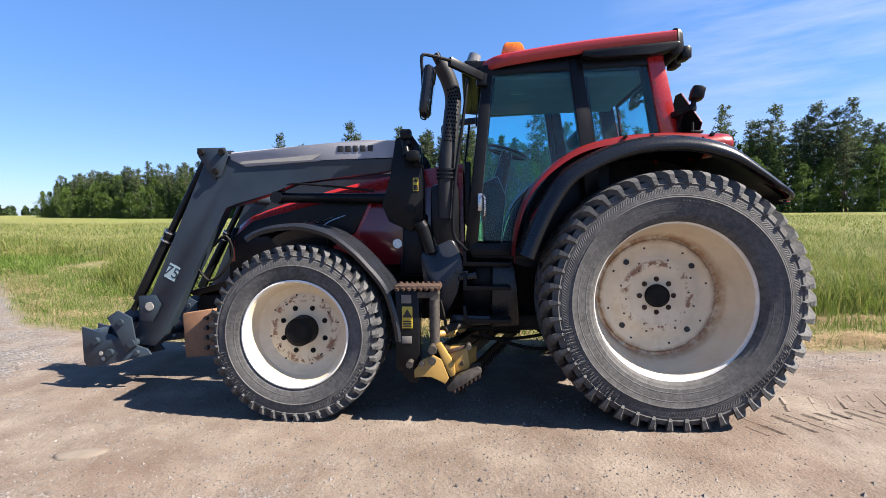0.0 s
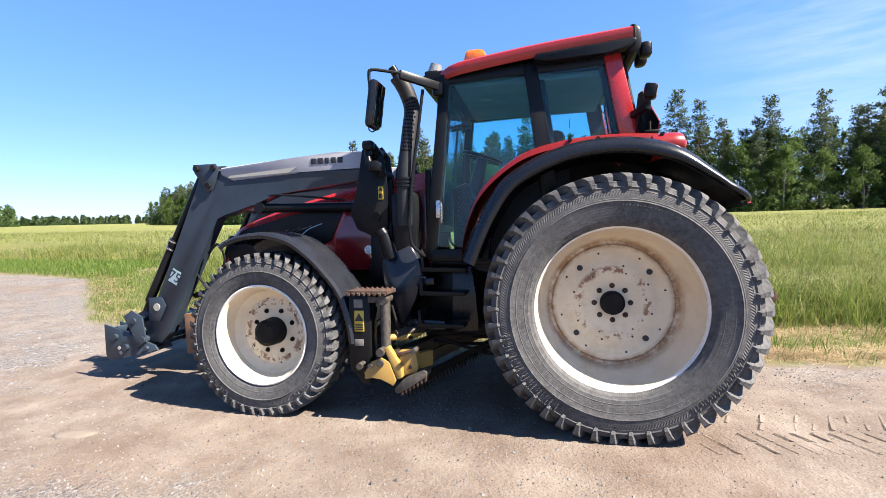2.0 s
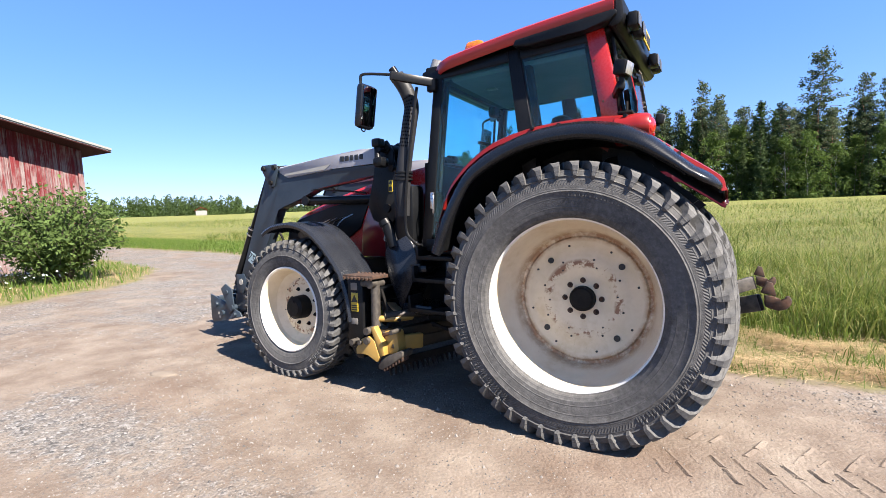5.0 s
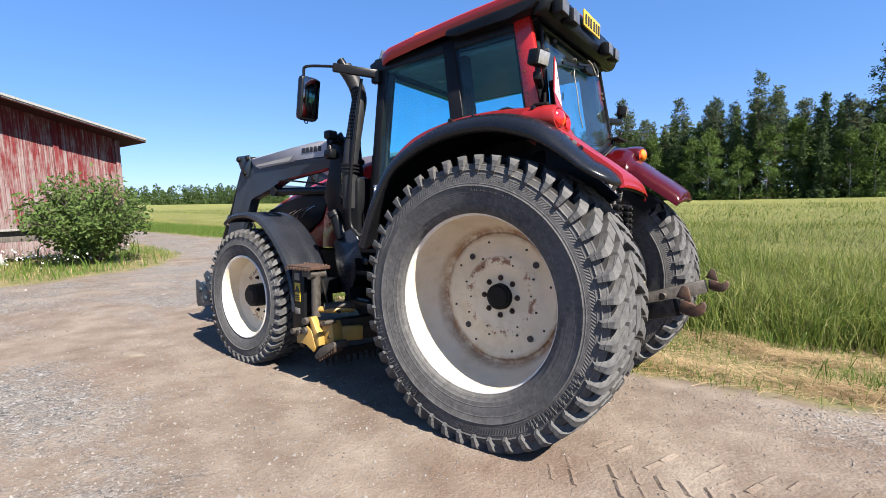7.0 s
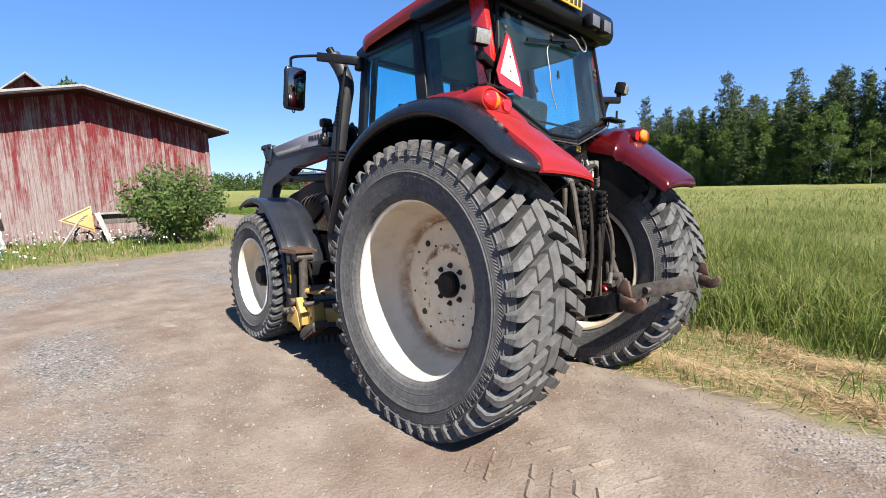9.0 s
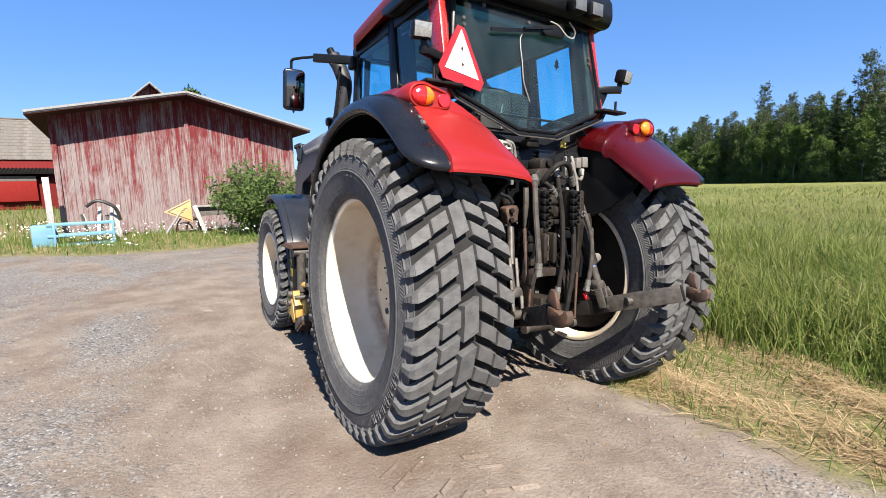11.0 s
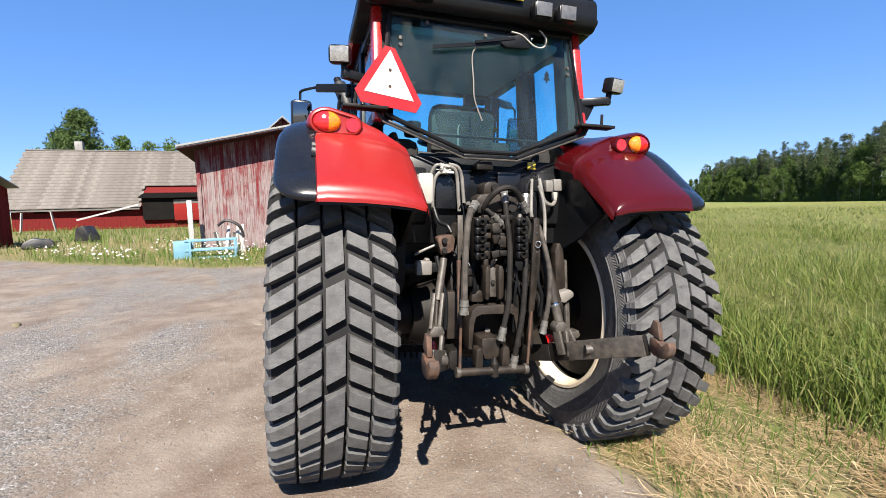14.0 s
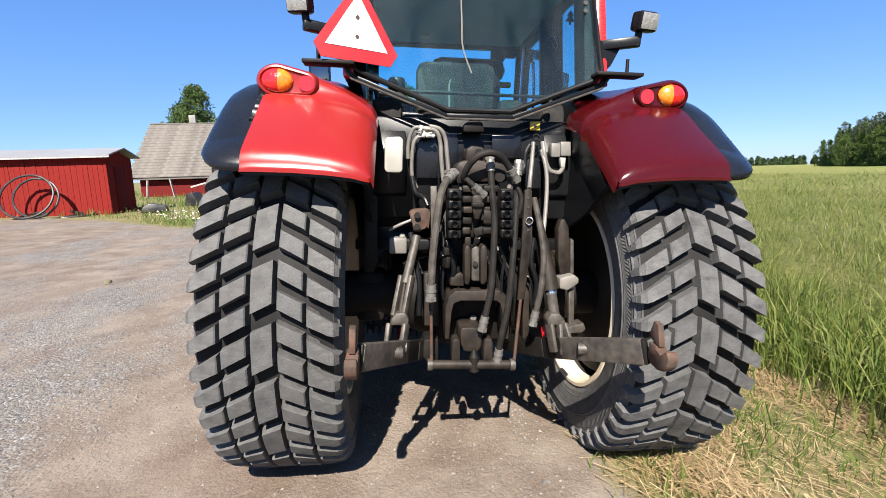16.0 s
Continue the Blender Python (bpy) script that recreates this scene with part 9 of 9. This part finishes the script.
prism(bm, [(-0.081, 1.181), (-0.053, 1.182), (-0.051, 1.137), (-0.080, 1.137)], 0.360, 0.420, "u", 0.006)
part("bracket_lug", bm, BROWNSTEEL, tl)
bm = BM()
prism(bm, [(-0.161, 1.161), (0.167, 1.163), (0.188, 0.621), (-0.151, 0.628)], 0.240, 0.300, "u", 0.010)
part("gearbox_face", bm, IRON, tractor, "oily black rear face of the gearbox")
bm = BM()
prism(bm, [(-0.174, 0.682), (-0.174, 0.836), (-0.160, 0.896), (-0.127, 0.924), (0.098, 0.925), (0.128, 0.893), (0.142, 0.826), (0.147, 0.676), (0.118, 0.677), (0.112, 0.820), (0.100, 0.864), (0.080, 0.880), (-0.104, 0.882), (-0.139, 0.867), (-0.151, 0.823), (-0.148, 0.682)], 0.300, 0.455, "u", 0.006)
guard = part("shaft_guard", bm, BROWNSTEEL, tractor, "dark brown steel guard over the drive shaft")
bm = BM()
cyl(bm, (0.300, -0.009, 0.741), (0.340, -0.016, 0.753), 0.016, None, 12)
part("shaft_bolt", bm, STEEL, guard)
bm = BM()
prism(bm, [(-0.103, 0.737), (-0.083, 0.745), (0.002, 0.744), (0.012, 0.725), (0.006, 0.643), (-0.014, 0.617), (-0.080, 0.621), (-0.097, 0.659)], 0.300, 0.470, "u", 0.010)
part("drawbar_block", bm, BROWNSTEEL, tractor, "dusty brown drawbar block")
bm = BM()
cyl(bm, (0.500, -0.249, 0.573), (0.500, 0.159, 0.563), 0.022, None, 18)
hitch = part("pick_up_hitch", bm, BROWNSTEEL, tractor, "dark cross bar of the pick-up hitch")
bm = BM()
cyl(bm, (0.500, -0.261, 0.573), (0.500, -0.238, 0.573), 0.029, None, 18)
part("end_collar", bm, STEEL, hitch)
bm = BM()
cyl(bm, (0.500, 0.142, 0.563), (0.500, 0.166, 0.563), 0.029, None, 18)
part("end_collar", bm, STEEL, hitch)
bm = BM()
prism(bm, [(-0.143, 0.684), (-0.133, 0.697), (-0.110, 0.697), (-0.104, 0.677), (-0.102, 0.590), (-0.146, 0.591)], 0.420, 0.500, "u", 0.006)
part("hitch_cheek", bm, BROWNSTEEL, hitch)
bm = BM()
prism(bm, [(0.013, 0.681), (0.023, 0.694), (0.049, 0.694), (0.055, 0.674), (0.058, 0.586), (0.010, 0.587)], 0.420, 0.500, "u", 0.006)
part("hitch_cheek", bm, BROWNSTEEL, hitch)
bm = BM()
cyl(bm, (0.500, -0.034, 0.536), (0.500, -0.036, 0.608), 0.025, 0.024, 16)
cyl(bm, (0.500, -0.036, 0.608), (0.500, -0.037, 0.649), 0.023, 0.006, 16)
part("hitch_pin", bm, IRON, hitch, "dark tapered hitch pin")
bm = BM()
prism(bm, [(-0.273, 0.992), (-0.201, 0.992), (-0.197, 0.720), (-0.270, 0.721)], 0.300, 0.360, "u", 0.006)
part("side_plate", bm, BROWNSTEEL, tractor, "dusty brown upright plate")
bm = BM()
prism(bm, [(-0.287, 0.595), (-0.275, 0.676), (-0.203, 0.683), (-0.201, 0.568), (-0.260, 0.563)], 0.300, 0.440, "u", 0.010)
part("frame_block", bm, IRON, tractor, "black block at the foot of the frame")
bm = BM()
prism(bm, [(0.230, 0.938), (0.265, 0.938), (0.278, 0.641), (0.243, 0.641)], 0.300, 0.360, "u", 0.006)
part("side_plate", bm, BROWNSTEEL, tractor, "dark brown upright plate")
bm = BM()
prism(bm, [(-0.353, 1.298), (-0.330, 1.311), (-0.261, 1.317), (-0.246, 1.292), (-0.255, 1.212), (-0.279, 1.238), (-0.291, 1.202), (-0.327, 1.202), (-0.338, 1.250)], 0.340, 0.405, "u", 0.010)
la = part("lift_arm", bm, RUST, tractor, "rusty brown lift arm")
bm = BM()
cyl(bm, (0.390, -0.312, 1.281), (0.425, -0.313, 1.284), 0.015, None, 12)
cyl(bm, (0.390, -0.311, 1.226), (0.425, -0.313, 1.229), 0.015, None, 12)
part("arm_pin", bm, IRON, la)
bm = BM()
tube(bm, [(0.360, -0.276, 1.273), (0.200, -0.184, 1.345), (0.100, -0.138, 1.355)], 0.03, 12)
part("arm_root", bm, BROWNSTEEL, la)
bm = BM()
cyl(bm, (0.410, -0.314, 1.184), (0.490, -0.368, 0.970), 0.020, 0.022, 16)
lr = part("lift_rod", bm, STEEL, tractor, "dusty steel lift rod with slotted turnbuckle")
bm = BM()
bar(bm, (0.490, -0.385, 1.006), (0.560, -0.421, 0.831), 0.02, 0.05, 0.006)
part("turnbuckle_bar", bm, STEEL, lr)
bm = BM()
bar(bm, (0.490, -0.338, 1.006), (0.560, -0.375, 0.831), 0.02, 0.05, 0.006)
part("turnbuckle_bar", bm, STEEL, lr)
bm = BM()
cyl(bm, (0.490, -0.371, 0.970), (0.550, -0.393, 0.844), 0.012, None, 14)
part("turnbuckle_screw", bm, BROWNSTEEL, lr)
bm = BM()
prism(bm, [(-0.432, 0.828), (-0.412, 0.856), (-0.370, 0.856), (-0.353, 0.823), (-0.358, 0.796), (-0.442, 0.797)], 0.520, 0.590, "u", 0.010)
part("fork_head", bm, STEEL, lr)
bm = BM()
bar(bm, (0.580, -0.442, 0.806), (0.620, -0.453, 0.708), 0.022, 0.055, 0.008)
part("fork_leg", bm, STEEL, lr)
bm = BM()
bar(bm, (0.580, -0.367, 0.805), (0.620, -0.387, 0.676), 0.022, 0.055, 0.008)
part("fork_leg", bm, STEEL, lr)
bm = BM()
cyl(bm, (0.630, -0.470, 0.712), (0.630, -0.364, 0.710), 0.026, None, 14)
part("fork_pin", bm, STEEL, lr)
bm = BM()
cyl(bm, (0.420, 0.300, 1.165), (0.480, 0.335, 0.932), 0.031, 0.043, 20)
cyl(bm, (0.360, 0.270, 1.337), (0.420, 0.303, 1.158), 0.020, 0.029, 14)
rc = part("lift_cylinder", bm, BROWNSTEEL, tractor, "dusty brown hydraulic lift cylinder")
bm = BM()
cyl(bm, (0.485, 0.336, 0.923), (0.530, 0.345, 0.812), 0.026, None, 16)
part("cylinder_rod", bm, HOSEPALE, rc, "pale dusty cylinder rod")
bm = BM()
cyl(bm, (0.480, 0.335, 0.932), (0.487, 0.338, 0.910), 0.029, None, 16)
part("rod_ring", bm, CHROME, rc)
bm = BM()
prism(bm, [(0.295, 0.812), (0.317, 0.837), (0.356, 0.837), (0.384, 0.804), (0.390, 0.778), (0.299, 0.779)], 0.500, 0.570, "u", 0.010)
part("fork_head", bm, STEEL, rc)
bm = BM()
bar(bm, (0.560, 0.310, 0.786), (0.600, 0.324, 0.659), 0.02, 0.05, 0.007)
part("fork_leg", bm, STEEL, rc)
bm = BM()
bar(bm, (0.560, 0.378, 0.785), (0.600, 0.390, 0.722), 0.02, 0.05, 0.007)
part("fork_leg", bm, STEEL, rc)
bm = BM()
bar(bm, (0.560, 0.356, 0.785), (0.600, 0.361, 0.645), 0.02, 0.05, 0.007)
part("fork_leg", bm, STEEL, rc)
bm = BM()
prism(bm, [(0.400, 1.212), (0.414, 1.260), (0.433, 1.269), (0.458, 1.226), (0.480, 0.992), (0.432, 0.937), (0.413, 1.048)], 0.300, 0.360, "u", 0.008)
sb = part("stabiliser", bm, BROWNSTEEL, tractor, "dusty stabiliser with pale worn bracket")
bm = BM()
prism(bm, [(0.473, 1.170), (0.491, 1.157), (0.501, 0.990), (0.485, 0.962)], 0.320, 0.350, "u", 0.003)
part("stabiliser_strip", bm, STEEL, sb)
bm = BM()
prism(bm, [(0.403, 0.975), (0.477, 0.993), (0.502, 0.974), (0.503, 0.950), (0.447, 0.912), (0.405, 0.923)], 0.340, 0.420, "u", 0.008)
part("worn_bracket", bm, CABLE, sb, "pale worn bracket")
bm = BM()
bar(bm, (0.380, 0.477, 0.913), (0.400, 0.480, 0.722), 0.03, 0.02, 0.004)
part("stabiliser_rod", bm, STEEL, sb)
bm = BM()
prism(bm, [(0.451, 0.728), (0.533, 0.748), (0.546, 0.717), (0.529, 0.698), (0.466, 0.693)], 0.360, 0.440, "u", 0.006)
part("stabiliser_foot", bm, STEEL, sb)
bm = BM()
prism(bm, [(-0.568, 1.357), (-0.529, 1.384), (-0.503, 1.358), (-0.505, 1.038), (-0.525, 0.984), (-0.571, 0.984)], 0.280, 0.300, "u", 0.004)
part("slotted_plate", bm, IRON, tractor, "black slotted stabiliser plate")
bm = BM()
prism(bm, [(0.184, 1.409), (0.199, 1.419), (0.219, 1.412), (0.230, 1.186), (0.204, 0.888), (0.170, 0.882), (0.180, 1.122)], 0.470, 0.490, "u", 0.003)
pb = part("pull_bar", bm, BROWNSTEEL, tractor, "dark upright bar of the pick-up hitch")
bm = BM()
cyl(bm, (0.490, 0.186, 0.888), (0.510, 0.161, 0.594), 0.008, None, 8)
part("pull_rod", bm, RUST, pb)
bm = BM()
ring_at(bm, (0.500, 0.209, 1.268), 0.017, 0.0035)
part("pull_ring", bm, CHROME, pb, "small steel ring")
bm = BM()
cyl(bm, (0.485, 0.203, 1.374), (0.493, 0.201, 1.374), 0.006, None, 8)
part("bar_hole", bm, INK, pb)
bm = BM()
cyl(bm, (0.485, 0.205, 1.331), (0.493, 0.203, 1.331), 0.006, None, 8)
part("bar_hole", bm, INK, pb)
bm = BM()
cyl(bm, (0.485, 0.210, 1.224), (0.493, 0.208, 1.224), 0.006, None, 8)
part("bar_hole", bm, INK, pb)
bm = BM()
prism(bm, [(-0.255, 1.422), (-0.225, 1.423), (-0.221, 1.306), (-0.237, 1.180), (-0.249, 1.180)], 0.440, 0.460, "u", 0.003)
pb = part("pull_bar", bm, STEEL, tractor, "dusty upright bar of the pick-up hitch")
bm = BM()
cyl(bm, (0.530, -0.249, 0.846), (0.510, -0.243, 0.597), 0.008, None, 8)
cyl(bm, (0.450, -0.241, 1.179), (0.500, -0.246, 0.837), 0.012, None, 8)
part("pull_rod", bm, RUST, pb)
bm = BM()
prism(bm, [(-0.466, 1.631), (-0.456, 1.643), (-0.393, 1.647), (-0.380, 1.633), (-0.382, 1.494), (-0.394, 1.480), (-0.458, 1.481), (-0.468, 1.495)], 0.280, 0.420, "u", 0.01)
part("white_bottle", bm, WHITE, tractor, "white plastic washer bottle")
bm = BM()
prism(bm, [(0.375, 1.647), (0.422, 1.648), (0.426, 1.578), (0.378, 1.577)], 0.220, 0.270, "u", 0.006)
prism(bm, [(0.419, 1.655), (0.472, 1.656), (0.477, 1.584), (0.423, 1.583)], 0.220, 0.285, "u", 0.006)
sk = part("socket_box", bm, CABLE, tractor, "grey-white trailer socket box")
bm = BM()
prism(bm, [(0.424, 1.578), (0.455, 1.579), (0.453, 1.526), (0.430, 1.526)], 0.240, 0.275, "u", 0.006)
part("socket_plug", bm, WHITE, sk)
bm = BM()
prism(bm, [(0.276, 1.759), (0.330, 1.761), (0.332, 1.715), (0.278, 1.714)], 0.200, 0.210, "u", 0.003)
yt = part("yellow_tag", bm, SIGNYELLOW, tractor, "small yellow tag")
bm = BM()
cyl(bm, (0.200, 0.306, 1.737), (0.212, 0.302, 1.736), 0.009, None, 10)
part("tag_hole", bm, INK, yt)
bm = BM()
prism(bm, [(-0.447, 1.165), (-0.358, 1.165), (-0.358, 1.085), (-0.447, 1.085)], 0.260, 0.340, "u", 0.010)
prism(bm, [(-0.395, 1.179), (-0.366, 1.179), (-0.365, 1.157), (-0.395, 1.157)], 0.270, 0.320, "u", 0.010)
part("sensor_box", bm, CABLE, tractor, "pale grey sensor box")
bm = BM()
ring_at(bm, (0.240, 0.302, 1.677), 0.015, 0.004)
part("dust_cap_ring", bm, HOSE, tractor)
bm = BM()
ring_at(bm, (0.240, 0.306, 1.653), 0.015, 0.004)
part("dust_cap_ring", bm, HOSE, tractor)
bm = BM()
ring_at(bm, (0.240, 0.272, 1.598), 0.015, 0.004)
part("dust_cap_ring", bm, HOSE, tractor)
bm = BM()
ring_at(bm, (0.240, 0.263, 1.611), 0.015, 0.004)
part("dust_cap_ring", bm, HOSE, tractor)
r3 = random.Random(9)
for k in range(9):
    bm = BM()
    tube(bm, [(0.250 + r3.uniform(-0.02, 0.03), -0.264 + r3.uniform(-0.035, 0.035), 1.687 + r3.uniform(-0.03, 0.03)) for _ in range(5)], 0.007, 6, 5)
    part("cable_loop", bm, WHITE, tractor)

# hoses and cables: thickness, whether the ends carry fittings, and the way they hang
HOSES = [
    ("hydraulic_hose", HOSEPALE, 0.0180, "both", [(0.420, -0.147, 1.477), (0.460, -0.180, 1.448), (0.500, -0.211, 1.381), (0.530, -0.229, 1.274), (0.570, -0.247, 1.134), (0.600, -0.257, 0.994), (0.600, -0.258, 0.933)]),
    ("hydraulic_hose", HOSE, 0.0161, "end", [(0.420, -0.093, 1.441), (0.450, -0.098, 1.474), (0.480, -0.079, 1.522), (0.500, -0.040, 1.562), (0.500, 0.015, 1.577), (0.490, 0.067, 1.560), (0.470, 0.111, 1.514), (0.450, 0.146, 1.466)]),
    ("hydraulic_hose", HOSE, 0.0137, "end", [(0.430, -0.100, 1.468), (0.460, -0.076, 1.446), (0.470, -0.043, 1.417), (0.460, -0.014, 1.393)]),
    ("hydraulic_hose", HOSE, 0.0159, "both", [(0.420, 0.030, 1.548), (0.440, 0.033, 1.470), (0.450, 0.037, 1.408), (0.470, 0.049, 1.272), (0.490, 0.045, 1.097), (0.500, 0.038, 0.944), (0.500, 0.019, 0.840), (0.500, 0.002, 0.755)]),
    ("hydraulic_hose", HOSE, 0.0159, "both", [(0.400, 0.174, 1.530), (0.420, 0.165, 1.447), (0.430, 0.162, 1.359), (0.470, 0.149, 1.209), (0.500, 0.135, 1.034), (0.510, 0.119, 0.855), (0.510, 0.091, 0.697), (0.500, 0.080, 0.592)]),
    ("hydraulic_hose", HOSE, 0.0113, "", [(0.420, 0.139, 1.447), (0.440, 0.168, 1.410), (0.450, 0.182, 1.360), (0.450, 0.170, 1.296)]),
    ("hydraulic_hose", HOSEPALE, 0.0146, "end", [(0.420, 0.250, 1.372), (0.460, 0.266, 1.273), (0.500, 0.280, 1.150), (0.520, 0.281, 1.051), (0.530, 0.268, 0.924), (0.530, 0.241, 0.787)]),
    ("black_cable", BLACK, 0.0125, "", [(0.420, 0.257, 1.178), (0.440, 0.245, 1.062), (0.440, 0.277, 0.955), (0.440, 0.269, 0.847)]),
    ("grey_cable", CABLE, 0.0096, "", [(0.250, -0.274, 1.699), (0.250, -0.317, 1.707), (0.240, -0.343, 1.669), (0.230, -0.353, 1.610), (0.220, -0.352, 1.556)]),
    ("grey_cable", CABLE, 0.0096, "", [(0.250, -0.287, 1.676), (0.250, -0.324, 1.636), (0.240, -0.334, 1.545), (0.230, -0.330, 1.465), (0.220, -0.307, 1.409)]),
    ("grey_cable", CABLE, 0.0109, "", [(0.260, -0.255, 1.704), (0.260, -0.215, 1.690), (0.250, -0.193, 1.639), (0.250, -0.185, 1.547), (0.240, -0.173, 1.448)]),
    ("grey_cable", CABLE, 0.0108, "", [(0.260, -0.249, 1.714), (0.260, -0.195, 1.700), (0.250, -0.167, 1.653), (0.250, -0.157, 1.574), (0.250, -0.148, 1.495)]),
    ("grey_cable", CABLE, 0.0121, "", [(0.260, 0.447, 1.527), (0.270, 0.421, 1.499), (0.280, 0.374, 1.507), (0.280, 0.349, 1.544), (0.280, 0.335, 1.597), (0.260, 0.332, 1.652)]),
    ("grey_cable", CABLE, 0.0106, "", [(0.270, 0.324, 1.611), (0.290, 0.340, 1.544), (0.310, 0.348, 1.450), (0.340, 0.338, 1.304), (0.380, 0.318, 1.180)]),
    ("grey_cable", CABLE, 0.0106, "", [(0.250, 0.286, 1.651), (0.270, 0.277, 1.556), (0.300, 0.263, 1.462), (0.340, 0.249, 1.416)]),
    ("black_cable", BLACK, 0.0134, "", [(0.300, 0.216, 1.488), (0.280, 0.234, 1.529), (0.270, 0.241, 1.596), (0.260, 0.263, 1.637)]),
    ("black_cable", BLACK, 0.0119, "", [(0.250, -0.331, 1.465), (0.300, -0.314, 1.387), (0.340, -0.276, 1.362), (0.360, -0.258, 1.325)]),
    ("black_cable", BLACK, 0.0126, "", [(0.400, 0.090, 1.135), (0.420, 0.108, 1.059), (0.420, 0.129, 1.032), (0.400, 0.129, 0.974)]),
    ("black_cable", BLACK, 0.0126, "", [(0.400, -0.166, 1.160), (0.420, -0.150, 1.111), (0.420, -0.132, 1.020), (0.400, -0.138, 0.976)]),
    ("black_cable", BLACK, 0.0117, "", [(0.300, -0.195, 1.120), (0.360, -0.178, 1.048), (0.380, -0.188, 0.945), (0.360, -0.171, 0.858)]),
    ("grey_cable", CABLE, 0.0080, "", [(0.300, -0.326, 1.254), (0.300, -0.392, 1.227), (0.280, -0.445, 1.198)]),
    ("black_cable", BLACK, 0.0127, "", [(0.360, -0.341, 1.194), (0.400, -0.318, 1.056), (0.420, -0.300, 0.954), (0.420, -0.301, 0.795)]),
    ("grey_cable", HOSEPALE, 0.0075, "", [(0.440, 0.092, 1.115), (0.440, 0.112, 1.062), (0.430, 0.140, 1.027)]),
]
for name, mt, r, ends, pts in HOSES:
    bm = BM()
    tube(bm, pts, r, 10, 7)
    h = part(name, bm, mt, tractor)
    for end, nxt in ([(pts[-1], pts[-2])] if ends else []) + ([(pts[0], pts[1])] if ends == "both" else []):
        e, q = Vector(end), Vector(nxt)
        d = (q - e).normalized()
        bm = BM()
        cyl(bm, e, e + d * 0.055, r * 1.3, None, 12)
        cyl(bm, e + d * 0.022, e + d * 0.03, r * 1.45, None, 12)
        cyl(bm, e - d * 0.02, e, r * 1.5, None, 6)
        part("hose_fitting", bm, FITTING, h, "bright steel hose fitting")
for v in (-0.38, 0.33):
    bm = BM()
    cyl(bm, (0.44, v, 0.73), (0.47, v, 0.69), 0.02, None, 10)
    part("red_cap", bm, LENS_RED, tractor, "small red cap")

# fittings and stubs crowding the back of the gearbox
r3 = random.Random(17)
for k in range(46):
    u, v, w = r3.uniform(0.34, 0.43), r3.uniform(-0.24, 0.22), r3.uniform(0.95, 1.5)
    bm = BM()
    kind = k % 3
    if kind == 0:
        box(bm, (u, v, w), (r3.uniform(0.04, 0.08), r3.uniform(0.02, 0.05), r3.uniform(0.02, 0.06)), 0.005, (r3.uniform(-15, 15), 0, r3.uniform(-20, 20)))
        part("bracket", bm, IRON if r3.random() < 0.5 else BROWNSTEEL, tractor)
    elif kind == 1:
        d = Vector((r3.uniform(0.02, 0.06), r3.uniform(-0.04, 0.04), r3.uniform(-0.05, 0.05)))
        cyl(bm, (u, v, w), Vector((u, v, w)) + d, 0.011, None, 8)
        cyl(bm, Vector((u, v, w)) + d * 0.6, Vector((u, v, w)) + d * 1.1, 0.015, None, 6)
        part("hydraulic_fitting", bm, FITTING if r3.random() < 0.25 else STEEL, tractor)
    else:
        b = Vector((u + r3.uniform(-0.02, 0.03), v + r3.uniform(-0.08, 0.08), w - r3.uniform(0.12, 0.35)))
        mid = (Vector((u, v, w)) + b) / 2 + Vector((r3.uniform(0.01, 0.05), r3.uniform(-0.03, 0.03), r3.uniform(-0.03, 0.06)))
        tube(bm, [(u - 0.04, v, w), (u + 0.02, v, w + 0.01), mid, b], r3.uniform(0.004, 0.008), 6, 6)
        part("short_hose", bm, BLACK, tractor)
